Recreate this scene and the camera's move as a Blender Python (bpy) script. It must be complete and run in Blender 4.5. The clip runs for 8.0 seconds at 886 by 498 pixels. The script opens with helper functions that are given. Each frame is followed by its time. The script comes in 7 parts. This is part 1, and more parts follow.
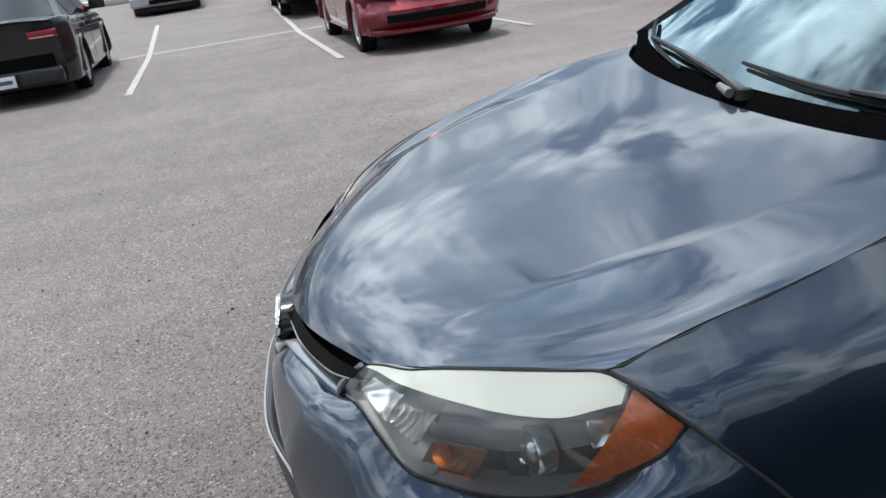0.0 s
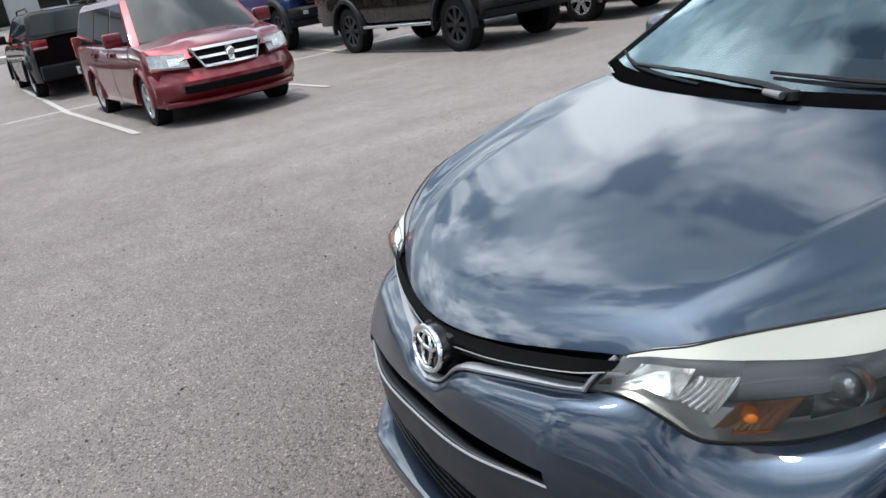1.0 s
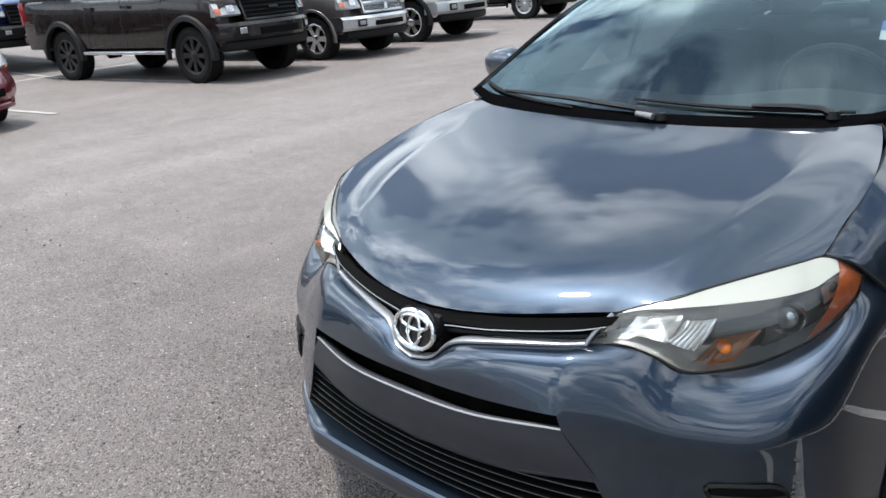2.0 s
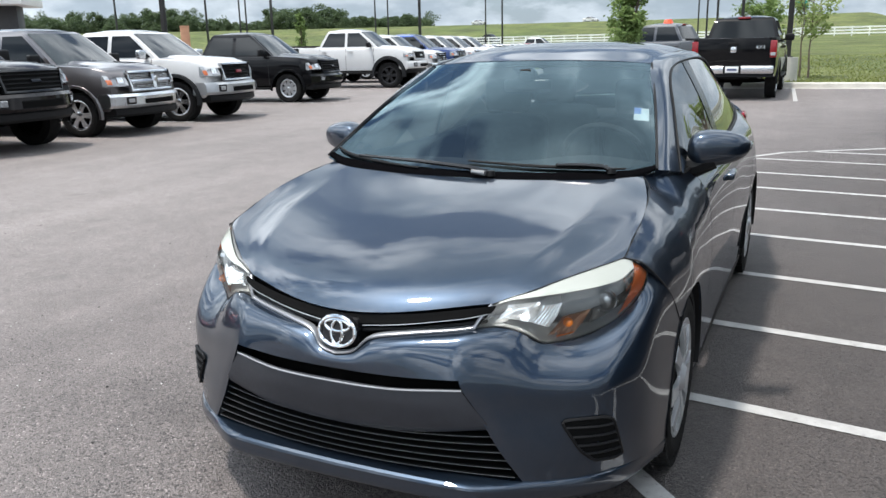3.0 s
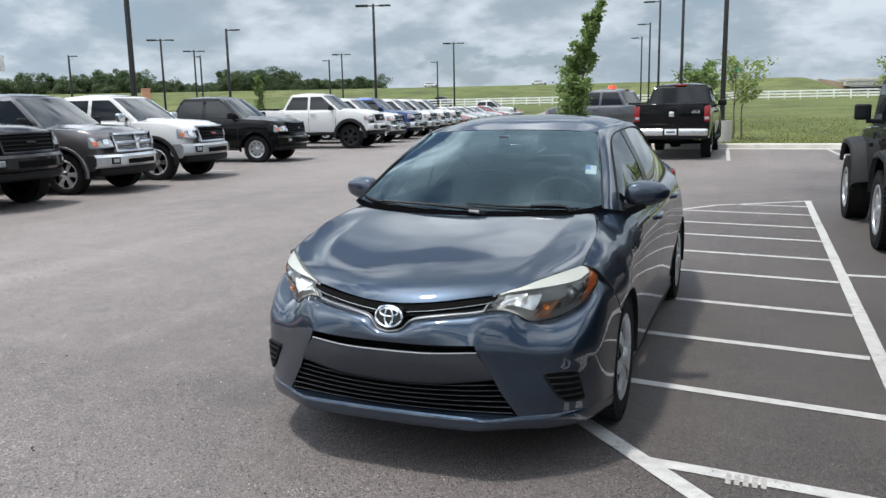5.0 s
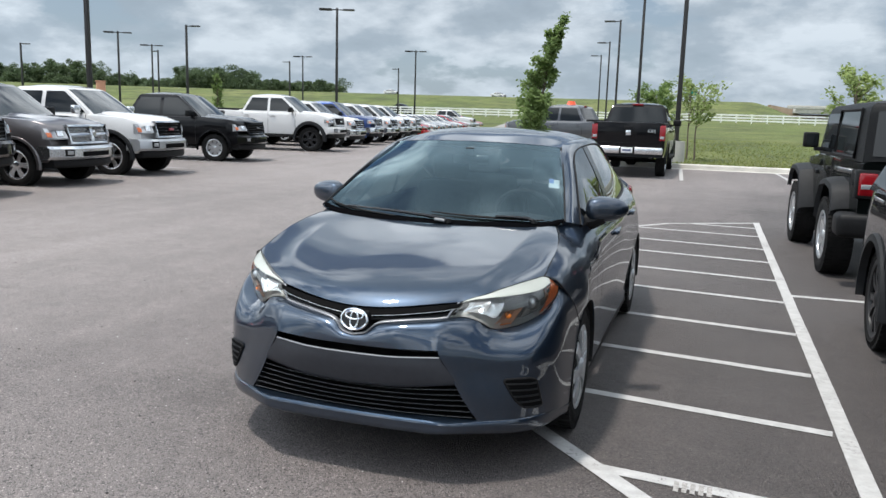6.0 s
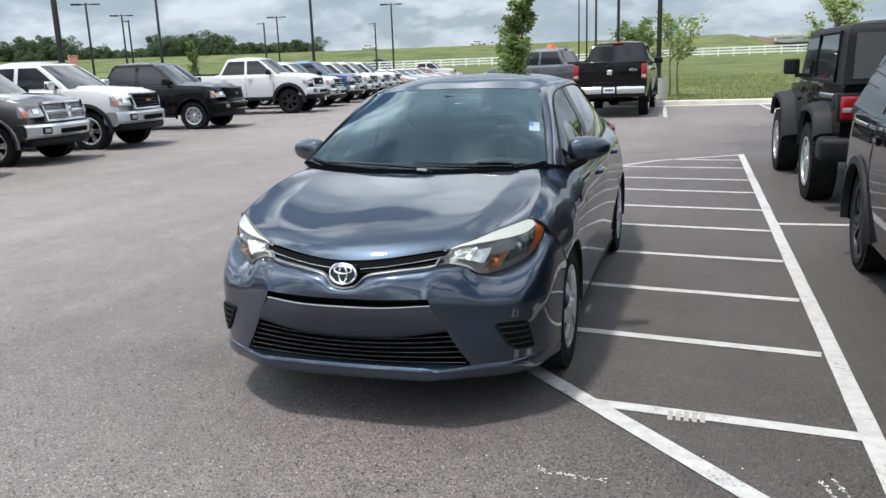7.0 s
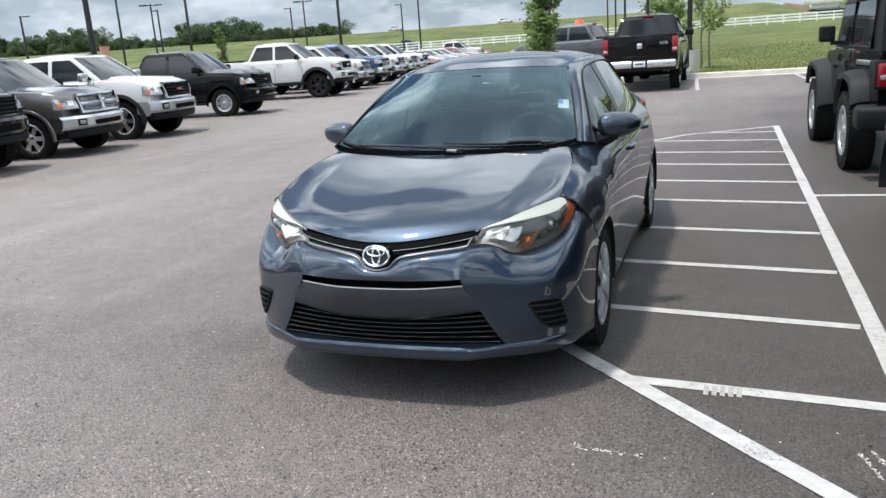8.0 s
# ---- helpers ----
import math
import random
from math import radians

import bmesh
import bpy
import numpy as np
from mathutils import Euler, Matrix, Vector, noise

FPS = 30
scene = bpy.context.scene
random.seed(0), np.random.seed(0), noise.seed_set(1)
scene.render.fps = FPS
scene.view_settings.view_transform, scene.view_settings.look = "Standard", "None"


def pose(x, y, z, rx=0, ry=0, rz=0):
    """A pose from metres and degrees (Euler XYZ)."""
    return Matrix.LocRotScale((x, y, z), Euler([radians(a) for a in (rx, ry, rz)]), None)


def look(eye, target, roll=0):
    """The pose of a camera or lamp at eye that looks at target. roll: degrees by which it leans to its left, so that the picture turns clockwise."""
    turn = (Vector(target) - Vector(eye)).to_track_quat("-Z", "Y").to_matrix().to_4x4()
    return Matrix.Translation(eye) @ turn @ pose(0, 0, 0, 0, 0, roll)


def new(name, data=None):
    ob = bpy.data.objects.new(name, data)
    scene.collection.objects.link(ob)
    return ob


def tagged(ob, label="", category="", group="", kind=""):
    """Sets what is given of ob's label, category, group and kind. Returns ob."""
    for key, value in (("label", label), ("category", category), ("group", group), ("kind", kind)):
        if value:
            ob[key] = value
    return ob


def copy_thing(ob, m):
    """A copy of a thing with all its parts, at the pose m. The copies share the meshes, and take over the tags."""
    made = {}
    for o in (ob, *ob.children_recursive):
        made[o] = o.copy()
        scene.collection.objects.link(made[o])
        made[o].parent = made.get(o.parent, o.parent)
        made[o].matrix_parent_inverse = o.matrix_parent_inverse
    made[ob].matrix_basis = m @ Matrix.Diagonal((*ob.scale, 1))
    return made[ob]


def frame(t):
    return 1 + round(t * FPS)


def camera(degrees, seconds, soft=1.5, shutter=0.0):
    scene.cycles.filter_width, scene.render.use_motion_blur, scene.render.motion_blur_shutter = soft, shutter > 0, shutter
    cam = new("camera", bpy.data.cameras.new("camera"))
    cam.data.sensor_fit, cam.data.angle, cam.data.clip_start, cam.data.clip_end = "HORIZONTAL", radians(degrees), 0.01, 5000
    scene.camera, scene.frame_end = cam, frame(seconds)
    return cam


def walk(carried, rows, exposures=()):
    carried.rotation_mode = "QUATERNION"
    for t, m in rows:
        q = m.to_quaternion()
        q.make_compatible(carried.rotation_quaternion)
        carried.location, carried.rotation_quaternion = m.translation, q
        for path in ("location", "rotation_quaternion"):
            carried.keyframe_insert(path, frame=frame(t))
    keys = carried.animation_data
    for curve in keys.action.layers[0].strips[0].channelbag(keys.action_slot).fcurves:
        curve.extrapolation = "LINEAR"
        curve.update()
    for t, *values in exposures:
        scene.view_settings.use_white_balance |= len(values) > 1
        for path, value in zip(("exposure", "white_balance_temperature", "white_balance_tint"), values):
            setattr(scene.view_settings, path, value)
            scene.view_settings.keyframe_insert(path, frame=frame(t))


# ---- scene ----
# ---- the camera and its walk ----
cam = camera(58.0, 8.0)
PATH = [
    (0, (1.553, 0.222, 1.386), (-0.298, 0.432, 0.659), -8.2),
    (0.5, (1.534, -0.135, 1.4), (-0.267, 0.395, 0.712), -9.6),
    (1, (1.404, -0.528, 1.439), (-0.312, 0.252, 0.772), -9.8),
    (1.2, (1.416, -0.68, 1.444), (-0.221, 0.244, 0.76), -8.2),
    (2.3, (1.159, -1.314, 1.505), (0.019, 0.209, 0.887), -3.0),
    (2.5, (1.152, -1.465, 1.524), (0.142, 0.161, 0.944), -1.8),
    (3, (1.242, -1.842, 1.506), (0.413, -0.091, 1.011), -1.3),
    (3.5, (1.328, -2.187, 1.589), (0.531, -0.388, 1.227), -3.8),
    (4, (1.3, -2.538, 1.572), (0.613, -0.691, 1.231), -4.5),
    (4.2, (1.327, -2.651, 1.583), (0.648, -0.806, 1.219), -3.3),
    (5.3, (1.474, -3.023, 1.582), (0.746, -1.193, 1.24), -0.7),
    (5.5, (1.447, -3.039, 1.599), (0.751, -1.195, 1.261), 0.1),
    (6, (1.434, -3.063, 1.591), (0.81, -1.192, 1.257), 1.7),
    (6.5, (1.441, -3.071, 1.583), (0.84, -1.203, 1.196), 0.0),
    (7, (1.464, -3.07, 1.57), (0.868, -1.214, 1.123), -2.1),
    (7.5, (1.475, -3.104, 1.55), (0.861, -1.26, 1.077), -3.0),
    (8, (1.47, -3.087, 1.574), (0.8, -1.268, 1.084), -4.0),
]
walk(cam, [(t, look(eye, target, roll)) for t, eye, target, roll in PATH],
     exposures=[(0.0, -0.15), (1.2, -0.05), (2.5, 0.25), (3.5, 0.06), (4.0, -0.05), (5.5, -0.02), (6.5, 0.04), (7.2, 0.11), (8.0, 0.11)])

# ---- sky and sun ----
SUN_DIR = Vector((-0.225, -0.165, 1.0)).normalized()
world = bpy.data.worlds.new("sky")
scene.world = world
world.use_nodes = True


class Nodes:
    """A small helper to lay out shader nodes."""

    def __init__(self, tree):
        self.tree = tree
        tree.nodes.clear()

    def add(self, kind, values=(), **props):
        n = self.tree.nodes.new(kind)
        for k, v in props.items():
            setattr(n, k, v)
        for k, v in dict(values).items():
            if isinstance(v, bpy.types.NodeSocket):
                self.tree.links.new(v, n.inputs[k])
            else:
                n.inputs[k].default_value = v
        return n

    def math(self, op, a, b=0.0, clamp=False):
        return self.add("ShaderNodeMath", {0: a, 1: b}, operation=op, use_clamp=clamp).outputs[0]

    def ramp(self, fac, stops, interpolation="LINEAR"):
        n = self.add("ShaderNodeValToRGB", {0: fac})
        n.color_ramp.interpolation = interpolation
        e = n.color_ramp.elements
        while len(e) < len(stops):
            e.new(0.5)
        for el, (p, c) in zip(e, stops):
            el.position = p
            el.color = (*c, 1) if isinstance(c, (tuple, list)) else (c, c, c, 1)
        return n.outputs[0]

    def mix(self, fac, a, b, blend="MIX"):
        n = self.add("ShaderNodeMix", data_type="RGBA", blend_type=blend)
        for i, v in ((0, fac), (6, a), (7, b)):
            if isinstance(v, bpy.types.NodeSocket):
                self.tree.links.new(v, n.inputs[i])
            elif i == 0:
                n.inputs[i].default_value = v
            else:
                n.inputs[i].default_value = (*v, 1) if len(v) == 3 else v
        return n.outputs[2]

    def noise(self, vec, scale, detail=4.0, rough=0.55, out=0):
        return self.add("ShaderNodeTexNoise", {"Vector": vec, "Scale": scale, "Detail": detail, "Roughness": rough}).outputs[out]


nt = Nodes(world.node_tree)
coord = nt.add("ShaderNodeTexCoord").outputs["Generated"]
sky = nt.add("ShaderNodeTexSky", sky_type="NISHITA", sun_disc=False,
             sun_elevation=math.asin(SUN_DIR.z), sun_rotation=math.atan2(SUN_DIR.x, SUN_DIR.y))
sky.air_density, sky.dust_density = 1.0, 1.5
sep = nt.add("ShaderNodeSeparateXYZ", {0: coord})
# clouds lie in a layer overhead and crowd together towards the horizon
flat = nt.math("DIVIDE", 1.0, nt.math("ADD", nt.math("MAXIMUM", sep.outputs[2], 0.0), 0.36))
stretch = nt.add("ShaderNodeMapping", {"Vector": nt.add("ShaderNodeVectorMath", {0: coord, 3: flat}, operation="SCALE").outputs[0], "Scale": (1.0, 1.0, 0.0), "Location": (-4.443, -14.905, -4.756)}).outputs[0]
big = nt.noise(stretch, 2.1, 9.0, 0.52)
fine = nt.noise(stretch, 7.0, 10.0, 0.62)
cover = nt.ramp(nt.math("ADD", nt.math("MULTIPLY", big, 0.78), nt.math("ADD", nt.math("MULTIPLY", fine, 0.22), nt.math("MULTIPLY", nt.math("SUBTRACT", 0.5, sep.outputs[2]), 0.10, clamp=True))), [(0.43, 0.04), (0.475, 0.75), (0.54, 1.0)])
puff = nt.math("ADD", nt.math("MULTIPLY", nt.noise(stretch, 3.2, 9.0, 0.55), 0.8), nt.math("MULTIPLY", fine, 0.2))
shade = nt.ramp(puff, [(0.38, (0.39, 0.48, 0.58)), (0.46, (0.57, 0.68, 0.80)), (0.52, (1.03, 1.13, 1.24)), (0.60, (1.62, 1.74, 1.86))])
shade = nt.mix(1.0, shade, nt.ramp(sep.outputs[2], [(0.1, 0.68), (0.22, 0.76), (0.42, 1.2), (0.75, 1.45)]), "MULTIPLY")
# clouds on the sun's side scatter more of its light forwards
sunward = Vector((SUN_DIR.x, SUN_DIR.y, 0)).normalized()
side = nt.add("ShaderNodeVectorMath", {0: coord, 1: tuple(sunward)}, operation="DOT_PRODUCT").outputs["Value"]
scatter = nt.math("ADD", 1.0, nt.math("MULTIPLY", nt.math("MAXIMUM", side, 0.0), 1.35))
shade = nt.add("ShaderNodeVectorMath", {0: shade, 3: scatter}, operation="SCALE").outputs[0]
# thin cloud round the sun shines brightly
toward = nt.add("ShaderNodeVectorMath", {0: coord, 1: tuple(SUN_DIR)}, operation="DOT_PRODUCT").outputs["Value"]
glow = nt.math("POWER", nt.math("MAXIMUM", toward, 0.0), 36.0)
blue = nt.mix(1.0, sky.outputs[0], (0.074, 0.086, 0.099), "MULTIPLY")
above = nt.mix(cover, blue, shade)
above = nt.mix(nt.math("MULTIPLY", glow, 0.7), above, (2.3, 2.27, 2.2))
above = nt.mix(nt.math("POWER", nt.math("MAXIMUM", toward, 0.0), 300.0), above, (5.0, 4.8, 4.5))
# towards the horizon the clouds merge into an even pale layer
low = nt.ramp(sep.outputs[2], [(0.0, 1.0), (0.16, 0.66), (0.3, 0.2), (0.44, 0.0)])
above = nt.mix(nt.math("MULTIPLY", low, 0.72), above, (0.47, 0.57, 0.665))
bg = nt.add("ShaderNodeBackground", {"Color": above, "Strength": 0.95})
nt.add("ShaderNodeOutputWorld", {"Surface": bg.outputs[0]})

sun = new("sun", bpy.data.lights.new("sun", "SUN"))
sun.data.energy, sun.data.angle, sun.data.color = 4.0, radians(5.0), (1.0, 0.955, 0.90)
sun.matrix_world = look(SUN_DIR * 60, (0, 0, 0))
scene.view_settings.exposure = 0.25

# ---- materials ----
def material(name, color=(0.5, 0.5, 0.5), rough=0.5, metal=0.0, coat=0.0, vary=0.0, scale=6.0, bump=0.0, bump_scale=60.0, spec=0.5, emit=0.0):
    m = bpy.data.materials.new(name)
    m.use_nodes = True
    n = Nodes(m.node_tree)
    pos = n.add("ShaderNodeTexCoord").outputs["Object"]
    base = (*color, 1)
    r = rough
    if vary:
        a = n.noise(pos, scale, 5.0, 0.6)
        base = n.mix(n.ramp(a, [(0.3, 0.0), (0.7, 1.0)]), tuple(c * (1 - vary) for c in color), tuple(min(1, c * (1 + vary)) for c in color))
        r = n.math("ADD", n.math("MULTIPLY", n.noise(pos, scale * 3.1, 4.0), 0.25 * rough), rough * 0.87)
    v = {"Base Color": base, "Roughness": r, "Metallic": metal, "Specular IOR Level": spec, "Coat Weight": coat, "Coat Roughness": 0.03}
    if bump:
        v["Normal"] = n.add("ShaderNodeBump", {"Height": n.noise(pos, bump_scale, 4.0, 0.6), "Strength": bump, "Distance": 0.01}).outputs[0]
    if emit:
        v["Emission Color"], v["Emission Strength"] = (*color, 1), emit
    p = n.add("ShaderNodeBsdfPrincipled", v)
    n.add("ShaderNodeOutputMaterial", {0: p.outputs[0]})
    return m


def paint(name, color, flake=0.5, rough=0.34, dust=0.25, gain=1.5):
    """Car paint: metallic base with fine flakes, clear coat, and a thin uneven film of dust."""
    m = bpy.data.materials.new(name)
    m.use_nodes = True
    n = Nodes(m.node_tree)
    pos = n.add("ShaderNodeTexCoord").outputs["Object"]
    flakes = n.ramp(n.add("ShaderNodeTexVoronoi", {"Vector": pos, "Scale": 900.0}).outputs["Distance"], [(0.0, 1.15), (0.6, 0.9)])
    base = n.mix(1.0, (*color, 1), flakes, "MULTIPLY")
    film = n.ramp(n.noise(pos, 5.0, 8.0, 0.7), [(0.42, 0.0), (0.75, 1.0)])
    base = n.mix(n.math("MULTIPLY", film, 0.10 * dust), base, (0.32, 0.30, 0.27))
    coat_r = n.math("ADD", n.math("MULTIPLY", film, 0.05 * dust), 0.012)
    p = n.add("ShaderNodeBsdfPrincipled", {"Base Color": base, "Metallic": flake, "Roughness": rough, "Coat Weight": 1.0, "Coat Roughness": coat_r, "Coat IOR": gain, "Specular IOR Level": 0.15 if flake > 0.05 else 0.03})
    n.add("ShaderNodeOutputMaterial", {0: p.outputs[0]})
    return m


def clear_glass(name, tint=(0.8, 0.86, 0.84), rough=0.0, gain=1.0, haze=0.0, sheen=(1, 1, 1)):
    """Thin glass: what is behind it, tinted, under a mirror whose strength follows Fresnel."""
    m = bpy.data.materials.new(name)
    m.use_nodes = True
    n = Nodes(m.node_tree)
    f = n.math("MULTIPLY", n.add("ShaderNodeFresnel", {"IOR": 1.52}).outputs[0], gain, clamp=True)
    t = n.add("ShaderNodeBsdfTransparent", {"Color": (*tint, 1)}).outputs[0]
    if haze:
        d = n.add("ShaderNodeBsdfDiffuse", {"Color": (0.44, 0.455, 0.41, 1)}).outputs[0]
        t = n.add("ShaderNodeMixShader", {0: haze, 1: t, 2: d}).outputs[0]
    g = n.add("ShaderNodeBsdfGlossy", {"Color": (*sheen, 1), "Roughness": rough}).outputs[0]
    s = n.add("ShaderNodeMixShader", {0: f, 1: t, 2: g})
    n.add("ShaderNodeOutputMaterial", {0: s.outputs[0]})
    return m


def asphalt_material():
    m = bpy.data.materials.new("asphalt")
    m.use_nodes = True
    n = Nodes(m.node_tree)
    pos = n.add("ShaderNodeTexCoord").outputs["Object"]
    xyz = n.add("ShaderNodeSeparateXYZ", {0: pos})
    stones = n.add("ShaderNodeTexVoronoi", {"Vector": pos, "Scale": 135.0})
    small = n.add("ShaderNodeTexVoronoi", {"Vector": pos, "Scale": 260.0})
    grit = n.noise(pos, 230.0, 3.0, 0.7)
    # coarse, ravelled surface in front of an old joint; finer beyond it
    edge = n.math("ADD", xyz.outputs[1], n.math("MULTIPLY", n.noise(pos, 1.1, 6.0, 0.7), -0.9))
    coarse = n.ramp(n.math("MULTIPLY", n.math("ADD", edge, 0.2), 0.6), [(0.28, 1.0), (0.52, 0.6)])
    shade = n.add("ShaderNodeSeparateColor", {0: stones.outputs["Color"]}).outputs[0]
    speck = n.ramp(shade, [(0.0, 0.30), (0.09, 0.45), (0.13, 0.90), (0.6, 1.04), (0.93, 1.12), (0.975, 2.0)])
    speck2 = n.ramp(n.add("ShaderNodeSeparateColor", {0: small.outputs["Color"]}).outputs[0], [(0.0, 0.62), (0.4, 0.98), (0.93, 1.1), (1.0, 1.6)])
    large = n.ramp(n.noise(pos, 0.16, 5.0, 0.6), [(0.3, (0.173, 0.151, 0.143)), (0.7, (0.232, 0.204, 0.194))])
    # brightness painted in: pale aisle, darker bays, as the sun's sheen makes them
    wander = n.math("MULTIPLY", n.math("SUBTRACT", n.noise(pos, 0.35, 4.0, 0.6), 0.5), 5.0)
    sheen_fade = n.ramp(n.math("MULTIPLY", n.math("SUBTRACT", n.math("ADD", n.math("ADD", xyz.outputs[0], wander), n.math("ADD", 5.0, n.math("MULTIPLY", n.math("MAXIMUM", n.math("MINIMUM", n.math("MULTIPLY", n.math("ADD", xyz.outputs[1], -0.5), 2.5), 0.0), -3.5), n.math("SUBTRACT", 1.35, n.math("MULTIPLY", xyz.outputs[0], 0.6), clamp=True)))), n.math("MULTIPLY", n.math("MULTIPLY", n.math("SUBTRACT", xyz.outputs[1], 7.0), 0.08, clamp=True), 4.5)), 0.11), [(0.0, (1.0, 1.0, 1.0)), (0.40, (0.74, 0.73, 0.73)), (0.62, (0.39, 0.378, 0.374)), (1.0, (0.22, 0.207, 0.203))])
    # tyre tracks along the aisle
    lane = n.add("ShaderNodeMapping", {"Vector": pos, "Rotation": (0, 0, radians(9)), "Scale": (1.3, 0.09, 1.0)}).outputs[0]
    track = n.ramp(n.noise(lane, 1.0, 5.0, 0.65), [(0.32, 0.88), (0.68, 1.08)])
    mid = n.ramp(n.noise(pos, 1.6, 8.0, 0.75), [(0.3, 0.80), (0.7, 1.14)])
    blotch = n.ramp(n.noise(pos, 9.0, 8.0, 0.78), [(0.3, 0.80), (0.7, 1.15)])
    col = large
    for f in (sheen_fade, track, mid, blotch, speck2):
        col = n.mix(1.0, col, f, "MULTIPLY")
    col = n.mix(n.math("MULTIPLY", coarse, 1.0), col, n.mix(1.0, col, speck, "MULTIPLY"))
    # worn patches where the binder has gone and small pits stay dark
    worn = n.ramp(n.noise(pos, 1.3, 6.0, 0.7), [(0.36, 0.15), (0.52, 1.0)])
    pit = n.ramp(n.noise(pos, 60.0, 6.0, 0.7), [(0.36, 0.20), (0.42, 0.80), (0.46, 1.0), (0.62, 1.04), (0.70, 1.3)])
    col = n.mix(n.math("MULTIPLY", worn, coarse), col, n.mix(1.0, col, pit, "MULTIPLY"))
    stain = n.ramp(n.noise(pos, 2.4, 3.0, 0.5), [(0.67, 0.0), (0.74, 1.0)])
    col = n.mix(n.math("MULTIPLY", stain, 0.3), col, (0.05, 0.048, 0.046))
    h = n.math("ADD", n.math("MULTIPLY", n.math("MULTIPLY", stones.outputs["Distance"], coarse), -1.0), n.math("ADD", n.math("MULTIPLY", grit, 0.5), n.math("MULTIPLY", n.math("MULTIPLY", pit, worn), 0.7)))
    bump = n.add("ShaderNodeBump", {"Height": h, "Strength": 1.0, "Distance": 0.007}).outputs[0]
    p = n.add("ShaderNodeBsdfPrincipled", {"Base Color": col, "Roughness": 0.66, "Normal": bump, "Specular IOR Level": 0.6})
    n.add("ShaderNodeOutputMaterial", {0: p.outputs[0]})
    return m


def line_material():
    m = bpy.data.materials.new("road_paint")
    m.use_nodes = True
    n = Nodes(m.node_tree)
    pos = n.add("ShaderNodeTexCoord").outputs["Object"]
    wear = n.ramp(n.math("ADD", n.math("MULTIPLY", n.noise(pos, 60.0, 5.0, 0.75), 0.6), n.math("MULTIPLY", n.noise(pos, 3.0, 4.0), 0.4)), [(0.36, 1.0), (0.43, 0.12), (0.6, 0.0)])
    col = n.mix(wear, n.ramp(n.noise(pos, 14.0, 5.0), [(0.3, (0.33, 0.325, 0.315)), (0.7, (0.45, 0.445, 0.435))]), (0.13, 0.125, 0.12))
    bump = n.add("ShaderNodeBump", {"Height": n.noise(pos, 210.0, 3.0, 0.7), "Strength": 0.35, "Distance": 0.004}).outputs[0]
    p = n.add("ShaderNodeBsdfPrincipled", {"Base Color": col, "Roughness": 0.7, "Normal": bump})
    n.add("ShaderNodeOutputMaterial", {0: p.outputs[0]})
    return m


def grass_material():
    m = bpy.data.materials.new("grass")
    m.use_nodes = True
    n = Nodes(m.node_tree)
    pos = n.add("ShaderNodeTexCoord").outputs["Object"]
    a = n.ramp(n.noise(pos, 0.05, 6.0, 0.65), [(0.3, (0.085, 0.118, 0.036)), (0.5, (0.125, 0.150, 0.050)), (0.7, (0.17, 0.178, 0.07))])
    a = n.mix(n.ramp(n.noise(pos, 0.16, 7.0, 0.72), [(0.44, 0.0), (0.62, 0.85)]), a, (0.058, 0.070, 0.030))
    b = n.ramp(n.noise(pos, 2.5, 6.0, 0.75), [(0.3, 0.6), (0.7, 1.25)])
    bump = n.add("ShaderNodeBump", {"Height": n.noise(pos, 6.0, 6.0, 0.75), "Strength": 0.9, "Distance": 0.12}).outputs[0]
    p = n.add("ShaderNodeBsdfPrincipled", {"Base Color": n.mix(1.0, a, b, "MULTIPLY"), "Roughness": 0.9, "Normal": bump, "Specular IOR Level": 0.2})
    n.add("ShaderNodeOutputMaterial", {0: p.outputs[0]})
    return m


def leaf_material(name, dark, light):
    m = bpy.data.materials.new(name)
    m.use_nodes = True
    n = Nodes(m.node_tree)
    rnd = n.add("ShaderNodeNewGeometry").outputs["Random Per Island"]
    col = n.ramp(rnd, [(0.0, dark), (1.0, light)])
    d = n.add("ShaderNodeBsdfPrincipled", {"Base Color": col, "Roughness": 0.55, "Specular IOR Level": 0.3}).outputs[0]
    t = n.add("ShaderNodeBsdfTranslucent", {"Color": col}).outputs[0]
    s = n.add("ShaderNodeMixShader", {0: 0.45, 1: d, 2: t})
    n.add("ShaderNodeOutputMaterial", {0: s.outputs[0]})
    return m


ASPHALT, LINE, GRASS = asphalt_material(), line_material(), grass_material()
BLACK = material("black_plastic", (0.007, 0.007, 0.0075), 0.55, vary=0.2, scale=20, bump=0.05, bump_scale=400, spec=0.2)
GLOSS_BLACK = material("gloss_black", (0.008, 0.008, 0.009), 0.2, coat=0.1, spec=0.4)
# near-black whose colour stands in for shade in openings and undersides
VOID = material("shade_black", (0.004, 0.004, 0.004), 0.9, spec=0.1)
RUBBER = material("tyre_rubber", (0.0105, 0.0102, 0.010), 0.8, vary=0.35, scale=9, bump=0.2, bump_scale=180, spec=0.15)
CHROME = material("chrome", (0.86, 0.87, 0.88), 0.07, metal=1.0)
TRIM = material("bright_trim", (0.66, 0.67, 0.68), 0.26, metal=1.0)
SILVER = material("silver_wheel_paint", (0.44, 0.45, 0.46), 0.3, metal=0.75, vary=0.06, scale=12)
HUBCAP = material("silver_plastic_hub_cap", (0.50, 0.51, 0.52), 0.33, metal=0.6, vary=0.1, scale=15)
DARK_RIM = material("black_wheel_paint", (0.012, 0.012, 0.013), 0.45, coat=0.15, spec=0.25)
GREY_PANEL = material("dark_grey_bumper_panel", (0.022, 0.024, 0.030), 0.48, vary=0.12, scale=30, bump=0.05, bump_scale=500)
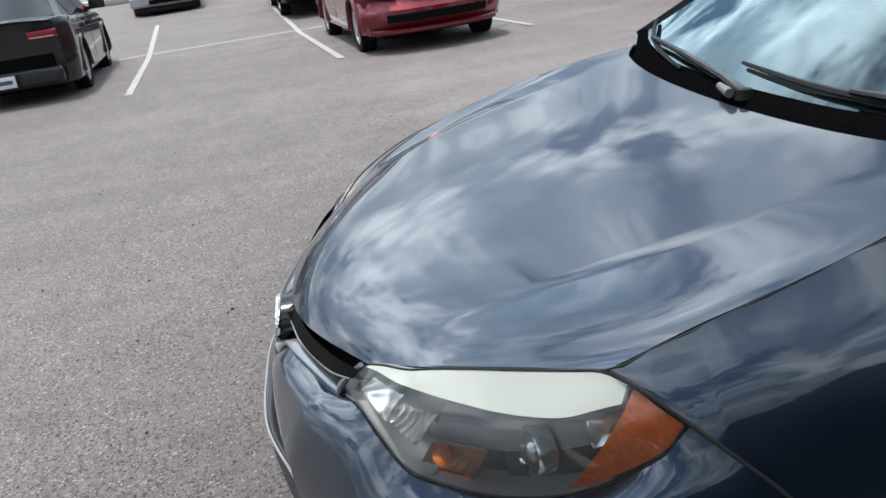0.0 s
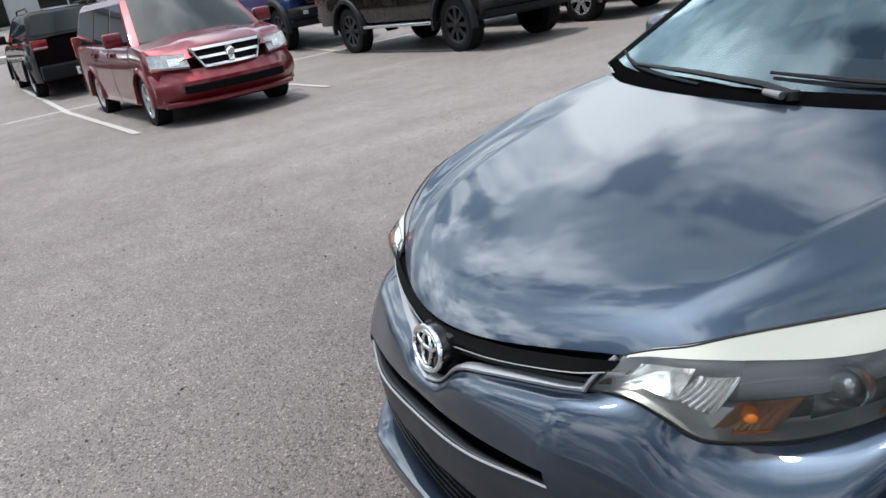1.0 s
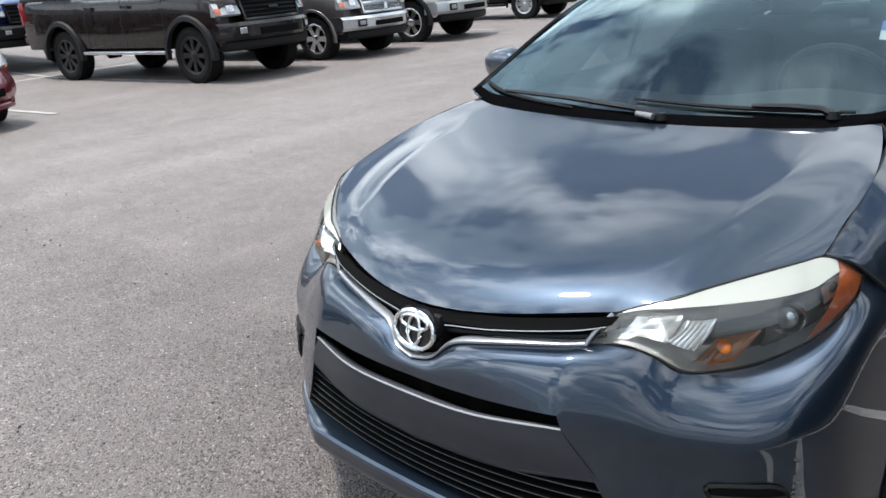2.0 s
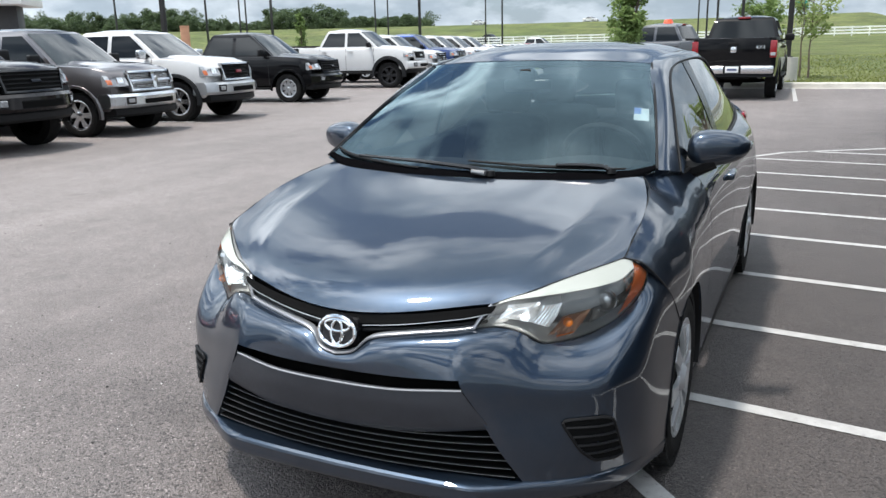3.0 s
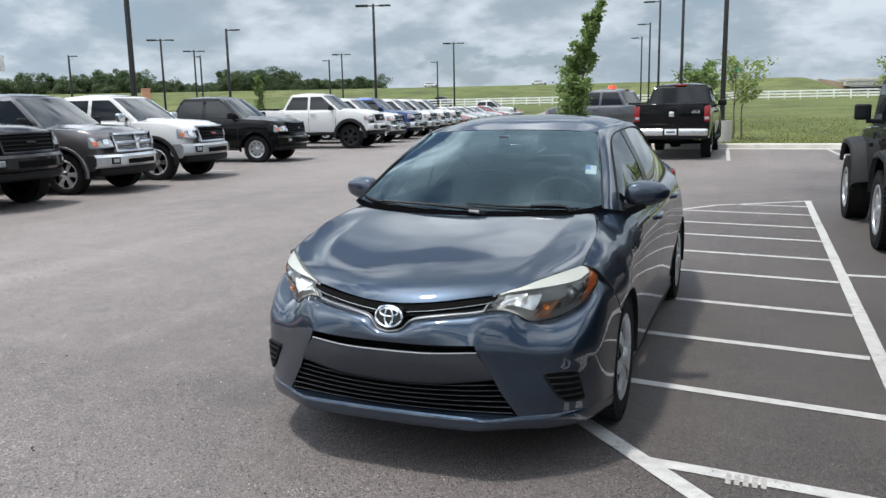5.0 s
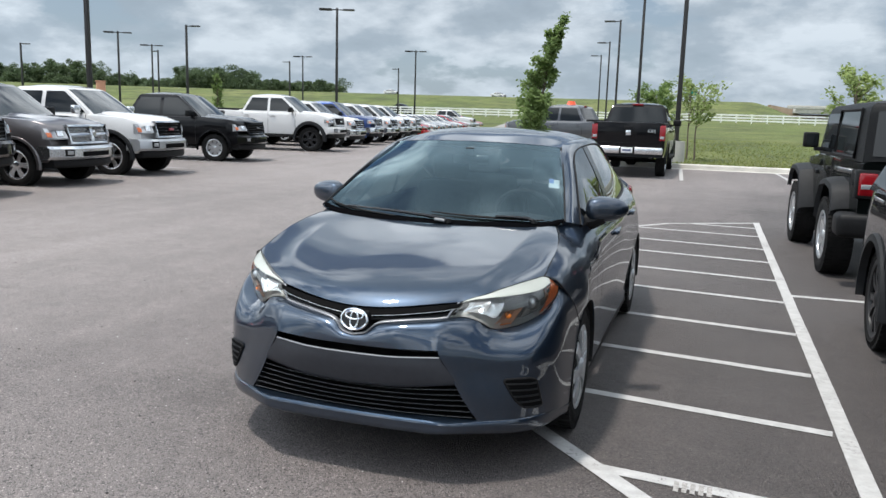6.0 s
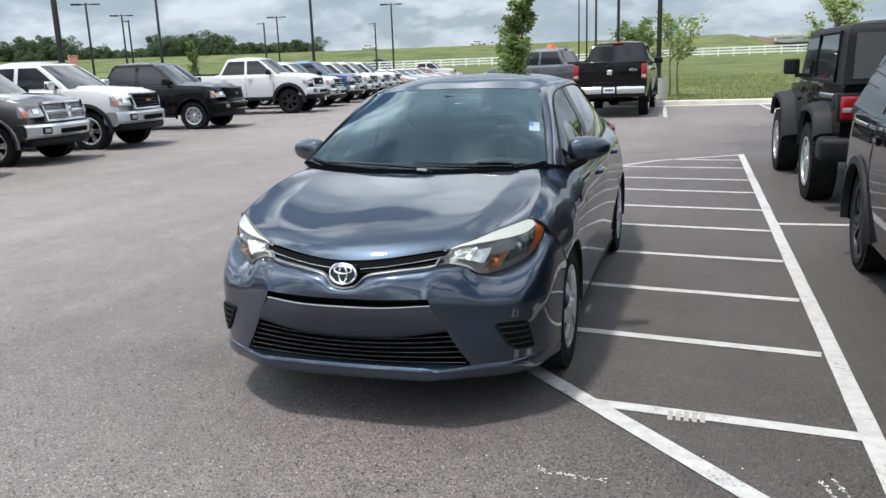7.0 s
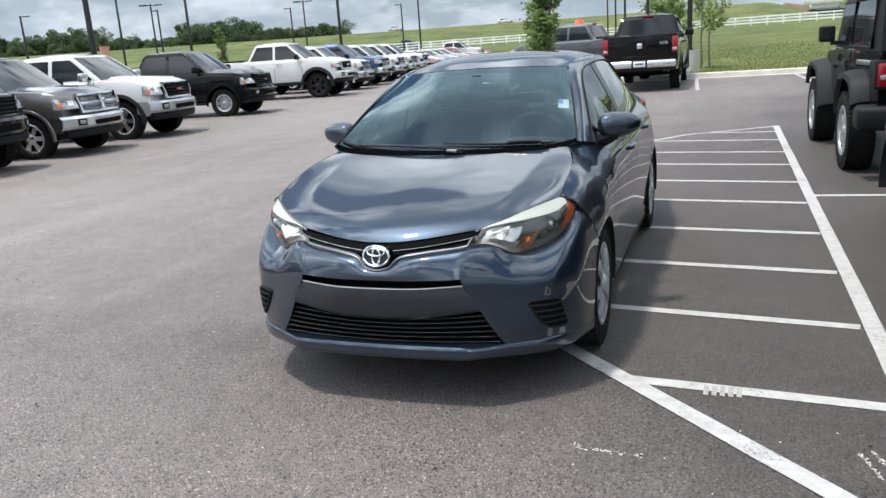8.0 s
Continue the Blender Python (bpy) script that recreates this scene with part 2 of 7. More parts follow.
RED_LENS = material("red_lens", (0.22, 0.006, 0.010), 0.15, coat=0.3)
AMBER = material("amber_lens", (0.80, 0.19, 0.035), 0.4, coat=0.3, vary=0.2, scale=120)
SIGNAL = material("pale_amber_lens", (0.50, 0.13, 0.045), 0.2, coat=0.6, vary=0.2, scale=60)
RED_BADGE = material("red_badge", (0.22, 0.02, 0.03), 0.3)
FLARE = material("grained_flare_plastic", (0.014, 0.0148, 0.016), 0.6, vary=0.15, scale=20, bump=0.1, bump_scale=400, spec=0.2)
WHITE_LENS = material("clear_lamp_lens", (0.36, 0.37, 0.38), 0.12, coat=1.0, vary=0.3, scale=25, metal=0.3)
DARK_GLASS = material("tinted_glass", (0.010, 0.012, 0.013), 0.03, spec=0.28)
SHIELD = material("windscreen_glass", (0.022, 0.027, 0.028), 0.04, spec=0.75, coat=0.0)
GLASS = clear_glass("clear_glass", (0.40, 0.50, 0.52), gain=2.1, sheen=(0.74, 0.95, 1.0))
SIDE_GLASS = clear_glass("side_glass", (0.16, 0.19, 0.19), gain=1.35)
LENS = clear_glass("headlight_lens", (0.97, 0.98, 0.97), gain=1.0, haze=0.03)
HAZED = clear_glass("hazed_headlight_lens", (0.9, 0.92, 0.86), rough=0.12, gain=1.2, haze=0.93)
MIRROR = material("mirror_glass", (0.9, 0.9, 0.9), 0.02, metal=1.0)
PLATE = material("plate_white", (0.72, 0.72, 0.72), 0.4, vary=0.05)
PRINT = material("plate_print", (0.06, 0.08, 0.16), 0.5)
STEEL_BLACK = material("black_pole_paint", (0.02, 0.019, 0.018), 0.5, vary=0.2, scale=3)
CONCRETE = material("concrete", (0.46, 0.44, 0.40), 0.85, vary=0.14, scale=1.8, bump=0.25, bump_scale=90)
WHITE_RAIL = material("white_rail", (0.78, 0.78, 0.76), 0.5, vary=0.06, scale=2)
BARK = material("bark", (0.13, 0.10, 0.075), 0.9, vary=0.35, scale=14, bump=0.5, bump_scale=40)
HERO_PAINT = paint("slate_blue_metallic", (0.021, 0.036, 0.060), 0.9, 0.40, 0.35, gain=1.66)
HERO_SEAM = material("panel_gap", (0.008, 0.008, 0.009), 0.8)
FABRIC = material("grey_seat_fabric", (0.09, 0.088, 0.085), 0.9, vary=0.2, scale=40, bump=0.3, bump_scale=300)
DASH = material("dark_dashboard", (0.022, 0.022, 0.024), 0.7, vary=0.15, scale=25, bump=0.15, bump_scale=500)
P_BLACK = paint("black_paint", (0.004, 0.004, 0.0048), 0.0, 0.3, 0.06, gain=1.28)
P_BROWN = paint("black_brown_paint", (0.012, 0.0085, 0.008), 0.05, 0.3, 0.2, gain=1.4)
P_GREY = paint("granite_grey_paint", (0.15, 0.138, 0.14), 0.8, 0.34, 0.3)
P_SLATE = paint("slate_grey_paint", (0.075, 0.077, 0.082), 0.6, 0.34, 0.3)
P_SILVER = paint("silver_paint", (0.42, 0.43, 0.44), 0.6, 0.34, 0.4)
P_WHITE = paint("white_paint", (0.60, 0.60, 0.595), 0.0, 0.35, 0.4)
P_RED = paint("deep_red_paint", (0.17, 0.009, 0.018), 0.6, 0.34, 0.5)
P_BRIGHT_RED = paint("bright_red_paint", (0.42, 0.015, 0.02), 0.3, 0.34, 0.4)
P_BLUE = paint("blue_paint", (0.018, 0.045, 0.16), 0.4, 0.34, 0.4)
P_DARKGREEN = paint("green_black_paint", (0.003, 0.0042, 0.004), 0.0, 0.32, 0.04, gain=1.25)
P_CHARCOAL = paint("charcoal_paint", (0.014, 0.015, 0.018), 0.1, 0.34, 0.2, gain=1.42)
LEAF_A = leaf_material("poplar_leaves", (0.10, 0.16, 0.045), (0.25, 0.34, 0.12))
LEAF_B = leaf_material("young_leaves", (0.18, 0.25, 0.07), (0.37, 0.44, 0.18))
LEAF_C = leaf_material("wood_leaves", (0.056, 0.088, 0.046), (0.115, 0.16, 0.074))

# ---- mesh tools ----
def part(name, bm, mat, parent=None, label="", smooth=35, sub=0):
    """Link a bmesh as one mesh object under a thing or a part."""
    me = bpy.data.meshes.new(name)
    if smooth:
        bmesh.ops.recalc_face_normals(bm, faces=bm.faces)
        for f in bm.faces:
            f.smooth = True
        lim = radians(smooth)
        for e in bm.edges:
            e.smooth = not (len(e.link_faces) == 2 and e.calc_face_angle(0) > lim)
    bm.to_mesh(me)
    bm.free()
    me.materials.append(mat)
    ob = new(name, me)
    if parent is not None:
        ob.parent = parent
    if label:
        ob["label"] = label
    return ob


def share(ob, m, parent):
    """Another part on the same mesh."""
    o = new(ob.name.split(".")[0], ob.data)
    o.parent = parent
    o.matrix_basis = m
    return o


def thing(name, label, category, m=None, group="", kind=""):
    ob = new(name)
    ob.empty_display_size = 0.2
    if m is not None:
        ob.matrix_world = m
    return tagged(ob, label, category, group, kind)


def add_box(bm, lo, hi, bevel=0.0, seg=2):
    got = bmesh.ops.create_cube(bm, size=1.0)["verts"]
    lo, hi = Vector(lo), Vector(hi)
    for v in got:
        v.co = Vector([lo[i] + (v.co[i] + 0.5) * (hi[i] - lo[i]) for i in range(3)])
    if bevel:
        edges = list({e for v in got for e in v.link_edges})
        bmesh.ops.bevel(bm, geom=edges, offset=bevel, segments=seg, affect="EDGES", profile=0.5)
    return bm


def box(lo, hi, bevel=0.0, seg=2):
    return add_box(bmesh.new(), lo, hi, bevel, seg)


def spline(pts, n):
    """n + 1 points evenly along a Catmull-Rom curve through pts."""
    p = [Vector(q) for q in pts]
    if len(p) == 2:
        return [p[0].lerp(p[1], i / n) for i in range(n + 1)]
    out = []
    k = len(p) - 1
    for i in range(n + 1):
        s = min(i / n * k, k - 1e-6)
        j = int(s)
        f = s - j
        a, b, c, d = p[max(j - 1, 0)], p[j], p[j + 1], p[min(j + 2, k)]
        if j == 0:
            a = b * 2 - c
        if j + 2 > k:
            d = c * 2 - b
        out.append(0.5 * ((2 * b) + (c - a) * f + (2 * a - 5 * b + 4 * c - d) * f * f + (3 * b - a - 3 * c + d) * f ** 3))
    return out


def surface(lines, nu, nv):
    """Rows of points of a smooth skin: nu steps along each line, nv steps across them."""
    along = [spline(q, nu) for q in lines]
    cols = [spline([a[i] for a in along], nv) for i in range(nu + 1)]
    return [[cols[i][j] for i in range(nu + 1)] for j in range(nv + 1)]


def at_uv(rows, u, v):
    """A point and the two tangents of a surface's rows at u (along) and v (across)."""
    nv, nu = len(rows) - 1, len(rows[0]) - 1
    def pt(u, v):
        a, b = min(max(u, 0), 1) * nu, min(max(v, 0), 1) * nv
        i, j = min(int(a), nu - 1), min(int(b), nv - 1)
        f, g = a - i, b - j
        return rows[j][i].lerp(rows[j][i + 1], f).lerp(rows[j + 1][i].lerp(rows[j + 1][i + 1], f), g)
    p = pt(u, v)
    du = pt(u + 0.01, v) - pt(u - 0.01, v)
    dv = pt(u, v + 0.01) - pt(u, v - 0.01)
    return p, du.cross(dv).normalized()


def grid(bm, rows, flip=False):
    vs = [[bm.verts.new(p) for p in r] for r in rows]
    for j in range(len(vs) - 1):
        for i in range(len(vs[0]) - 1):
            q = (vs[j][i], vs[j][i + 1], vs[j + 1][i + 1], vs[j + 1][i])
            if len({tuple(round(c, 5) for c in v.co) for v in q}) < 3:
                continue
            try:
                bm.faces.new(q[::-1] if flip else q)
            except ValueError:
                pass
    return vs


def mirror_x(bm):
    """Add the mirror image of all there is."""
    geo = bm.verts[:] + bm.edges[:] + bm.faces[:]
    got = bmesh.ops.duplicate(bm, geom=geo)["geom"]
    for v in got:
        if isinstance(v, bmesh.types.BMVert):
            v.co.x = -v.co.x
    bmesh.ops.reverse_faces(bm, faces=[f for f in got if isinstance(f, bmesh.types.BMFace)])
    return bm


def thicken(bm, depth):
    """Give an open skin a thickness inwards (against its normals)."""
    bmesh.ops.recalc_face_normals(bm, faces=bm.faces)
    bmesh.ops.solidify(bm, geom=bm.faces[:], thickness=depth)
    return bm


def weld(bm, d=0.0005):
    bmesh.ops.remove_doubles(bm, verts=bm.verts, dist=d)
    return bm


def skin(lines, nu=16, nv=12, mirror=False, depth=0.0):
    bm = bmesh.new()
    grid(bm, surface(lines, nu, nv))
    if mirror:
        mirror_x(bm)
    weld(bm)
    if depth:
        thicken(bm, depth)
    return bm


def tube(bm, pts, r, n=8, closed=False):
    """A round bar along pts; r a number or one per point."""
    pts = [Vector(p) for p in pts]
    rings = []
    for i, p in enumerate(pts):
        a, b = pts[max(i - 1, 0)], pts[min(i + 1, len(pts) - 1)]
        if closed:
            a, b = pts[i - 1], pts[(i + 1) % len(pts)]
        t = (b - a).normalized()
        s = t.orthogonal() if abs(t.z) > 0.95 else t.cross(Vector((0, 0, 1)))
        s.normalize()
        w = t.cross(s)
        rr = r if isinstance(r, (int, float)) else r[i]
        rings.append([bm.verts.new(p + rr * (math.cos(2 * math.pi * k / n) * s + math.sin(2 * math.pi * k / n) * w)) for k in range(n)])
    m = len(rings)
    for i in range(m if closed else m - 1):
        a, b = rings[i], rings[(i + 1) % m]
        for k in range(n):
            bm.faces.new((a[k], a[(k + 1) % n], b[(k + 1) % n], b[k]))
    if not closed:
        bm.faces.new(rings[0])
        bm.faces.new(rings[-1][::-1])
    return bm


def lathe_x(bm, profile, n=36, centre=(0, 0, 0)):
    """Turn (x, radius) pairs about the x axis."""
    c = Vector(centre)
    rings = [[bm.verts.new(c + Vector((x, r * math.cos(2 * math.pi * k / n), r * math.sin(2 * math.pi * k / n)))) for k in range(n)] for x, r in profile]
    for a, b in zip(rings, rings[1:]):
        for k in range(n):
            bm.faces.new((a[k], a[(k + 1) % n], b[(k + 1) % n], b[k]))
    return bm


def prism(bm, pts, push):
    """A filled outline given as points, with the thickness vector push."""
    push = Vector(push)
    a = [bm.verts.new(Vector(p)) for p in pts]
    b = [bm.verts.new(Vector(p) + push) for p in pts]
    bm.faces.new(a[::-1])
    bm.faces.new(b)
    for i in range(len(a)):
        j = (i + 1) % len(a)
        bm.faces.new((a[i], a[j], b[j], b[i]))
    return bm


def rounded(corners, r=0.12, n=3):
    """A polygon of 2D corners, with its corners cut round; r as a share of the sides."""
    out = []
    k = len(corners)
    for i in range(k):
        p, a, b = Vector(corners[i]), Vector(corners[i - 1]), Vector(corners[(i + 1) % k])
        s, e = p.lerp(a, r), p.lerp(b, r)
        for j in range(n + 1):
            t = j / n
            out.append(s * (1 - t) ** 2 + 2 * p * t * (1 - t) + e * t * t)
    return out


def keyed(table, y):
    """Piecewise smooth values from rows (y, a, b, ...)."""
    if y <= table[0][0]:
        return table[0][1:]
    for p, q in zip(table, table[1:]):
        if y <= q[0]:
            f = (y - p[0]) / (q[0] - p[0])
            f = f * f * (3 - 2 * f) * 0.5 + f * 0.5
            return tuple(a + (b - a) * f for a, b in zip(p[1:], q[1:]))
    return table[-1][1:]


def pose_m(x, y, deg, z=0.0):
    return pose(x, y, z, 0, 0, deg)

# ---- ground, lot and distance ----
def smooth_step(a, b, v):
    t = min(max((v - a) / (b - a), 0), 1)
    return t * t * (3 - 2 * t)


def land(x, y):
    """Height of the grass: level round the lot, a gentle rise to the fence, then the motorway's bank."""
    d = math.hypot(x * 0.8, y)
    back = smooth_step(20, 60, y)
    z = -0.06 + back * (1.35 * smooth_step(28, 140, d) + 5.7 * smooth_step(165, 238, d))
    bank = 5.7 * smooth_step(165, 238, d) * back
    z -= bank * 0.75 * smooth_step(9, 24, x)
    if x > -6:
        z += 0.18 * smooth_step(25.3, 26.2, y) * smooth_step(-6, -2.6, x)
    return z


def ground_sheet():
    bm = bmesh.new()
    xs = sorted(set([-2500, -1200, -700] + list(range(-400, -60, 20)) + list(range(-60, -8, 4)) + [v * 0.5 for v in range(-16, 40)] + list(range(20, 60, 4)) + list(range(60, 420, 20)) + [700, 1200, 2500]))
    ys = sorted(set([-2500, -900, -300, -100, -40, -20, 0, 10, 16, 20, 22, 24] + [24 + v * 0.4 for v in range(1, 30)] + list(range(36, 90, 3)) + list(range(90, 270, 6)) + [300, 400, 700, 1300, 2500]))
    grid(bm, [[(x, y, land(x, y)) for x in xs] for y in ys])
    ob = part("ground", bm, GRASS, smooth=80)
    return tagged(ob, "yellow-green mown grass field rising to a bank", "grass", kind="structure")


ground_sheet()


ROW = Vector((-0.12, 0.993, 0)).normalized()
STALL = Vector((-0.993, -0.12, 0)).normalized()


def rise(x, y):
    """The far side of the lot climbs gently away from the aisle."""
    u = (Vector((x, y, 0)) - Vector((-14.5, 0, 0))).dot(STALL)
    return 0.05 * max(0.0, u) * (1 - smooth_step(8, 18, y))


def lot_sheet():
    bm = bmesh.new()
    xs = [-60 + 2.5 * i for i in range(16)] + [-22 + 0.5 * i for i in range(20)] + [-12, -10, -6, -2.8, 0, 10, 40]
    ys = [-45, -30, -20, -14, -10, -8, -6, -4, -2, 0, 2, 4, 6, 8, 10, 12, 14, 16, 18, 25.1]
    grid(bm, [[(x, y, rise(x, y)) for x in xs] for y in ys])
    bm.faces.new([bm.verts.new((x, y, 0)) for x, y in [(-60, 25.1), (-2.8, 25.1), (-2.8, 60), (-24, 112), (-34, 112), (-80, 60)]])
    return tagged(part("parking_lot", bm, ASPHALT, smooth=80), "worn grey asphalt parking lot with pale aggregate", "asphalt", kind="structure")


lot_sheet()


def line(a, b, w=0.08, up=0.004):
    """A painted stripe between two places on the lot."""
    a, b = Vector((*a, 0)), Vector((*b, 0))
    t = (b - a).normalized()
    s = Vector((-t.y, t.x, 0)) * w / 2
    n = max(2, int((b - a).length / 0.25))
    bm = bmesh.new()
    rows = []
    for side in (-1, 1):
        r = []
        for i in range(n + 1):
            j = 0.004 * noise.noise(Vector((a.x + i * 1.7, a.y + side * 3, b.x)))
            q = a.lerp(b, i / n) + s * side + s.normalized() * j
            q.z = up + rise(q.x, q.y)
            r.append(q)
        rows.append(r)
    grid(bm, rows)
    return tagged(part("painted_line", bm, LINE, smooth=0), "white painted parking line with worn edges", "road marking", group="parking lines", kind="structure")


# the hatched strip beside the car
line((2.155, 10.64), (2.205, -0.78), 0.092, 0.007)
line((0.45, 1.07), (2.16, -0.72), 0.092, 0.0055)
line((1.02, 0.47), (2.17, 0.36), 0.082)
for y in (1.34, 2.36, 3.42, 4.58, 5.63, 6.76, 7.77):
    line((-0.3, y + 0.31), (2.135, y), 0.078)
line((0.32, 9.14), (2.135, 8.96), 0.078)
line((1.12, 9.98), (2.135, 9.90), 0.078)
line((-0.3, 8.25), (0.86, 9.83), 0.08)
line((0.84, 9.81), (2.20, 10.64), 0.08)
line((2.22, 4.92), (7.4, 5.05), 0.085)
for x, y in ((0.4, 25.0), (3.35, 25.0), (6.3, 25.0)):
    line((x, y), (x + 0.25, y - 5.6), 0.1)
# the double row across the aisle
for i in range(-4, 26):
    o = Vector((-9.66, 0.49, 0)) + ROW * 2.81 * i
    e = o + STALL * 10.0
    line((o.x, o.y), (e.x, e.y), 0.1, 0.009)
o, e = Vector((-14.9, 0.0, 0)) - ROW * 12, Vector((-14.9, 0.0, 0)) + ROW * 70
line((o.x, o.y), (e.x, e.y), 0.1)


def kerb():
    prof = [(-0.45, 0.0), (-0.449, 0.012), (0.0, 0.006), (0.02, 0.13), (0.05, 0.155), (0.19, 0.16), (0.20, 0.0)]
    bm = bmesh.new()
    pts = [(40, 25.1), (-2.4, 25.1), (-2.7, 25.2), (-2.8, 25.5), (-2.8, 60), (-23.8, 111)]
    rows = []
    for d, z in prof:
        row = []
        for i, p in enumerate(pts):
            a, b = Vector(pts[max(i - 1, 0)]), Vector(pts[min(i + 1, len(pts) - 1)])
            t = (b - a).normalized()
            nrm = Vector((t.y, -t.x))
            q = Vector(p) + nrm * d
            row.append((q.x, q.y, z - 0.002))
        rows.append(row)
    grid(bm, rows)
    return tagged(part("kerb", bm, CONCRETE, smooth=30), "pale concrete kerb along the edge of the lot", "kerb", kind="structure")


kerb()


def access_road():
    bm = bmesh.new()
    rows = []
    for side in (-3.6, 3.6):
        r = []
        for i in range(40):
            y = 62 + i * 3.0
            x = -13.5 - (y - 62) * 0.17
            r.append((x + side, y, land(x + side, y) + 0.06))
        rows.append(r)
    grid(bm, rows)
    return tagged(part("road", bm, material("weathered_road", (0.22, 0.215, 0.205), 0.85, vary=0.12, scale=0.6), smooth=60), "pale concrete road leading away through the grass", "road", kind="structure")


access_road()


def rail_fence():
    bm_posts = []
    f = thing("rail_fence", "white three-rail fence running across the grass", "fence")
    post = None
    pts = []
    for i in range(92):
        x = -70 + i * 2.4
        y = 140 - max(0, x - 5) * 0.05
        pts.append((x, y, land(x, y)))
    for p in pts:
        if post is None:
            post = part("post", box((-0.09, -0.09, -0.1), (0.09, 0.09, 1.45), 0.01), WHITE_RAIL, f)
            post.location = p
        else:
            share(post, Matrix.Translation(p), f)
    for z in (0.4, 0.85, 1.3):
        for a, b in zip(pts, pts[1:]):
            bm = bmesh.new()
            prism(bm, [(a[0], a[1] - 0.1, a[2] + z - 0.11), (b[0], b[1] - 0.1, b[2] + z - 0.11), (b[0], b[1] - 0.1, b[2] + z + 0.11), (a[0], a[1] - 0.1, a[2] + z + 0.11)], (0, 0.05, 0))
            part("rail", bm, WHITE_RAIL, f, smooth=0)
    return f


rail_fence()


def lamp_post(x, y, h=9.0, heads=2, turn=0.0, base=True, wide=0.2):
    z0 = land(x, y) if (y > 26 and x > -2.8) else 0.0
    o = thing("street_lamp", "tall square black steel lot lamp post" + (" on a round concrete base" if base else " behind the parked vehicles"), "street lamp", pose(x, y, z0, 0, 0, turn), group="lot lamp posts")
    b = 0.75 if base else 0.0
    if base:
        bm = bmesh.new()
        bmesh.ops.create_cone(bm, cap_ends=True, segments=24, radius1=0.33, radius2=0.32, depth=b + 0.1, matrix=Matrix.Translation((0, 0, (b - 0.1) / 2)))
        part("pedestal", bm, CONCRETE, o, "round concrete pedestal")
    bm = box((-wide * 0.9, -wide * 0.9, b), (wide * 0.9, wide * 0.9, b + 0.03), 0.004)
    part("base_plate", bm, STEEL_BLACK, o)
    bm = box((-wide / 2, -wide / 2, b), (wide / 2, wide / 2, h), 0.012)
    for v in bm.verts:
        if v.co.z > h / 2:
            v.co.x *= 0.75
            v.co.y *= 0.75
    part("pole", bm, STEEL_BLACK, o)
    for s in ((-1, 1) if heads == 2 else (1,)):
        bm = box((0.06 * s, -0.04, h - 0.16), (0.45 * s, 0.04, h - 0.1), 0.005)
        part("arm", bm, STEEL_BLACK, o)
        bm = box((0.4 * s, -0.19, h - 0.17), (1.2 * s, 0.19, h - 0.07), 0.02)
        part("lamp_head", bm, STEEL_BLACK, o, "flat black lamp head")
    return o


for x, y, h, heads, turn in ((-51.0, 58.55, 8.15, 2, 30), (-41.6, 55.8, 8.35, 1, 10), (-59.3, 73.7, 8.3, 2, 30), (-65.6, 82.8, 8.4, 1, 150), (-24.15, 48.9, 8.6, 2, 20), (-31.5, 83.9, 8.55, 2, 15), (-50.1, 91.7, 8.45, 2, 20), (-58.5, 103.2, 8.5, 1, 170), (-47.4, 118.3, 8.5, 1, 170), (-71.6, 67.4, 7.9, 1, 0)):
    lamp_post(x, y, h, heads, turn, base=False)
lamp_post(-18.2, 18.6, 10.0, 2, 10, base=False, wide=0.15)
for x, y, heads in ((0.1, 26.9, 1), (-2.9, 44.0, 1), (-6.1, 60.5, 1), (-9.1, 78.2, 1), (-12.2, 95, 1)):
    lamp_post(x, y, 9.0, heads, 180, base=(y < 30), wide=0.17)


# ---- marks and grit on the asphalt ----
SCUFF = material("chalky_scuff", (0.55, 0.54, 0.52), 0.9)
GRIME = material("tyre_grime", (0.27, 0.258, 0.245), 0.8, vary=0.35, scale=90)


DARK_STONE = material("dark_stone", (0.035, 0.033, 0.031), 0.85, vary=0.3, scale=60)


def scuff(a, b, spread, n, seed, label):
    rng = random.Random(seed)
    bm = bmesh.new()
    a, b = Vector((*a, 0.0)), Vector((*b, 0.0))
    for i in range(n):
        f = rng.random()
        c = a.lerp(b, f) + Vector((rng.gauss(0, spread), rng.gauss(0, spread), 0.003))
        r = rng.uniform(0.0015, 0.006)
        bm.faces.new([bm.verts.new(c + Vector((r * rng.uniform(0.6, 1.3) * math.cos(k * 1.257), r * rng.uniform(0.6, 1.3) * math.sin(k * 1.257), 0))) for k in range(5)])
    return tagged(part("scuff_mark", bm, SCUFF, smooth=0), label, "road marking", kind="stuff")


scuff((0.90, -0.22), (1.18, -0.25), 0.010, 70, 1, "chalky white scuff marks on the asphalt")
scuff((1.95, -0.06), (2.0, -0.24), 0.004, 60, 2, "chalky white scuff marks on the asphalt")
scuff((2.0, -0.04), (2.05, -0.22), 0.004, 40, 7, "chalky white scuff marks on the asphalt")
for i in range(5):
    x = 1.38 + i * 0.035
    bm = bmesh.new()
    prism(bm, [(x, 0.35, 0.0045), (x + 0.022, 0.347, 0.0045), (x + 0.024, 0.45, 0.0045), (x + 0.003, 0.452, 0.0045)], (0, 0, 0.0008))
    tagged(part("tyre_mark", bm, GRIME, smooth=0), "grey tyre tread mark across a painted line", "road marking", kind="structure")


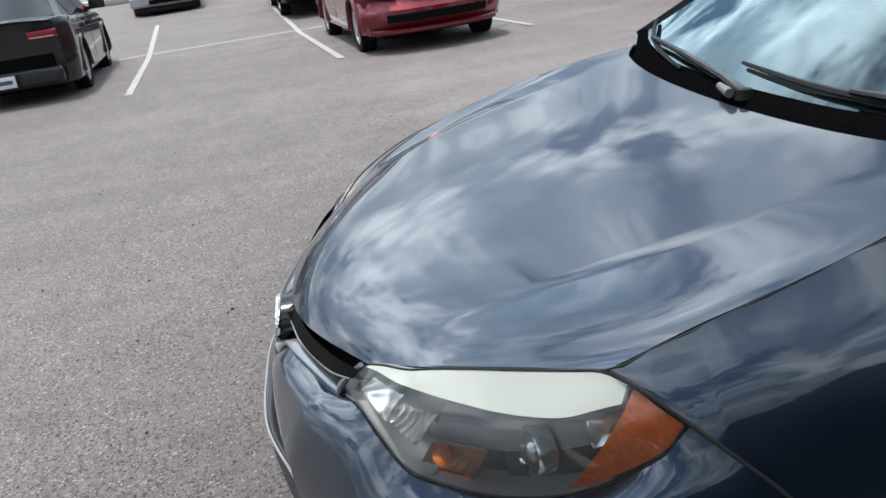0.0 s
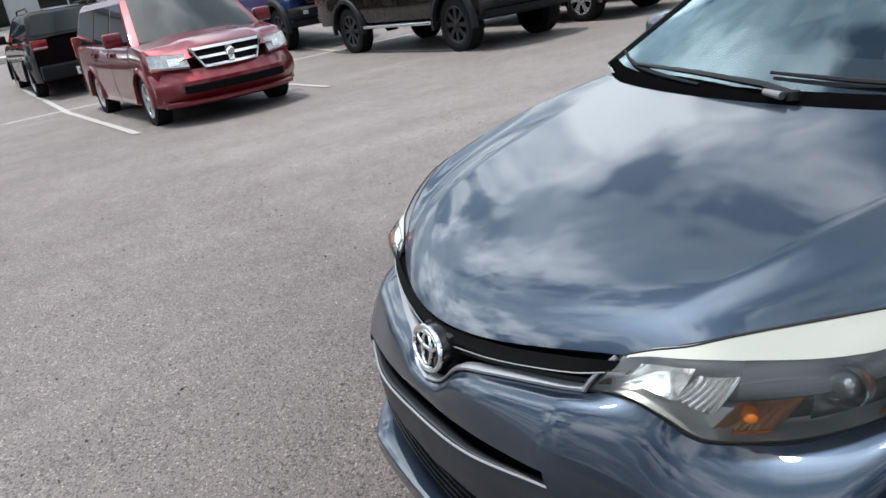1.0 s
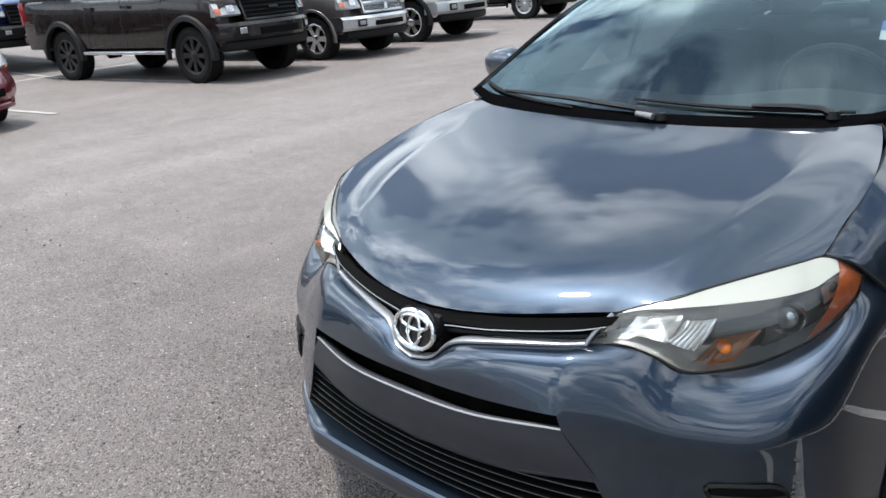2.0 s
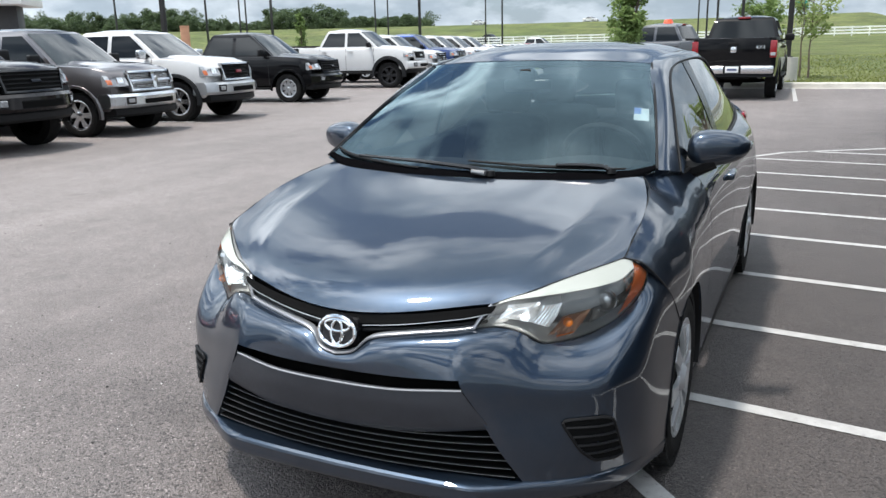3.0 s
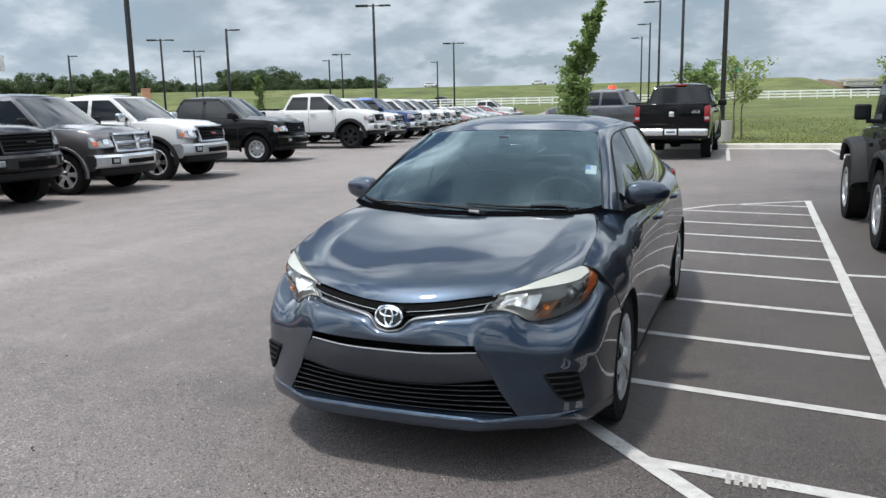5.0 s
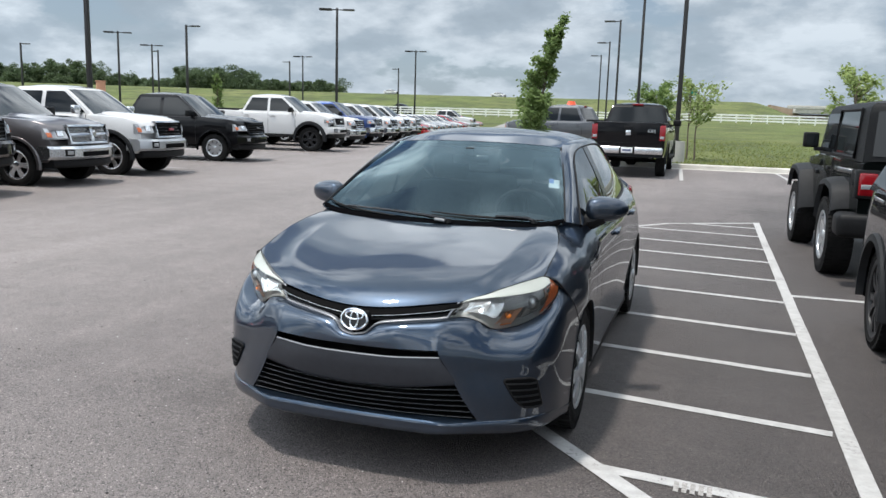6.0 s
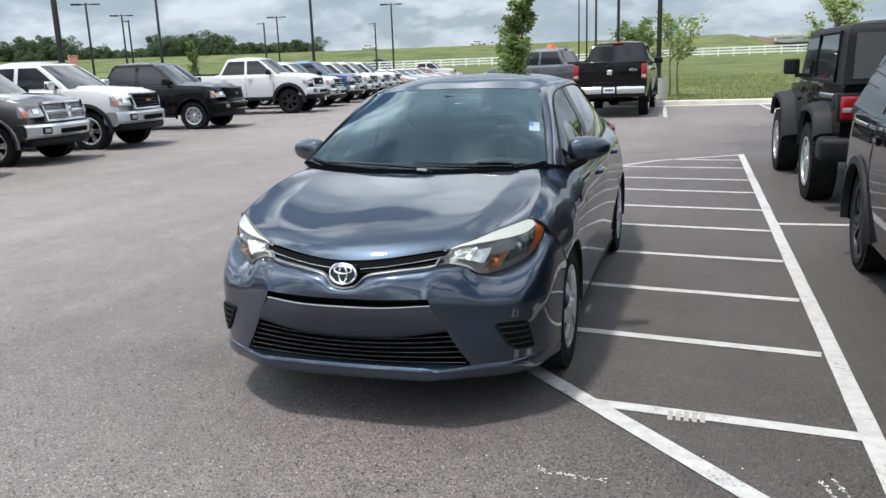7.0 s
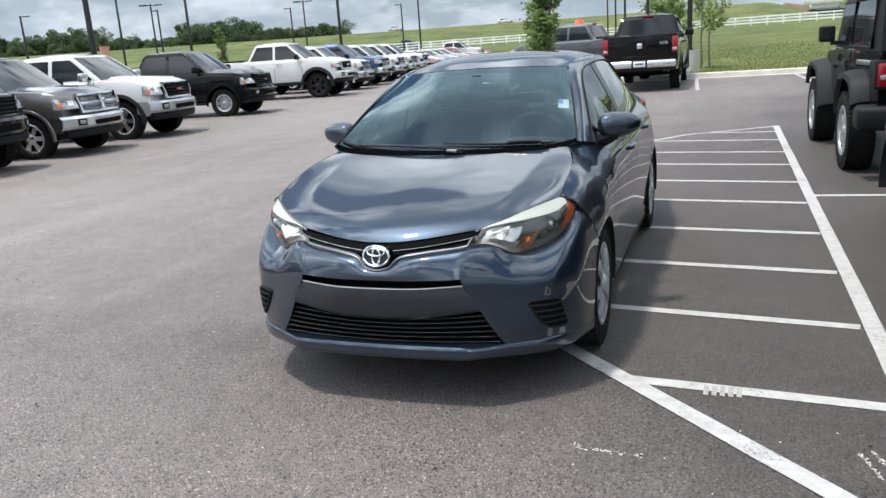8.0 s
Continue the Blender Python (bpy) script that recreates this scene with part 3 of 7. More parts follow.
def loose_stones():
    rng = random.Random(9)
    for mat, name, n, lab in ((SCUFF, "pale_grit", 420, "pale loose grit scattered on the asphalt"), (DARK_STONE, "dark_grit", 520, "dark loose stones scattered on the asphalt")):
        bm = bmesh.new()
        for i in range(n):
            x, y = rng.uniform(-5.5, 2.4), rng.uniform(-2.6, 3.2)
            if x > -0.9 and y > 0.1:
                continue
            r = rng.uniform(0.0015, 0.0055) if mat is SCUFF else rng.uniform(0.002, 0.009)
            m = Matrix.Translation((x, y, r * 0.35)) @ Matrix.Rotation(rng.uniform(0, 6), 4, "Z") @ Matrix.Diagonal((1.0, rng.uniform(0.5, 1), rng.uniform(0.4, 0.7), 1))
            bmesh.ops.create_icosphere(bm, subdivisions=1, radius=r, matrix=m)
        tagged(part(name, bm, mat, smooth=0), lab, "grit", kind="stuff")


loose_stones()

# ---- parked vehicles: one builder with many shapes ----
WHEELS = {}


def wheel(parent, R, width, rim, style, mat, at, side, label=""):
    """A tyre with its rim; side +1 has its outer face towards +x."""
    key = (R, width, rim, style, mat.name)
    if key not in WHEELS:
        w = width / 2
        bm = bmesh.new()
        lathe_x(bm, [(-w * 0.9, rim), (-w, rim + 0.3 * (R - rim)), (-w, R - 0.045), (-w * 0.86, R - 0.012), (-w * 0.6, R), (0, R + 0.003), (w * 0.6, R), (w * 0.86, R - 0.012), (w, R - 0.045), (w * 1.02, rim + 0.45 * (R - rim)), (w * 0.93, rim + 0.012), (w * 0.9, rim)], 40)
        # tread blocks on the shoulders
        for k in range(52):
            a = 2 * math.pi * k / 52
            for x0, x1 in ((-w * 0.95, -w * 0.35), (w * 0.35, w * 0.95)):
                c, s = math.cos(a), math.sin(a)
                t = Vector((0, -s, c)) * R * 0.044
                r = Vector((0, c, s))
                prism(bm, [Vector((x0, 0, 0)) + r * (R - 0.02) - t, Vector((x1, 0, 0)) + r * (R - 0.02) - t, Vector((x1, 0, 0)) + r * (R - 0.02) + t, Vector((x0, 0, 0)) + r * (R - 0.02) + t], r * 0.0245)
        t = part("tyre", bm, RUBBER, None)
        bm = bmesh.new()
        lathe_x(bm, [(w * 0.70, rim - 0.026), (w * 0.88, rim - 0.02), (w * 0.96, rim + 0.006), (w * 0.93, rim + 0.014), (w * 0.8, rim + 0.002)], 40)
        n = {"five": 5, "six": 6, "eight": 8, "cap": 8, "steel": 8, "split": 10}[style]
        face = w * {"steel": 0.55, "cap": 0.93}.get(style, 0.78)
        for k in range(n):
            a = 2 * math.pi * (k + (0.18 if style == "split" and k % 2 else 0)) / n
            r, tn = Vector((0, math.cos(a), math.sin(a))), Vector((0, -math.sin(a), math.cos(a)))
            hw0 = rim * (0.95 / n) * {"steel": 1.5, "cap": 0.72, "split": 0.8}.get(style, 1.0)
            hw1 = rim * (1.7 / n) * {"steel": 1.25, "cap": 0.72, "split": 0.6}.get(style, 0.8)
            pts = [Vector((face, 0, 0)) + r * rim * 0.2 - tn * hw0, Vector((face + 0.012, 0, 0)) + r * rim * 0.55 - tn * hw0 * 1.05, Vector((face * 1.05, 0, 0)) + r * rim * 0.97 - tn * hw1,
                   Vector((face * 1.05, 0, 0)) + r * rim * 0.97 + tn * hw1, Vector((face + 0.012, 0, 0)) + r * rim * 0.55 + tn * hw0 * 1.05, Vector((face, 0, 0)) + r * rim * 0.2 + tn * hw0]
            prism(bm, pts, (-0.035, 0, 0))
        lathe_x(bm, [(face - 0.05, rim * 0.26), (face + 0.004, rim * 0.25), (face + 0.02, rim * 0.17), (face + 0.024, 0.001)], 24)
        rm = part("rim", bm, mat, t)
        bm = bmesh.new()
        # near-black dish behind the spokes; its colour gives the gaps their shade
        back = face - 0.006 if style == "cap" else w * 0.1
        lathe_x(bm, [(w * 0.72, rim * 0.97), (back, rim * 0.93), (back, 0.001)], 32)
        bd = part("spoke_gap_shade", bm, VOID, t)
        WHEELS[key] = (t.data, rm.data, bd.data)
        for ob in (bd, rm, t):
            bpy.data.objects.remove(ob)
    td, rd, bd = WHEELS[key]
    t = new("tyre", td)
    t.parent = parent
    t.matrix_basis = Matrix.Translation(at) @ (Matrix.Identity(4) if side > 0 else Matrix.Rotation(math.pi, 4, "Z"))
    for nm, d in (("rim", rd), ("spoke_gap_shade", bd)):
        o = new(nm, d)
        o.parent = t
    if label:
        t["label"] = label
    return t


def bend(x, bow, half):
    """How far the nose bends back at x: flat in the middle, round at the corners."""
    q = min(abs(x) / half, 1.1)
    return bow * (0.35 * q * q + 0.65 * q ** 4)


def bowed(bm, x0, x1, y, z0, z1, depth, bow, half, n=10, cham=0.012, lean=0.0, rise=0.0):
    """A bar across the nose of a vehicle: its face bends back towards the sides."""
    rings = []
    for i in range(n + 1):
        x = x0 + (x1 - x0) * i / n
        yy = y + bend(x, bow, half)
        dz = rise * abs(x - x0) / max(abs(x1 - x0), 1e-6)
        prof = [(depth, z0), (cham, z0), (0, z0 + cham), (lean, z1 - cham), (lean + cham, z1), (depth, z1)]
        rings.append([bm.verts.new((x, yy + d, z + dz)) for d, z in prof])
    k = len(rings[0])
    for a, b in zip(rings, rings[1:]):
        for j in range(k):
            bm.faces.new((a[j], a[(j + 1) % k], b[(j + 1) % k], b[j]))
    bm.faces.new(rings[0])
    bm.faces.new(rings[-1][::-1])
    return bm


class Shape:
    """The numbers of one vehicle. Nose at y = 0, tail at y = L, x across, wheels on z = 0."""

    def __init__(self, L, W, R, sill, axles, top, lift=0.0, bow=0.12, tail_bow=0.05, nose=0.10, tail=0.03, crown=0.04, tumble=0.04, arch=0.09, lean=0.0):
        self.lean, self.dome = lean, 0.03 if lean else 0.0
        self.L, self.W, self.R, self.sill, self.axles, self.top = L, W, R, sill, axles, top
        self.lift, self.bow, self.tail_bow, self.nose, self.tail = lift, bow, tail_bow, nose, tail
        self.crown, self.tumble, self.arch = crown, tumble, arch

    def half(self, y):
        w = self.W / 2
        if y < 0.7:
            w *= 1 - self.nose * ((0.7 - y) / 0.7) ** 2
        if y > self.L - 0.5:
            w *= 1 - self.tail * ((y - self.L + 0.5) / 0.5) ** 2
        return w

    def low(self, y):
        z = self.sill + self.lift
        if y < 0.12:
            z += 0.06
        for yc in self.axles:
            r = self.R + self.arch
            if abs(y - yc) < r:
                z = max(z, self.R + self.lift * 0.2 + math.sqrt(r * r - (y - yc) ** 2))
        return z

    def rake(self, z):
        """How far the nose stands back at the height z."""
        t = self.top[2][1] + self.lift
        return self.lean * max(0.0, (z - 0.62 * t) / (0.38 * t)) ** 1.5

    def high(self, y):
        return keyed(self.top, y)[0] + self.lift

    def side(self, y, f):
        """x and z at the share f of the flank's height, from the sill line to the shoulder."""
        s, t = self.sill + self.lift, self.high(y)
        lo = self.low(y)
        z = lo + (t - lo) * f
        g = (z - s) / max(t - s, 0.01)
        x = self.half(y) * (1 - 0.035 * (1 - min(g / 0.45, 1)) ** 2 - self.tumble * max(0, (g - 0.55) / 0.45) ** 2)
        return x, z


def body_shell(s):
    ys = [0.0, 0.03, 0.1] + [0.2 + i * 0.15 for i in range(int((s.L - 0.35) / 0.15))] + [s.L - 0.1, s.L - 0.03, s.L]
    for yc in s.axles:
        r = s.R + s.arch
        ys = [y for y in ys if not (abs(y - yc) < r + 0.03)]
        ys += [yc - r - 0.006, yc + r + 0.006] + [yc - r * math.cos(math.pi * k / 16) for k in range(17)]
    ys = sorted(y for y in ys if 0 <= y <= s.L)
    fs = [0, 0.02, 0.15, 0.35, 0.55, 0.75, 0.9, 0.97, 1.0]
    cs = [-0.97, -0.8, -0.62, -0.5, -0.2, 0, 0.2, 0.5, 0.62, 0.8, 0.97]
    bm = bmesh.new()
    rings = []
    for y in ys:
        ring = []
        for sx in (-1, 1):
            pts = []
            for f in fs:
                x, z = s.side(y, f)
                if f == 1.0:
                    x, z = x - 0.02, z
                if f == 0:
                    x -= 0.03
                off = 0.0
                if y < 0.6:
                    off = (bend(x, s.bow, s.half(0.7)) + s.rake(z)) * (1 - y / 0.6)
                if y > s.L - 0.4:
                    off = -s.tail_bow * (x / s.half(0.7)) ** 2 * (1 - (s.L - y) / 0.4)
                pts.append(Vector((sx * x, y + off, z)))
            if sx < 0:
                ring += pts
            else:
                x, z = s.side(y, 1.0)
                x -= 0.02
                for c in cs:
                    b = (bend(c * x, s.bow, s.half(0.7)) + s.rake(z)) * (1 - y / 0.6) if y < 0.6 else 0
                    # a raised middle of the hood between two soft creases
                    dome = s.dome * max(0.0, min(1.0, (0.62 - abs(c)) / 0.12)) * min(1.0, max(0.0, y) / 0.35) if y < 1.6 else 0.0
                    ring.append(Vector((c * x, y + b, z + s.crown * (1 - c * c) + dome)))
                ring += pts[::-1]
        rings.append([bm.verts.new(p) for p in ring])
    for a, b in zip(rings, rings[1:]):
        for j in range(len(a) - 1):
            bm.faces.new((a[j], a[j + 1], b[j + 1], b[j]))
    n, k = len(fs), len(rings[0])
    for ring, flip in ((rings[0], False), (rings[-1], True)):
        for j in range(n - 1):
            q = (ring[j], ring[j + 1], ring[k - 2 - j], ring[k - 1 - j])
            bm.faces.new(q if flip else q[::-1])
        q = [ring[j] for j in range(n - 1, k - n + 1)]
        bm.faces.new(q if flip else q[::-1])
    return bm


class Cab:
    """The upper body: windscreen, roof, glass."""

    def __init__(self, s, yb, yt, yr, ye, zb, zt, xb, xt, bow=0.10, back_bow=0.03):
        self.yb, self.yt, self.yr, self.ye = yb, yt, yr, ye
        self.zb, self.zt, self.xb, self.xt = zb + s.lift, zt + s.lift, xb, xt
        self.bow, self.back = bow, back_bow

    def x(self, t):
        return self.xb + (self.xt - self.xb) * (t + 0.12 * t * t) / 1.12

    def z(self, t):
        return self.zb + (self.zt - self.zb) * t

    def front(self, t, u=1.0):
        return self.yb + (self.yt - self.yb) * (t * (1.0 + 0.10 * (t - 1))) - self.bow * (1 - u * u)

    def rear(self, t, u=1.0):
        return self.ye + (self.yr - self.ye) * t + self.back * (1 - u * u)

    def shell(self):
        bm = bmesh.new()
        us = [-1, -0.9, -0.6, -0.3, 0, 0.3, 0.6, 0.9, 1]
        rings = []
        levels = [0, 0.2, 0.4, 0.6, 0.8, 0.93, 1.0]
        for t in levels:
            inset = (0.05 if t > 0.95 else 0.012) if t > 0.9 else 0.0
            ring = [(u * (self.x(t) - inset), self.front(t, u) + inset, self.z(t)) for u in us]
            ys = [0.2, 0.4, 0.6, 0.8]
            ring += [(self.x(t) - inset, self.front(t) + (self.rear(t) - self.front(t)) * f, self.z(t)) for f in ys]
            ring += [(u * (self.x(t) - inset), self.rear(t, u) - inset, self.z(t)) for u in us[::-1]]
            ring += [(-self.x(t) + inset, self.front(t) + (self.rear(t) - self.front(t)) * f, self.z(t)) for f in ys[::-1]]
            rings.append([bm.verts.new(p) for p in ring])
        k = len(rings[0])
        for a, b in zip(rings, rings[1:]):
            for j in range(k):
                bm.faces.new((a[j], a[(j + 1) % k], b[(j + 1) % k], b[j]))
        # the roof, slightly crowned
        rows = []
        for i in range(9):
            f = i / 8
            row = []
            for u in us:
                x = u * (self.x(1) - 0.05)
                y0, y1 = self.front(1, u) + 0.05, self.rear(1, u) - 0.05
                row.append((x, y0 + (y1 - y0) * f, self.z(1) + 0.06 * (1 - u ** 4) * min(1, 4 * f * (1 - f) + 0.1)))
            rows.append(row)
        grid(bm, rows)
        return weld(bm, 0.002)

    def pane(self, kind, a=0, b=0, t0=0.1, t1=0.86, out=0.006, slant=0.0):
        """Windscreen, back window, or a side window from y = a to b on the side of kind's sign."""
        bm = bmesh.new()
        ts = [t0 + (t1 - t0) * i / 6 for i in range(7)]
        rows = []
        if kind in ("front", "back"):
            us = [-0.9 + 1.8 * i / 12 for i in range(13)]
            for t in ts:
                y = [(self.front(t, u) - out if kind == "front" else self.rear(t, u) + out) for u in us]
                rows.append([(u * (self.x(t)), yy, self.z(t) + 0.004) for u, yy in zip(us, y)])
        else:
            sx = 1 if kind == "left" else -1
            for t in ts:
                y0 = max(a + slant * (t - t0), self.front(t) + 0.10 * (1 - 0.3 * t))
                y1 = min(b + slant * (t - t0), self.rear(t) - 0.10)
                if y1 - y0 < 0.02:
                    break
                rows.append([(sx * (self.x(t) + out), y0 + (y1 - y0) * i / 4, self.z(t)) for i in range(5)])
        grid(bm, rows)
        thicken(bm, 0.004)
        return bm


def vehicle(name, label, category, m, s, cab, look_of, group="parked vehicles"):
    """Build a parked car, van or pickup from its shape, its upper body and a dictionary of details."""
    k = dict(paint=P_WHITE, rim=SILVER, rim_style="five", grille="bars", grille_mat=TRIM, bumper=TRIM, flare=None, windows=[], bed=None, lamp_z=(0.95, 1.15), lamp_x=(0.64, 0.975),
             grille_z=(0.85, 1.17), grille_x=0.6, bumper_z=(0.52, 0.78), tail_z=(0.95, 1.35), handle_z=1.15, tyre_w=0.27, rim_r=None, mirror=BLACK, seams=(), fog=True, plate=True, tail_w=0.12, rear=True, steps=False, roof_rack=False, intake=None, valance=BLACK, mirror_y=0.25, tail_wrap=0.14, tail_out=0.13)
    k.update(look_of)
    o = thing(name, label, category, m, group)
    P, H, lf = k["paint"], s.W / 2, s.lift
    part("body", body_shell(s), P, o)
    # near-black block for the underside and wheel wells; their shade is its colour
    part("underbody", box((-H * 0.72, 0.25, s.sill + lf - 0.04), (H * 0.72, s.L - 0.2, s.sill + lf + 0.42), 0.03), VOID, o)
    part("cab", cab.shell(), P, o)
    part("windscreen", cab.pane("front", t0=0.05, t1=0.93), SHIELD, o)
    part("back_window", cab.pane("back", t0=0.2, t1=0.88), DARK_GLASS, o)
    for a, b in k["windows"]:
        for side in ("left", "right"):
            part("side_window", cab.pane(side, a, b), DARK_GLASS, o)
    R = s.R
    rim_r = k["rim_r"] or R * 0.66
    for yc in s.axles:
        for sx in (-1, 1):
            wheel(o, R, k["tyre_w"], rim_r, k["rim_style"], k["rim"], (sx * (H - k["tyre_w"] / 2 - 0.03), yc, R), sx)
    # arch lips
    for yc in s.axles:
        for sx in (-1, 1):
            bm = bmesh.new()
            r0 = R + s.arch
            w = k["flare"] or 0.025
            rows = []
            for i in range(15):
                a = math.radians(-8 + 196 * i / 14)
                c, sn = math.cos(a), math.sin(a)
                zc = R + lf * 0.2
                x = sx * (s.half(yc) - 0.03)
                rows.append([(x, yc + c * (r0 - 0.005), zc + sn * (r0 - 0.005)), (x + sx * (w + 0.025), yc + c * r0, zc + sn * r0), (x + sx * (w + 0.02), yc + c * (r0 + w + 0.02), zc + sn * (r0 + w + 0.02)), (x, yc + c * (r0 + w * 1.5 + 0.03), zc + sn * (r0 + w * 1.5 + 0.03))])
            grid(bm, rows)
            part("wheel_arch", bm, FLARE if k["flare"] else P, o)
    # door seams and handles
    for sx in (-1, 1):
        for y in k["seams"]:
            bm = bmesh.new()
            rows = []
            for f in (0.05, 0.3, 0.6, 0.9, 1.0):
                x, z = s.side(y, f)
                rows.append([(sx * (x + 0.003), y - 0.007, z), (sx * (x + 0.003), y + 0.007, z)])
            grid(bm, rows)
            part("door_seam", thicken(bm, 0.002), HERO_SEAM, o)
        for y in k["seams"][1:3]:
            x, z = s.side(y - 0.1, 0.8)
            part("door_handle", box((sx * x - 0.015, y - 0.28, k["handle_z"] + lf - 0.02), (sx * x + 0.03 * sx + 0.005, y - 0.08, k["handle_z"] + lf + 0.02), 0.01), k.get("handle", P), o)
        # mirror on its arm
        y = cab.yb + k["mirror_y"]
        x = cab.xb
        z = cab.zb + 0.09
        bm = box((-0.06, -0.02, -0.06), (0.19, 0.09, 0.13), 0.035, 3)
        for v in bm.verts:
            v.co.x = sx * (x + 0.09 + v.co.x)
            v.co.y += y
            v.co.z += z
        mr = part("wing_mirror", bm, k["mirror"], o)
        part("mirror_arm", box((min(sx * (x - 0.06), sx * (x + 0.1)), y, z - 0.06), (max(sx * (x - 0.06), sx * (x + 0.1)), y + 0.05, z - 0.01), 0.008), BLACK, o)
        if k["steps"]:
            part("side_step", box((min(sx * (H - 0.12), sx * (H + 0.04)), s.axles[0] + R + 0.15, s.sill + lf - 0.09), (max(sx * (H - 0.12), sx * (H + 0.04)), s.axles[1] - R - 0.2, s.sill + lf - 0.03), 0.02), k["steps"], o)
    # the nose, leaning back towards its top
    def nb(bm, x0, x1, y, z0, z1, depth, bow, half, n=10, cham=0.012, lean=0.0, rise=0.0):
        a, b = s.rake(z0), s.rake(z1)
        return bowed(bm, x0, x1, y + a, z0, z1, depth, bow, half, n, cham, lean + b - a, rise)

    gz0, gz1 = (z + lf for z in k["grille_z"])
    gx = k["grille_x"]
    bw = s.bow
    # a solid near-black bar; the opening's shade is only its colour
    part("grille_opening", nb(bmesh.new(), -gx, gx, -0.012, gz0, gz1, 0.06, bw, H), VOID, o)
    GM = k["grille_mat"]
    style = k["grille"]
    bm = bmesh.new()
    t = 0.035
    if style != "none":
        nb(bm, -gx - t, gx + t, -0.03, gz1 - 0.01, gz1 + t, 0.07, bw, H)
        nb(bm, -gx - t * 0.6, gx + t * 0.6, -0.03, gz0 - t, gz0 + 0.01, 0.07, bw, H)
        for sx in (-1, 1):
            x0, x1 = sorted((sx * gx, sx * (gx + t)))
            nb(bm, x0, x1, -0.03, gz0 - t, gz1 + t, 0.07, bw, H, n=2)
        part("grille_frame", bm, GM, o)
    if style == "cross":
        bm = bmesh.new()
        nb(bm, -0.05, 0.05, -0.035, gz0, gz1, 0.06, bw, H, n=2)
        nb(bm, -gx, gx, -0.035, (gz0 + gz1) / 2 - 0.022, (gz0 + gz1) / 2 + 0.022, 0.06, bw, H)
        part("grille_cross", bm, GM, o)
        for q in range(4):
            bm = bmesh.new()
            for z in (gz0 + (gz1 - gz0) * f for f in (0.1, 0.2, 0.32, 0.4, 0.6, 0.7, 0.8, 0.9)[q * 2:q * 2 + 2]):
                nb(bm, -gx, gx, -0.02, z - 0.010, z + 0.010, 0.05, bw, H, cham=0.009)
            part("grille_bar", bm, k.get("bar_mat", GM), o)
        bm = bmesh.new()
        bmesh.ops.create_cone(bm, cap_ends=True, segments=6, radius1=0.06, radius2=0.045, depth=0.02, matrix=Matrix.Translation((0, -0.045, (gz0 + gz1) / 2 + 0.02)) @ Matrix.Rotation(math.pi / 2, 4, "X"))
        part("badge", bm, GM, o)
    elif style in ("bars", "mesh"):
        n = k.get("bar_count", 4)
        for i in range(n):
            z = gz0 + (gz1 - gz0) * (i + 0.7) / (n + 0.4)
            part("grille_bar", nb(bmesh.new(), -gx, gx, -0.025, z - 0.015, z + 0.015, 0.05, bw, H, cham=0.014), k.get("bar_mat", GM), o)
        part("badge", nb(bmesh.new(), -0.10, 0.10, -0.04, (gz0 + gz1) / 2 - 0.026, (gz0 + gz1) / 2 + 0.026, 0.03, bw, H, n=3), k.get("badge_mat", GM), o)
    # the grille narrows downwards
    for c in o.children:
        if c.name.startswith(("grille", "badge")):
            for v in c.data.vertices:
                f = min(1.0, max(0.0, (v.co.z - gz0) / (gz1 - gz0)))
                v.co.x *= k.get("taper", 0.93) + (1 - k.get("taper", 0.93)) * f
    lz0, lz1 = (z + lf for z in k["lamp_z"])
    lx0, lx1 = k["lamp_x"]
    for sx in (-1, 1):
        x0, x1 = sx * lx0, sx * lx1
        hl = part("headlight", nb(bmesh.new(), x0, x1, -0.016, lz0, lz1, 0.12, bw, H, n=8, cham=0.025, lean=0.03, rise=k.get("lamp_rise", 0.0)), WHITE_LENS, o)
        part("bulb_housing", nb(bmesh.new(), sx * (lx0 + (lx1 - lx0) * 0.25), sx * (lx0 + (lx1 - lx0) * 0.55), -0.022, lz0 + 0.05, lz1 - 0.04, 0.05, bw, H, n=4), TRIM, hl)
        part("turn_signal", nb(bmesh.new(), sx * (lx0 + (lx1 - lx0) * 0.80), sx * (lx1 - 0.004), -0.019, lz0 + 0.02, lz0 + (lz1 - lz0) * 0.62, 0.12, bw, H, n=3, cham=0.02), SIGNAL, hl)
    bz0, bz1 = (z + lf for z in k["bumper_z"])
    part("front_bumper", nb(bmesh.new(), -H * 0.985, H * 0.985, -0.10, bz0, bz1, 0.34, bw + 0.05, H, n=16, cham=k.get("bumper_cham", 0.05)), k["bumper"], o)
    part("bumper_valance", nb(bmesh.new(), -H * 0.9, H * 0.9, -0.04, bz0 - k.get("valance_drop", 0.16), bz0 + 0.01, 0.25, bw + 0.05, H, n=12, cham=min(0.04, k.get("valance_drop", 0.16) * 0.3)), k["valance"], o)
    iz0, iz1, ix = k["intake"] or (bz0 - lf + 0.05, bz1 - lf - 0.10, 0.42)
    # likewise a near-black bar on the bumper, coloured as a shaded intake
    part("bumper_intake", nb(bmesh.new(), -ix, ix, -0.106, iz0 + lf, iz1 + lf, 0.05, bw + 0.05, H), VOID, o)
    if k["fog"]:
        for sx in (-1, 1):
            fl = part("fog_lamp", nb(bmesh.new(), *sorted((sx * 0.62, sx * 0.78)), -0.108, bz0 + 0.06, bz1 - 0.05, 0.05, bw + 0.05, H, n=3), BLACK, o)
            part("fog_lens", nb(bmesh.new(), *sorted((sx * 0.65, sx * 0.75)), -0.114, bz0 + 0.09, bz1 - 0.08, 0.03, bw + 0.05, H, n=3), WHITE_LENS, fl)
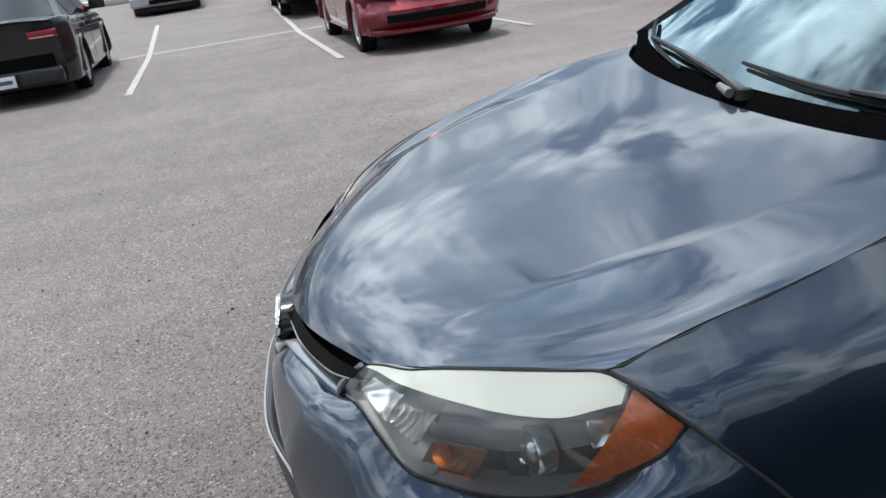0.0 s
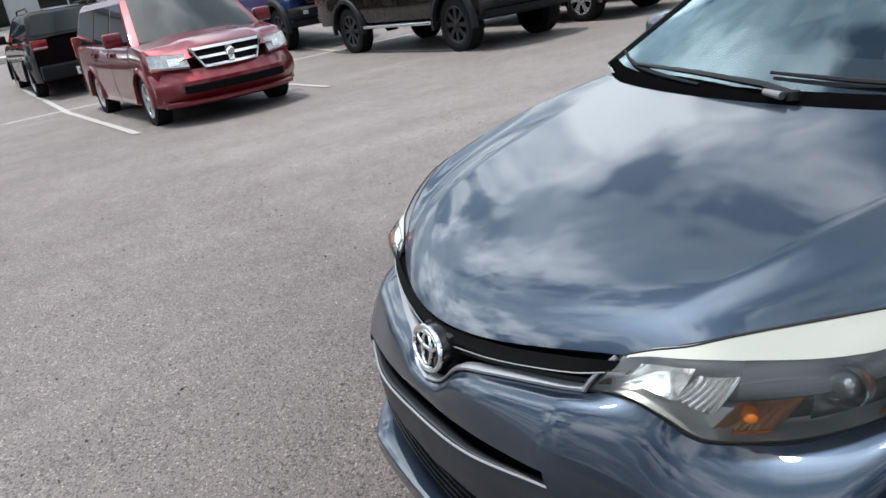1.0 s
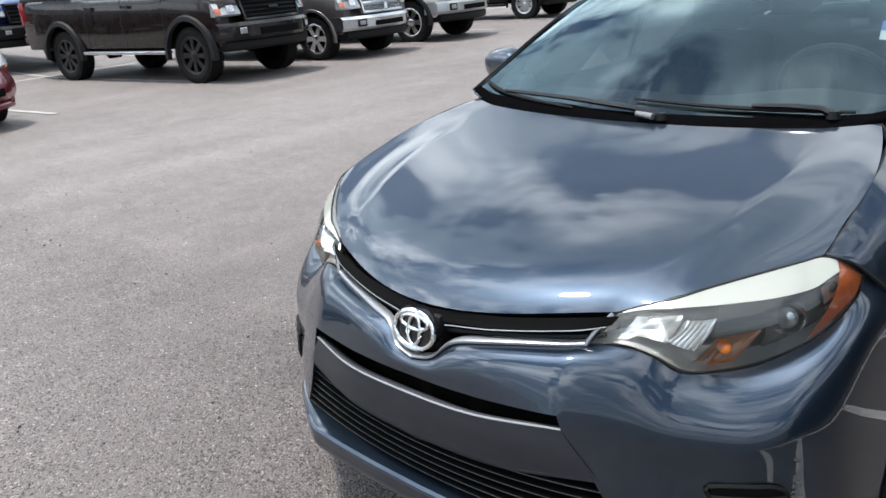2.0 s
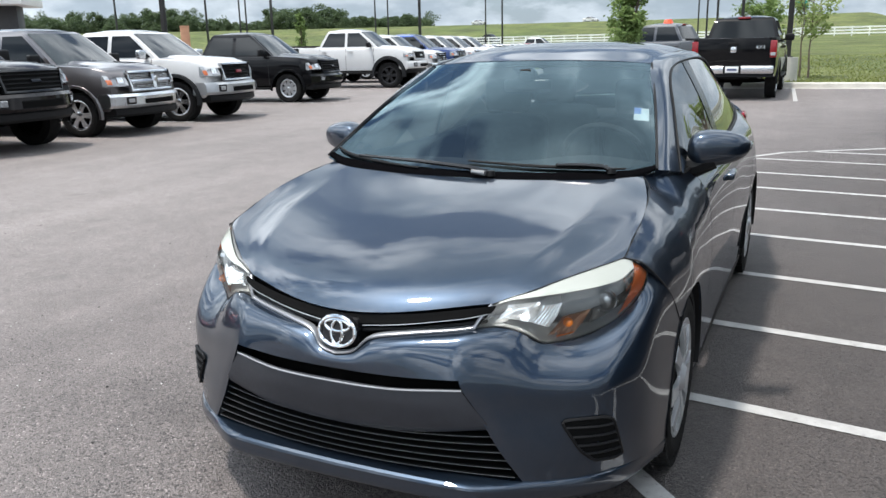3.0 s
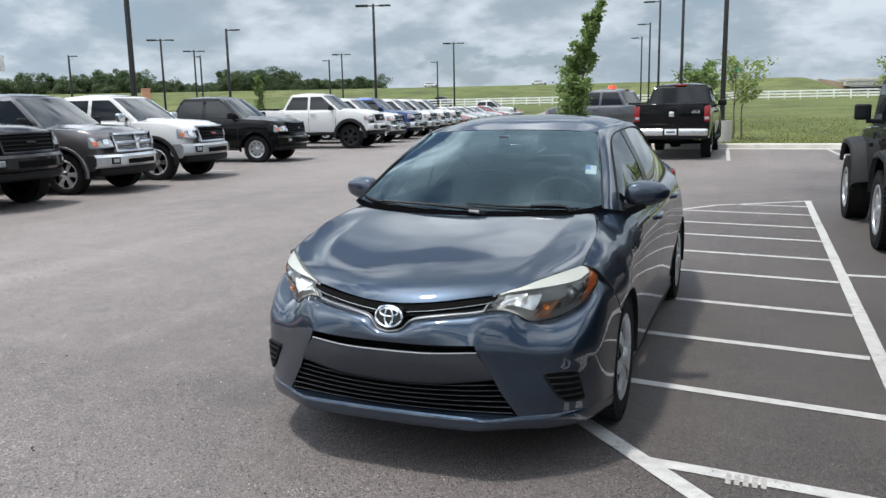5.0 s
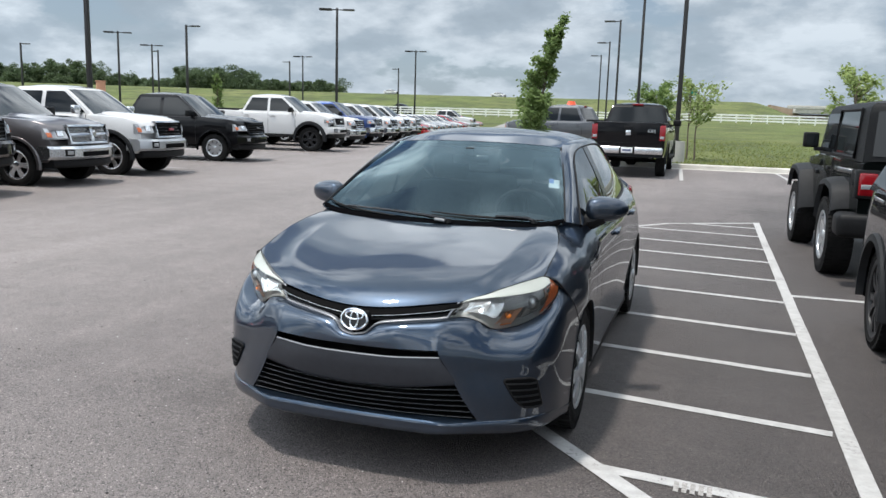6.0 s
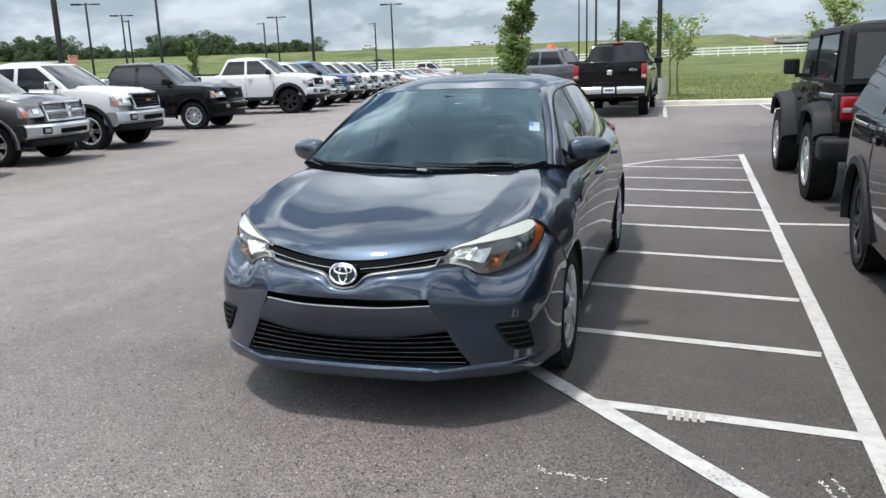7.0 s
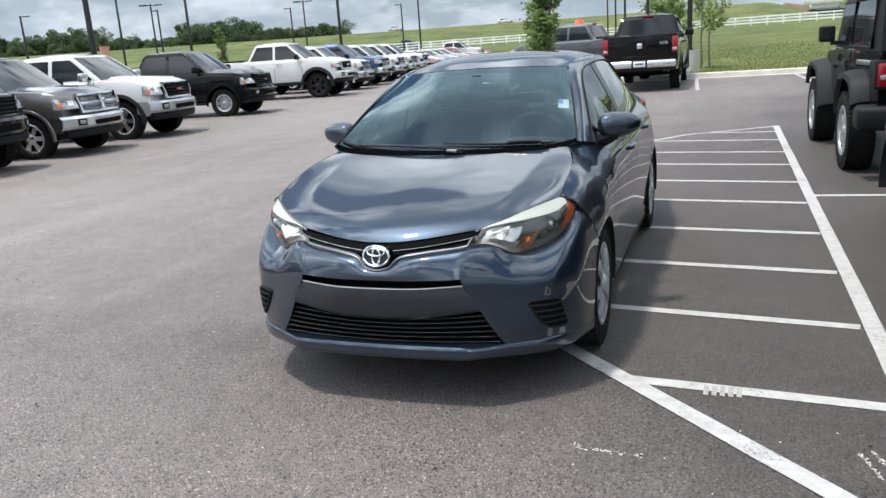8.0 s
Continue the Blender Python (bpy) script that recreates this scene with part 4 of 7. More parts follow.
    # the tail
    if k["rear"]:
        L = s.L
        tz0, tz1 = (z + lf for z in k["tail_z"])
        for sx in (-1, 1):
            x = H * (1 - s.tail)
            tl = part("tail_light", box((min(sx * (x - k["tail_w"]), sx * (x + 0.012)), L - k["tail_wrap"], tz0), (max(sx * (x - k["tail_w"]), sx * (x + 0.012)), L + 0.014, tz1), 0.02), RED_LENS, o)
            part("reverse_light", box((min(sx * (x - k["tail_w"] + 0.02), sx * (x - 0.015)), L - 0.02, tz0 + 0.12 * (tz1 - tz0)), (max(sx * (x - k["tail_w"] + 0.02), sx * (x - 0.015)), L + 0.018, tz0 + 0.3 * (tz1 - tz0)), 0.008), WHITE_LENS, tl)
        part("rear_bumper", box((-H * (0.97 - s.tail), L - 0.12, bz0 + 0.02), (H * (0.97 - s.tail), L + k["tail_out"], bz1 - 0.04), 0.05, 3), k.get("rear_bumper", k["bumper"]), o)
        if k["plate"]:
            L += k["tail_out"] - 0.13
            part("plate_recess", box((-0.21, L + 0.10, bz0 + 0.03), (0.21, L + 0.134, bz0 + 0.215), 0.01), BLACK, o)
            pl = part("number_plate", box((-0.155, L + 0.13, bz0 + 0.05), (0.155, L + 0.14, bz0 + 0.2), 0.004), PLATE, o)
            part("plate_bars", box((-0.115, L + 0.14, bz0 + 0.1), (0.115, L + 0.143, bz0 + 0.15)), PRINT, pl, smooth=0)
    if k["bed"]:
        y0, y1 = k["bed"]
        top = s.high((y0 + y1) / 2) + s.crown
        part("bed_liner", box((-H + 0.14, y0 + 0.06, top - 0.06), (H - 0.14, y1 - 0.06, top + 0.006), 0.01), BLACK, o)
        for sx in (-1, 1):
            part("bed_rail", box((min(sx * (H - 0.16), sx * (H - 0.05)), y0 + 0.02, top - 0.09), (max(sx * (H - 0.16), sx * (H - 0.05)), y1 - 0.02, top + 0.01), 0.02), BLACK, o)
        ya = s.axles[1]
        bm = bmesh.new()
        tube(bm, [(-H + 0.3, ya, R), (-0.16, ya, R), (-0.1, ya, R), (0.1, ya, R), (0.16, ya, R), (H - 0.3, ya, R)], [0.05, 0.06, 0.15, 0.15, 0.06, 0.05], 10)
        part("rear_axle", bm, VOID, o)
        bm = bmesh.new()
        lathe_x(bm, [(-0.11, 0.2), (-0.11, 0.34), (0.0, 0.37), (0.11, 0.34), (0.11, 0.2)], 24)
        for v in bm.verts:
            v.co = Vector((v.co.y, y1 - 0.62 + v.co.z, bz0 + v.co.x - 0.02))
        part("spare_tyre", bm, RUBBER, o)
        bm = bmesh.new()
        tube(bm, [(-0.62, ya - 0.6, bz0 - 0.06), (-0.62, y1 - 0.1, bz0 - 0.06)], 0.045, 10)
        part("exhaust_pipe", bm, STEEL_BLACK, o)
        part("tailgate", box((-H + 0.17, y1 - 0.05, bz1 + 0.06), (H - 0.17, y1 + 0.02, top + 0.01), 0.02, 3), P, o)
        tg = part("tailgate_handle", box((-0.12, y1 + 0.015, top - 0.17), (0.12, y1 + 0.028, top - 0.08), 0.01), BLACK, o)
        part("tail_badge", box((-0.07, y1 + 0.018, top - 0.34), (0.07, y1 + 0.03, top - 0.2), 0.02), TRIM, o)
        part("stop_light", box((-0.16, cab.rear(0.97) + 0.0, cab.zt - 0.03), (0.16, cab.rear(0.97) + 0.05, cab.zt + 0.025), 0.01), RED_LENS, o)
    if k["roof_rack"]:
        for sx in (-1, 1):
            bm = bmesh.new()
            tube(bm, [(sx * cab.xt * 0.9, cab.yt + 0.3, cab.zt + 0.02), (sx * cab.xt * 0.9, cab.yt + 0.4, cab.zt + 0.09), (sx * cab.xt * 0.9, cab.yr - 0.3, cab.zt + 0.09), (sx * cab.xt * 0.9, cab.yr - 0.2, cab.zt + 0.02)], 0.018)
            part("roof_rail", bm, BLACK, o)
    return o


PICKUP_TOP = [(0.0, 1.06), (0.04, 1.125), (0.12, 1.175), (0.32, 1.22), (0.9, 1.265), (1.5, 1.30), (1.75, 1.28), (3.7, 1.30), (3.8, 1.34), (5.82, 1.36)]


def pickup(label, m, R=0.40, lift=0.0, L=5.82, W=2.02, top=PICKUP_TOP, zt=1.92, **kw):
    s = Shape(L=L, W=W, R=R, sill=0.46, lift=lift, axles=(0.98, L - 1.27), top=top, bow=0.30, nose=0.07, tumble=0.05, lean=0.09)
    c = Cab(s, 1.42, 2.22, 3.42, 3.78, 1.27, zt, 0.935, 0.755)
    d = dict(windows=[(1.5, 2.62), (2.72, 3.66)], bed=(3.85, L), seams=(1.55, 2.66, 3.72), tail_z=(0.92, 1.33), steps=BLACK)
    d.update(kw)
    return vehicle("pickup_truck", label, "truck", m, s, c, d)


def row_pose(y, back=0.0, x=None, deg=98.5):
    """A place in the row across the aisle, nose towards the aisle; y is the row's centre line of that stall."""
    if x is None:
        x = -11.6 - 0.165 * (y - 12.35)
    h = Vector((math.cos(radians(deg - 90)), math.sin(radians(deg - 90))))
    return pose_m(x + h.x * (1.0 - back), y + h.y * (1.0 - back), deg)


# the row across the aisle, from the van onwards
van_s = Shape(L=5.15, W=1.98, R=0.335, sill=0.24, axles=(0.95, 4.03), top=[(0.0, 0.80), (0.12, 0.9), (0.5, 0.99), (1.1, 1.06), (1.4, 1.04), (5.15, 1.10)], bow=0.42, nose=0.08, tail=0.03, arch=0.06, lean=0.14)
van_c = Cab(van_s, 1.12, 2.0, 4.85, 5.12, 1.04, 1.72, 0.93, 0.72, bow=0.2)
vehicle("minivan", "deep red minivan with a chrome cross grille, facing the aisle", "van", row_pose(1.72, x=-10.25, deg=96.5), van_s, van_c,
        dict(paint=P_RED, grille="cross", grille_mat=TRIM, bar_mat=BLACK, bumper=P_RED, windows=[(1.3, 2.42), (2.52, 3.55), (3.63, 4.95)], seams=(1.3, 2.46, 3.6), grille_z=(0.70, 0.90), grille_x=0.46,
             lamp_z=(0.70, 0.89), lamp_x=(0.54, 0.945), lamp_rise=0.04, bumper_z=(0.30, 0.68), bumper_cham=0.13, valance_drop=0.06, intake=(0.40, 0.50, 0.68), taper=0.72, valance=P_RED, fog=False, handle_z=0.95, tyre_w=0.22, rim_style="five", tail_z=(0.9, 1.25), mirror=P_RED, roof_rack=True))
pickup("dark brown lifted pickup truck on black wheels with a body-coloured grille", row_pose(6.85, x=-10.85, deg=98), R=0.44, lift=0.10, paint=P_BROWN, rim=DARK_RIM, rim_style="eight", grille="mesh", grille_mat=GLOSS_BLACK,
       bar_mat=BLACK, bumper=P_BROWN, flare=0.05, steps=TRIM, grille_z=(0.86, 1.15), bumper_z=(0.55, 0.82), lamp_z=(0.92, 1.12))
pickup("granite grey pickup truck with chrome cross grille and chrome bumper", row_pose(9.65, x=-11.2), paint=P_GREY, rim=TRIM, rim_style="six", grille="cross", bumper=TRIM, grille_z=(0.84, 1.14), bumper_z=(0.52, 0.77), lamp_z=(0.9, 1.1))
pickup("white pickup truck with a black bar grille and silver bumper", row_pose(12.6, x=-11.57), zt=1.88, R=0.43, lift=0.05, paint=P_WHITE, rim=TRIM, rim_style="six", grille="bars", grille_mat=TRIM, bar_mat=GLOSS_BLACK, badge_mat=RED_BADGE,
       bumper=P_SILVER, flare=0.04, grille_z=(0.84, 1.15), lamp_z=(0.9, 1.12), mirror=TRIM, grille_x=0.55)
pickup("black work pickup truck with plain bumpers and silver steel wheels", row_pose(18.2, x=-12.7), paint=P_BLACK, rim=SILVER, rim_style="steel", grille="mesh", grille_mat=P_BLACK, bar_mat=BLACK, bumper=P_BLACK, rim_r=0.24,
       grille_z=(0.84, 1.14), lamp_z=(0.9, 1.1))
pickup("white lifted pickup truck on big black wheels", row_pose(25.6, x=-13.5), R=0.46, lift=0.17, paint=P_WHITE, rim=DARK_RIM, rim_style="six", grille="bars", grille_mat=P_WHITE, bar_mat=GLOSS_BLACK, bumper=P_WHITE, flare=0.07,
       grille_z=(0.86, 1.12), lamp_z=(0.92, 1.06), handle=P_WHITE)
white_plain = pickup("white pickup truck with chrome grille bars in the row", row_pose(29.6), paint=P_WHITE, rim=SILVER, rim_style="five", grille="bars", bar_count=3, grille_mat=TRIM, bumper=TRIM)
pickup("dark blue pickup truck in the row", row_pose(33.0), paint=P_BLUE, rim=SILVER, rim_style="five", grille="bars", grille_mat=TRIM, bumper=TRIM, lift=0.05)
for y in (36.4, 39.6, 42.8):
    copy_thing(white_plain, row_pose(y))
car_s = Shape(L=4.75, W=1.85, R=0.33, sill=0.22, axles=(0.93, 3.70), top=[(0.0, 0.68), (0.12, 0.78), (0.6, 0.90), (1.3, 0.98), (1.6, 0.97), (3.6, 1.02), (4.1, 1.05), (4.75, 1.0)], bow=0.25, nose=0.14, tail=0.10, arch=0.05)
car_c = Cab(car_s, 1.25, 2.15, 3.25, 4.15, 0.98, 1.42, 0.84, 0.60, bow=0.16, back_bow=0.1)
CAR = dict(paint=P_WHITE, grille="bars", bumper=P_WHITE, windows=[(1.4, 2.55), (2.63, 3.6)], seams=(1.45, 2.59, 3.45), grille_z=(0.5, 0.66), grille_x=0.45, lamp_z=(0.58, 0.74), lamp_x=(0.5, 0.88), lamp_rise=0.05,
           bumper_z=(0.22, 0.5), handle_z=0.86, tyre_w=0.21, tail_z=(0.78, 0.95), tail_w=0.32, fog=False, bar_mat=GLOSS_BLACK)
red_car = vehicle("sedan", "bright red car in the far part of the row", "car", row_pose(46.0), car_s, car_c, dict(CAR, paint=P_BRIGHT_RED, bumper=P_BRIGHT_RED, mirror=P_BRIGHT_RED))
white_car = vehicle("sedan", "white car in the far part of the row", "car", row_pose(49.0), car_s, car_c, dict(CAR, mirror=P_WHITE))
silver_car = vehicle("sedan", "silver car in the far part of the row", "car", row_pose(52.0), car_s, car_c, dict(CAR, paint=P_SILVER, bumper=P_SILVER, mirror=P_SILVER))
for i, y in enumerate((55, 58, 61, 64, 67, 70, 73, 76)):
    copy_thing((white_car, silver_car, white_car, red_car)[i % 4] if i != 5 else white_plain, row_pose(y))

# the row behind, and vehicles beyond the van
suv_s = Shape(L=4.5, W=1.88, R=0.36, sill=0.28, axles=(0.88, 3.58), top=[(0.0, 0.86), (0.1, 0.95), (0.6, 1.05), (1.15, 1.1), (4.5, 1.12)], bow=0.2, nose=0.10, tail=0.12, arch=0.06)
suv_c = Cab(suv_s, 1.15, 1.85, 3.95, 4.42, 1.09, 1.66, 0.88, 0.68, bow=0.14, back_bow=0.06)
SUV = dict(paint=P_BLACK, grille="bars", grille_mat=TRIM, bar_mat=GLOSS_BLACK, bumper=BLACK, windows=[(1.3, 2.25), (2.33, 3.2), (3.28, 4.2)], seams=(1.35, 2.29, 3.2), grille_z=(0.78, 0.92), grille_x=0.5, lamp_z=(0.76, 0.92),
           lamp_x=(0.55, 0.9), bumper_z=(0.3, 0.66), handle_z=1.0, tyre_w=0.23, tail_z=(0.92, 1.12), tail_w=0.3, fog=False, roof_rack=True)
vehicle("suv", "black SUV with red tail lights, parked nose away behind the van", "suv", pose_m(-21.3, 0.0, -83.5, 0.17), suv_s, suv_c, SUV)
sedan_s = Shape(L=4.92, W=1.85, R=0.335, sill=0.2, axles=(0.95, 3.78), top=[(0.0, 0.66), (0.12, 0.76), (0.6, 0.88), (1.3, 0.96), (1.6, 0.96), (3.7, 1.02), (4.3, 1.06), (4.92, 1.04)], bow=0.25, nose=0.14, tail=0.16, tail_bow=0.30, arch=0.05)
sedan_c = Cab(sedan_s, 1.3, 2.2, 3.35, 4.35, 0.98, 1.44, 0.85, 0.60, bow=0.16, back_bow=0.12)
vehicle("sedan", "dark grey-black sedan with red tail lights, parked nose away", "car", pose_m(-14.7, -4.5, -83), sedan_s, sedan_c, dict(CAR, paint=P_CHARCOAL, bumper=P_CHARCOAL, tail_z=(0.82, 0.93), tail_w=0.34, tail_out=0.05, mirror=P_CHARCOAL))
copy_thing(silver_car, pose_m(-21.8, -3.6, 98, 0.40))["label"] = "silver car facing the aisle beside the kerb"
pickup("bright red pickup truck standing beyond the kerb", pose_m(-33.2, -7.4, 4, 0.98), paint=P_BRIGHT_RED, grille_mat=TRIM, bumper=TRIM)
copy_thing(white_plain, pose_m(-27.0, 2.6, -60, 0.5))["label"] = "white pickup truck parked nose away behind the van"
pickup("bright blue off-road pickup with black wheels, behind the van", pose_m(-16.5, 5.95, 98, 0.12), R=0.46, lift=0.12, paint=P_BLUE, rim=DARK_RIM, rim_style="eight", grille="mesh", grille_mat=BLACK, bar_mat=BLACK, bumper=BLACK, flare=0.07)
copy_thing(white_car, pose_m(-24.0, 27.0, 98))["label"] = "white car in the second row behind the trucks"

# across the drive, by the grass
black_ram = pickup("black crew cab pickup truck with chrome bumper, nose to kerb", pose_m(-0.85, 25.35, 180), R=0.43, lift=0.11, paint=P_BLACK, rim=SILVER, rim_style="five", grille="cross", bumper=TRIM, tail_w=0.15)
gr = pickup("dark grey crew cab pickup truck with an orange beacon", pose_m(-7.05, 31.0, -103), R=0.44, lift=0.13, paint=P_SLATE, rim=SILVER, rim_style="five", grille="cross", bumper=TRIM)
bm = bmesh.new()
bmesh.ops.create_cone(bm, cap_ends=True, segments=16, radius1=0.2, radius2=0.14, depth=0.16, matrix=Matrix.Translation((0.0, 2.8, 2.17)))
part("beacon", bm, material("orange_beacon", (0.8, 0.09, 0.02), 0.3, coat=0.5), gr, "orange roof beacon")
vehicle("suv", "black compact SUV with glossy black wheels", "suv", pose_m(3.52, -0.28, 0), suv_s, suv_c, dict(SUV, paint=P_BLACK, rim=DARK_RIM, rim_style="split", rim_r=0.275, flare=0.03, tail_wrap=0.02, tail_out=0.03))


copy_thing(black_ram, pose_m(-57.5, 151, 75, land(-57.5, 151)))["label"] = "dark pickup truck far off on the grass slope"


def tailgate_text(o, text, x, y, z, size):
    c = bpy.data.curves.new("tailgate_text", "FONT")
    c.body, c.size, c.extrude, c.align_x = text, size, 0.004, "CENTER"
    tmp = bpy.data.objects.new("tailgate_text", c)
    me = bpy.data.meshes.new_from_object(tmp)
    bpy.data.objects.remove(tmp)
    me.materials.append(TRIM)
    t = new("tailgate_text", me)
    t.parent = o
    t.matrix_basis = Matrix.Translation((x, y, z)) @ Matrix.Rotation(math.pi, 4, "Z") @ Matrix.Rotation(math.pi / 2, 4, "X")
    return t


tailgate_text(black_ram, "4X4", -0.62, 5.848, 1.24, 0.13)


def jeep(m):
    """A short two-door off-roader with flat fenders, seen from behind."""
    s = Shape(L=4.0, W=1.62, R=0.41, sill=0.50, lift=0.0, axles=(0.72, 3.16), top=[(0.0, 1.10), (0.2, 1.13), (1.25, 1.22), (1.4, 1.25), (4.0, 1.25)], bow=0.03, nose=0.18, tail=0.01, crown=0.02, tumble=0.02, arch=0.07, tail_bow=0.01)
    o = thing("off_road_car", "black two-door off-road car with black hardtop and wide fender flares", "car", m, "parked vehicles")
    P, H = P_DARKGREEN, 0.81
    part("body", body_shell(s), P, o)
    part("underbody", box((-0.5, 0.2, 0.42), (0.5, 3.8, 0.9), 0.03), VOID, o)
    c = Cab(s, 1.33, 1.62, 3.82, 3.94, 1.24, 1.82, 0.79, 0.745, bow=0.02, back_bow=0.01)
    top = material("hardtop_texture", (0.007, 0.0075, 0.008), 0.5, vary=0.15, scale=30, bump=0.2, bump_scale=350, spec=0.15)
    part("hardtop", c.shell(), top, o)
    part("windscreen", c.pane("front", t0=0.08, t1=0.9), SHIELD, o)
    part("back_window", c.pane("back", t0=0.1, t1=0.85), DARK_GLASS, o)
    clear = material("tinted_side_glass", (0.02, 0.024, 0.024), 0.03, spec=0.6)
    for sx, side in ((1, "left"), (-1, "right")):
        part("side_window", c.pane(side, 1.5, 2.32, 0.05, 0.84), DARK_GLASS, o)
        w = part("quarter_window", c.pane(side, 2.48, 3.52, 0.1, 0.86), clear, o)
        bm = bmesh.new()
        pts = [(sx * (c.x(t) + 0.012), y, c.z(t)) for y, t in ((2.44, 0.06), (3.56, 0.06), (3.54, 0.9), (2.44, 0.9))]
        tube(bm, pts, 0.016, 6, closed=True)
        part("window_seal", bm, BLACK, w)
        for y in s.axles:
            # fender: a flat shelf with a drooping outer edge
            bm = bmesh.new()
            rows = []
            path = [(-0.56, 0.62), (-0.50, 0.86), (-0.36, 1.0), (0.0, 1.04), (0.32, 1.0), (0.44, 0.90), (0.49, 0.74)] if y > 2 else [(-0.66, 0.80), (-0.56, 0.98), (-0.35, 1.05), (0.0, 1.06), (0.36, 1.0), (0.54, 0.80), (0.62, 0.52)]
            for dy, z in path:
                rows.append([(sx * (H - 0.06), y + dy, z + 0.02), (sx * (H + 0.11), y + dy * 0.99, z + 0.005), (sx * (H + 0.165), y + dy * 0.97, z - 0.02), (sx * (H + 0.175), y + dy * 0.94, z - 0.07), (sx * (H + 0.13), y + dy * 0.9, z - 0.08)])
            grid(bm, rows)
            part("fender_flare", thicken(bm, 0.012), FLARE, o, "grey-black plastic fender flare")
            wheel(o, 0.41, 0.27, 0.255, "five", SILVER, (sx * (H + 0.03), y, 0.41), sx)
        tl = part("tail_light", box((min(sx * 0.63, sx * 0.845), 3.90, 0.89), (max(sx * 0.63, sx * 0.845), 4.03, 1.17), 0.02), BLACK, o, "black-framed square tail light")
        part("lens", box((min(sx * 0.655, sx * 0.82), 4.02, 0.92), (max(sx * 0.655, sx * 0.82), 4.045, 1.14), 0.012), RED_LENS, tl)
        part("reverse_lens", box((min(sx * 0.675, sx * 0.80), 4.04, 0.985), (max(sx * 0.675, sx * 0.80), 4.05, 1.03), 0.004), WHITE_LENS, tl)
        bm = box((-0.02, -0.02, -0.08), (0.16, 0.08, 0.11), 0.025, 3)
        for v in bm.verts:
            v.co = Vector((sx * (0.87 + v.co.x), 1.55 + v.co.y, 1.39 + v.co.z))
        mr = part("wing_mirror", bm, BLACK, o)
        part("mirror_glass", box((min(sx * 0.875, sx * 1.0), 1.631, 1.33), (max(sx * 0.875, sx * 1.0), 1.634, 1.48), 0.0), DARK_GLASS, mr, smooth=0)
        part("mirror_arm", box((min(sx * 0.72, sx * 0.90), 1.56, 1.27), (max(sx * 0.72, sx * 0.90), 1.62, 1.32), 0.01), BLACK, o)
        part("door_seam", box((min(sx * 0.75, sx * 0.812), 2.40, 0.62), (max(sx * 0.75, sx * 0.812), 2.415, 1.2)), HERO_SEAM, o, smooth=0)
        part("door_handle", box((min(sx * 0.80, sx * 0.84), 2.2, 1.08), (max(sx * 0.80, sx * 0.84), 2.36, 1.12), 0.012), BLACK, o)
        part("door_hinge", box((min(sx * 0.79, sx * 0.83), 1.38, 0.98), (max(sx * 0.79, sx * 0.83), 1.5, 1.03), 0.008), BLACK, o)
        bm = bmesh.new()
        bmesh.ops.create_cone(bm, cap_ends=True, segments=20, radius1=0.085, radius2=0.08, depth=0.02, matrix=Matrix.Translation((sx * 0.815, 3.72, 1.08)) @ Matrix.Rotation(math.pi / 2, 4, "Y"))
        if sx > 0:
            part("fuel_flap", bm, BLACK, o)
        else:
            bm.free()
        part("headlight", box((min(sx * 0.42, sx * 0.6), -0.03, 0.85), (max(sx * 0.42, sx * 0.6), 0.03, 1.03), 0.04), WHITE_LENS, o)
    part("rear_bumper", box((-0.98, 3.76, 0.50), (0.98, 4.08, 0.74), 0.06, 3), BLACK, o)
    part("front_bumper", box((-0.8, -0.22, 0.5), (0.8, 0.02, 0.68), 0.04, 3), BLACK, o)
    for i in range(7):
        x = -0.27 + i * 0.09
        # near-black blocks coloured like the shade in slots
        part("grille_slot", box((x - 0.022, -0.012, 0.82), (x + 0.022, 0.02, 1.05), 0.008), VOID, o)
    return o


jeep(pose_m(3.45, 9.66, 182.2))

# ---- the slate blue sedan in front ----
hero = thing("sedan", "slate blue-grey metallic compact sedan parked beside the hatched strip", "car", None, "parked vehicles")
AX1, AX2, WR, ARCH = 0.96, 3.66, 0.317, 0.352

# lines from the front lip back to the cowl: the middle, half way, the crease, and the fender joint
HOOD = [
    [(0, .075, .747), (0, .155, .808), (0, .42, .893), (0, .72, .957), (0, .985, 1.003)],
    [(.22, .112, .759), (.225, .190, .815), (.24, .45, .895), (.25, .74, .957), (.255, .993, 1.005)],
    [(.43, .203, .779), (.452, .272, .823), (.527, .50, .899), (.562, .75, .955), (.548, 1.037, 1.014)],
    [(.60, .335, .834), (.612, .398, .852), (.642, .57, .898), (.655, .78, .955), (.615, 1.068, 1.019)],
    [(.738, .494, .873), (.741, .55, .892), (.742, .66, .924), (.735, .83, .967), (.667, 1.102, 1.023)],
]


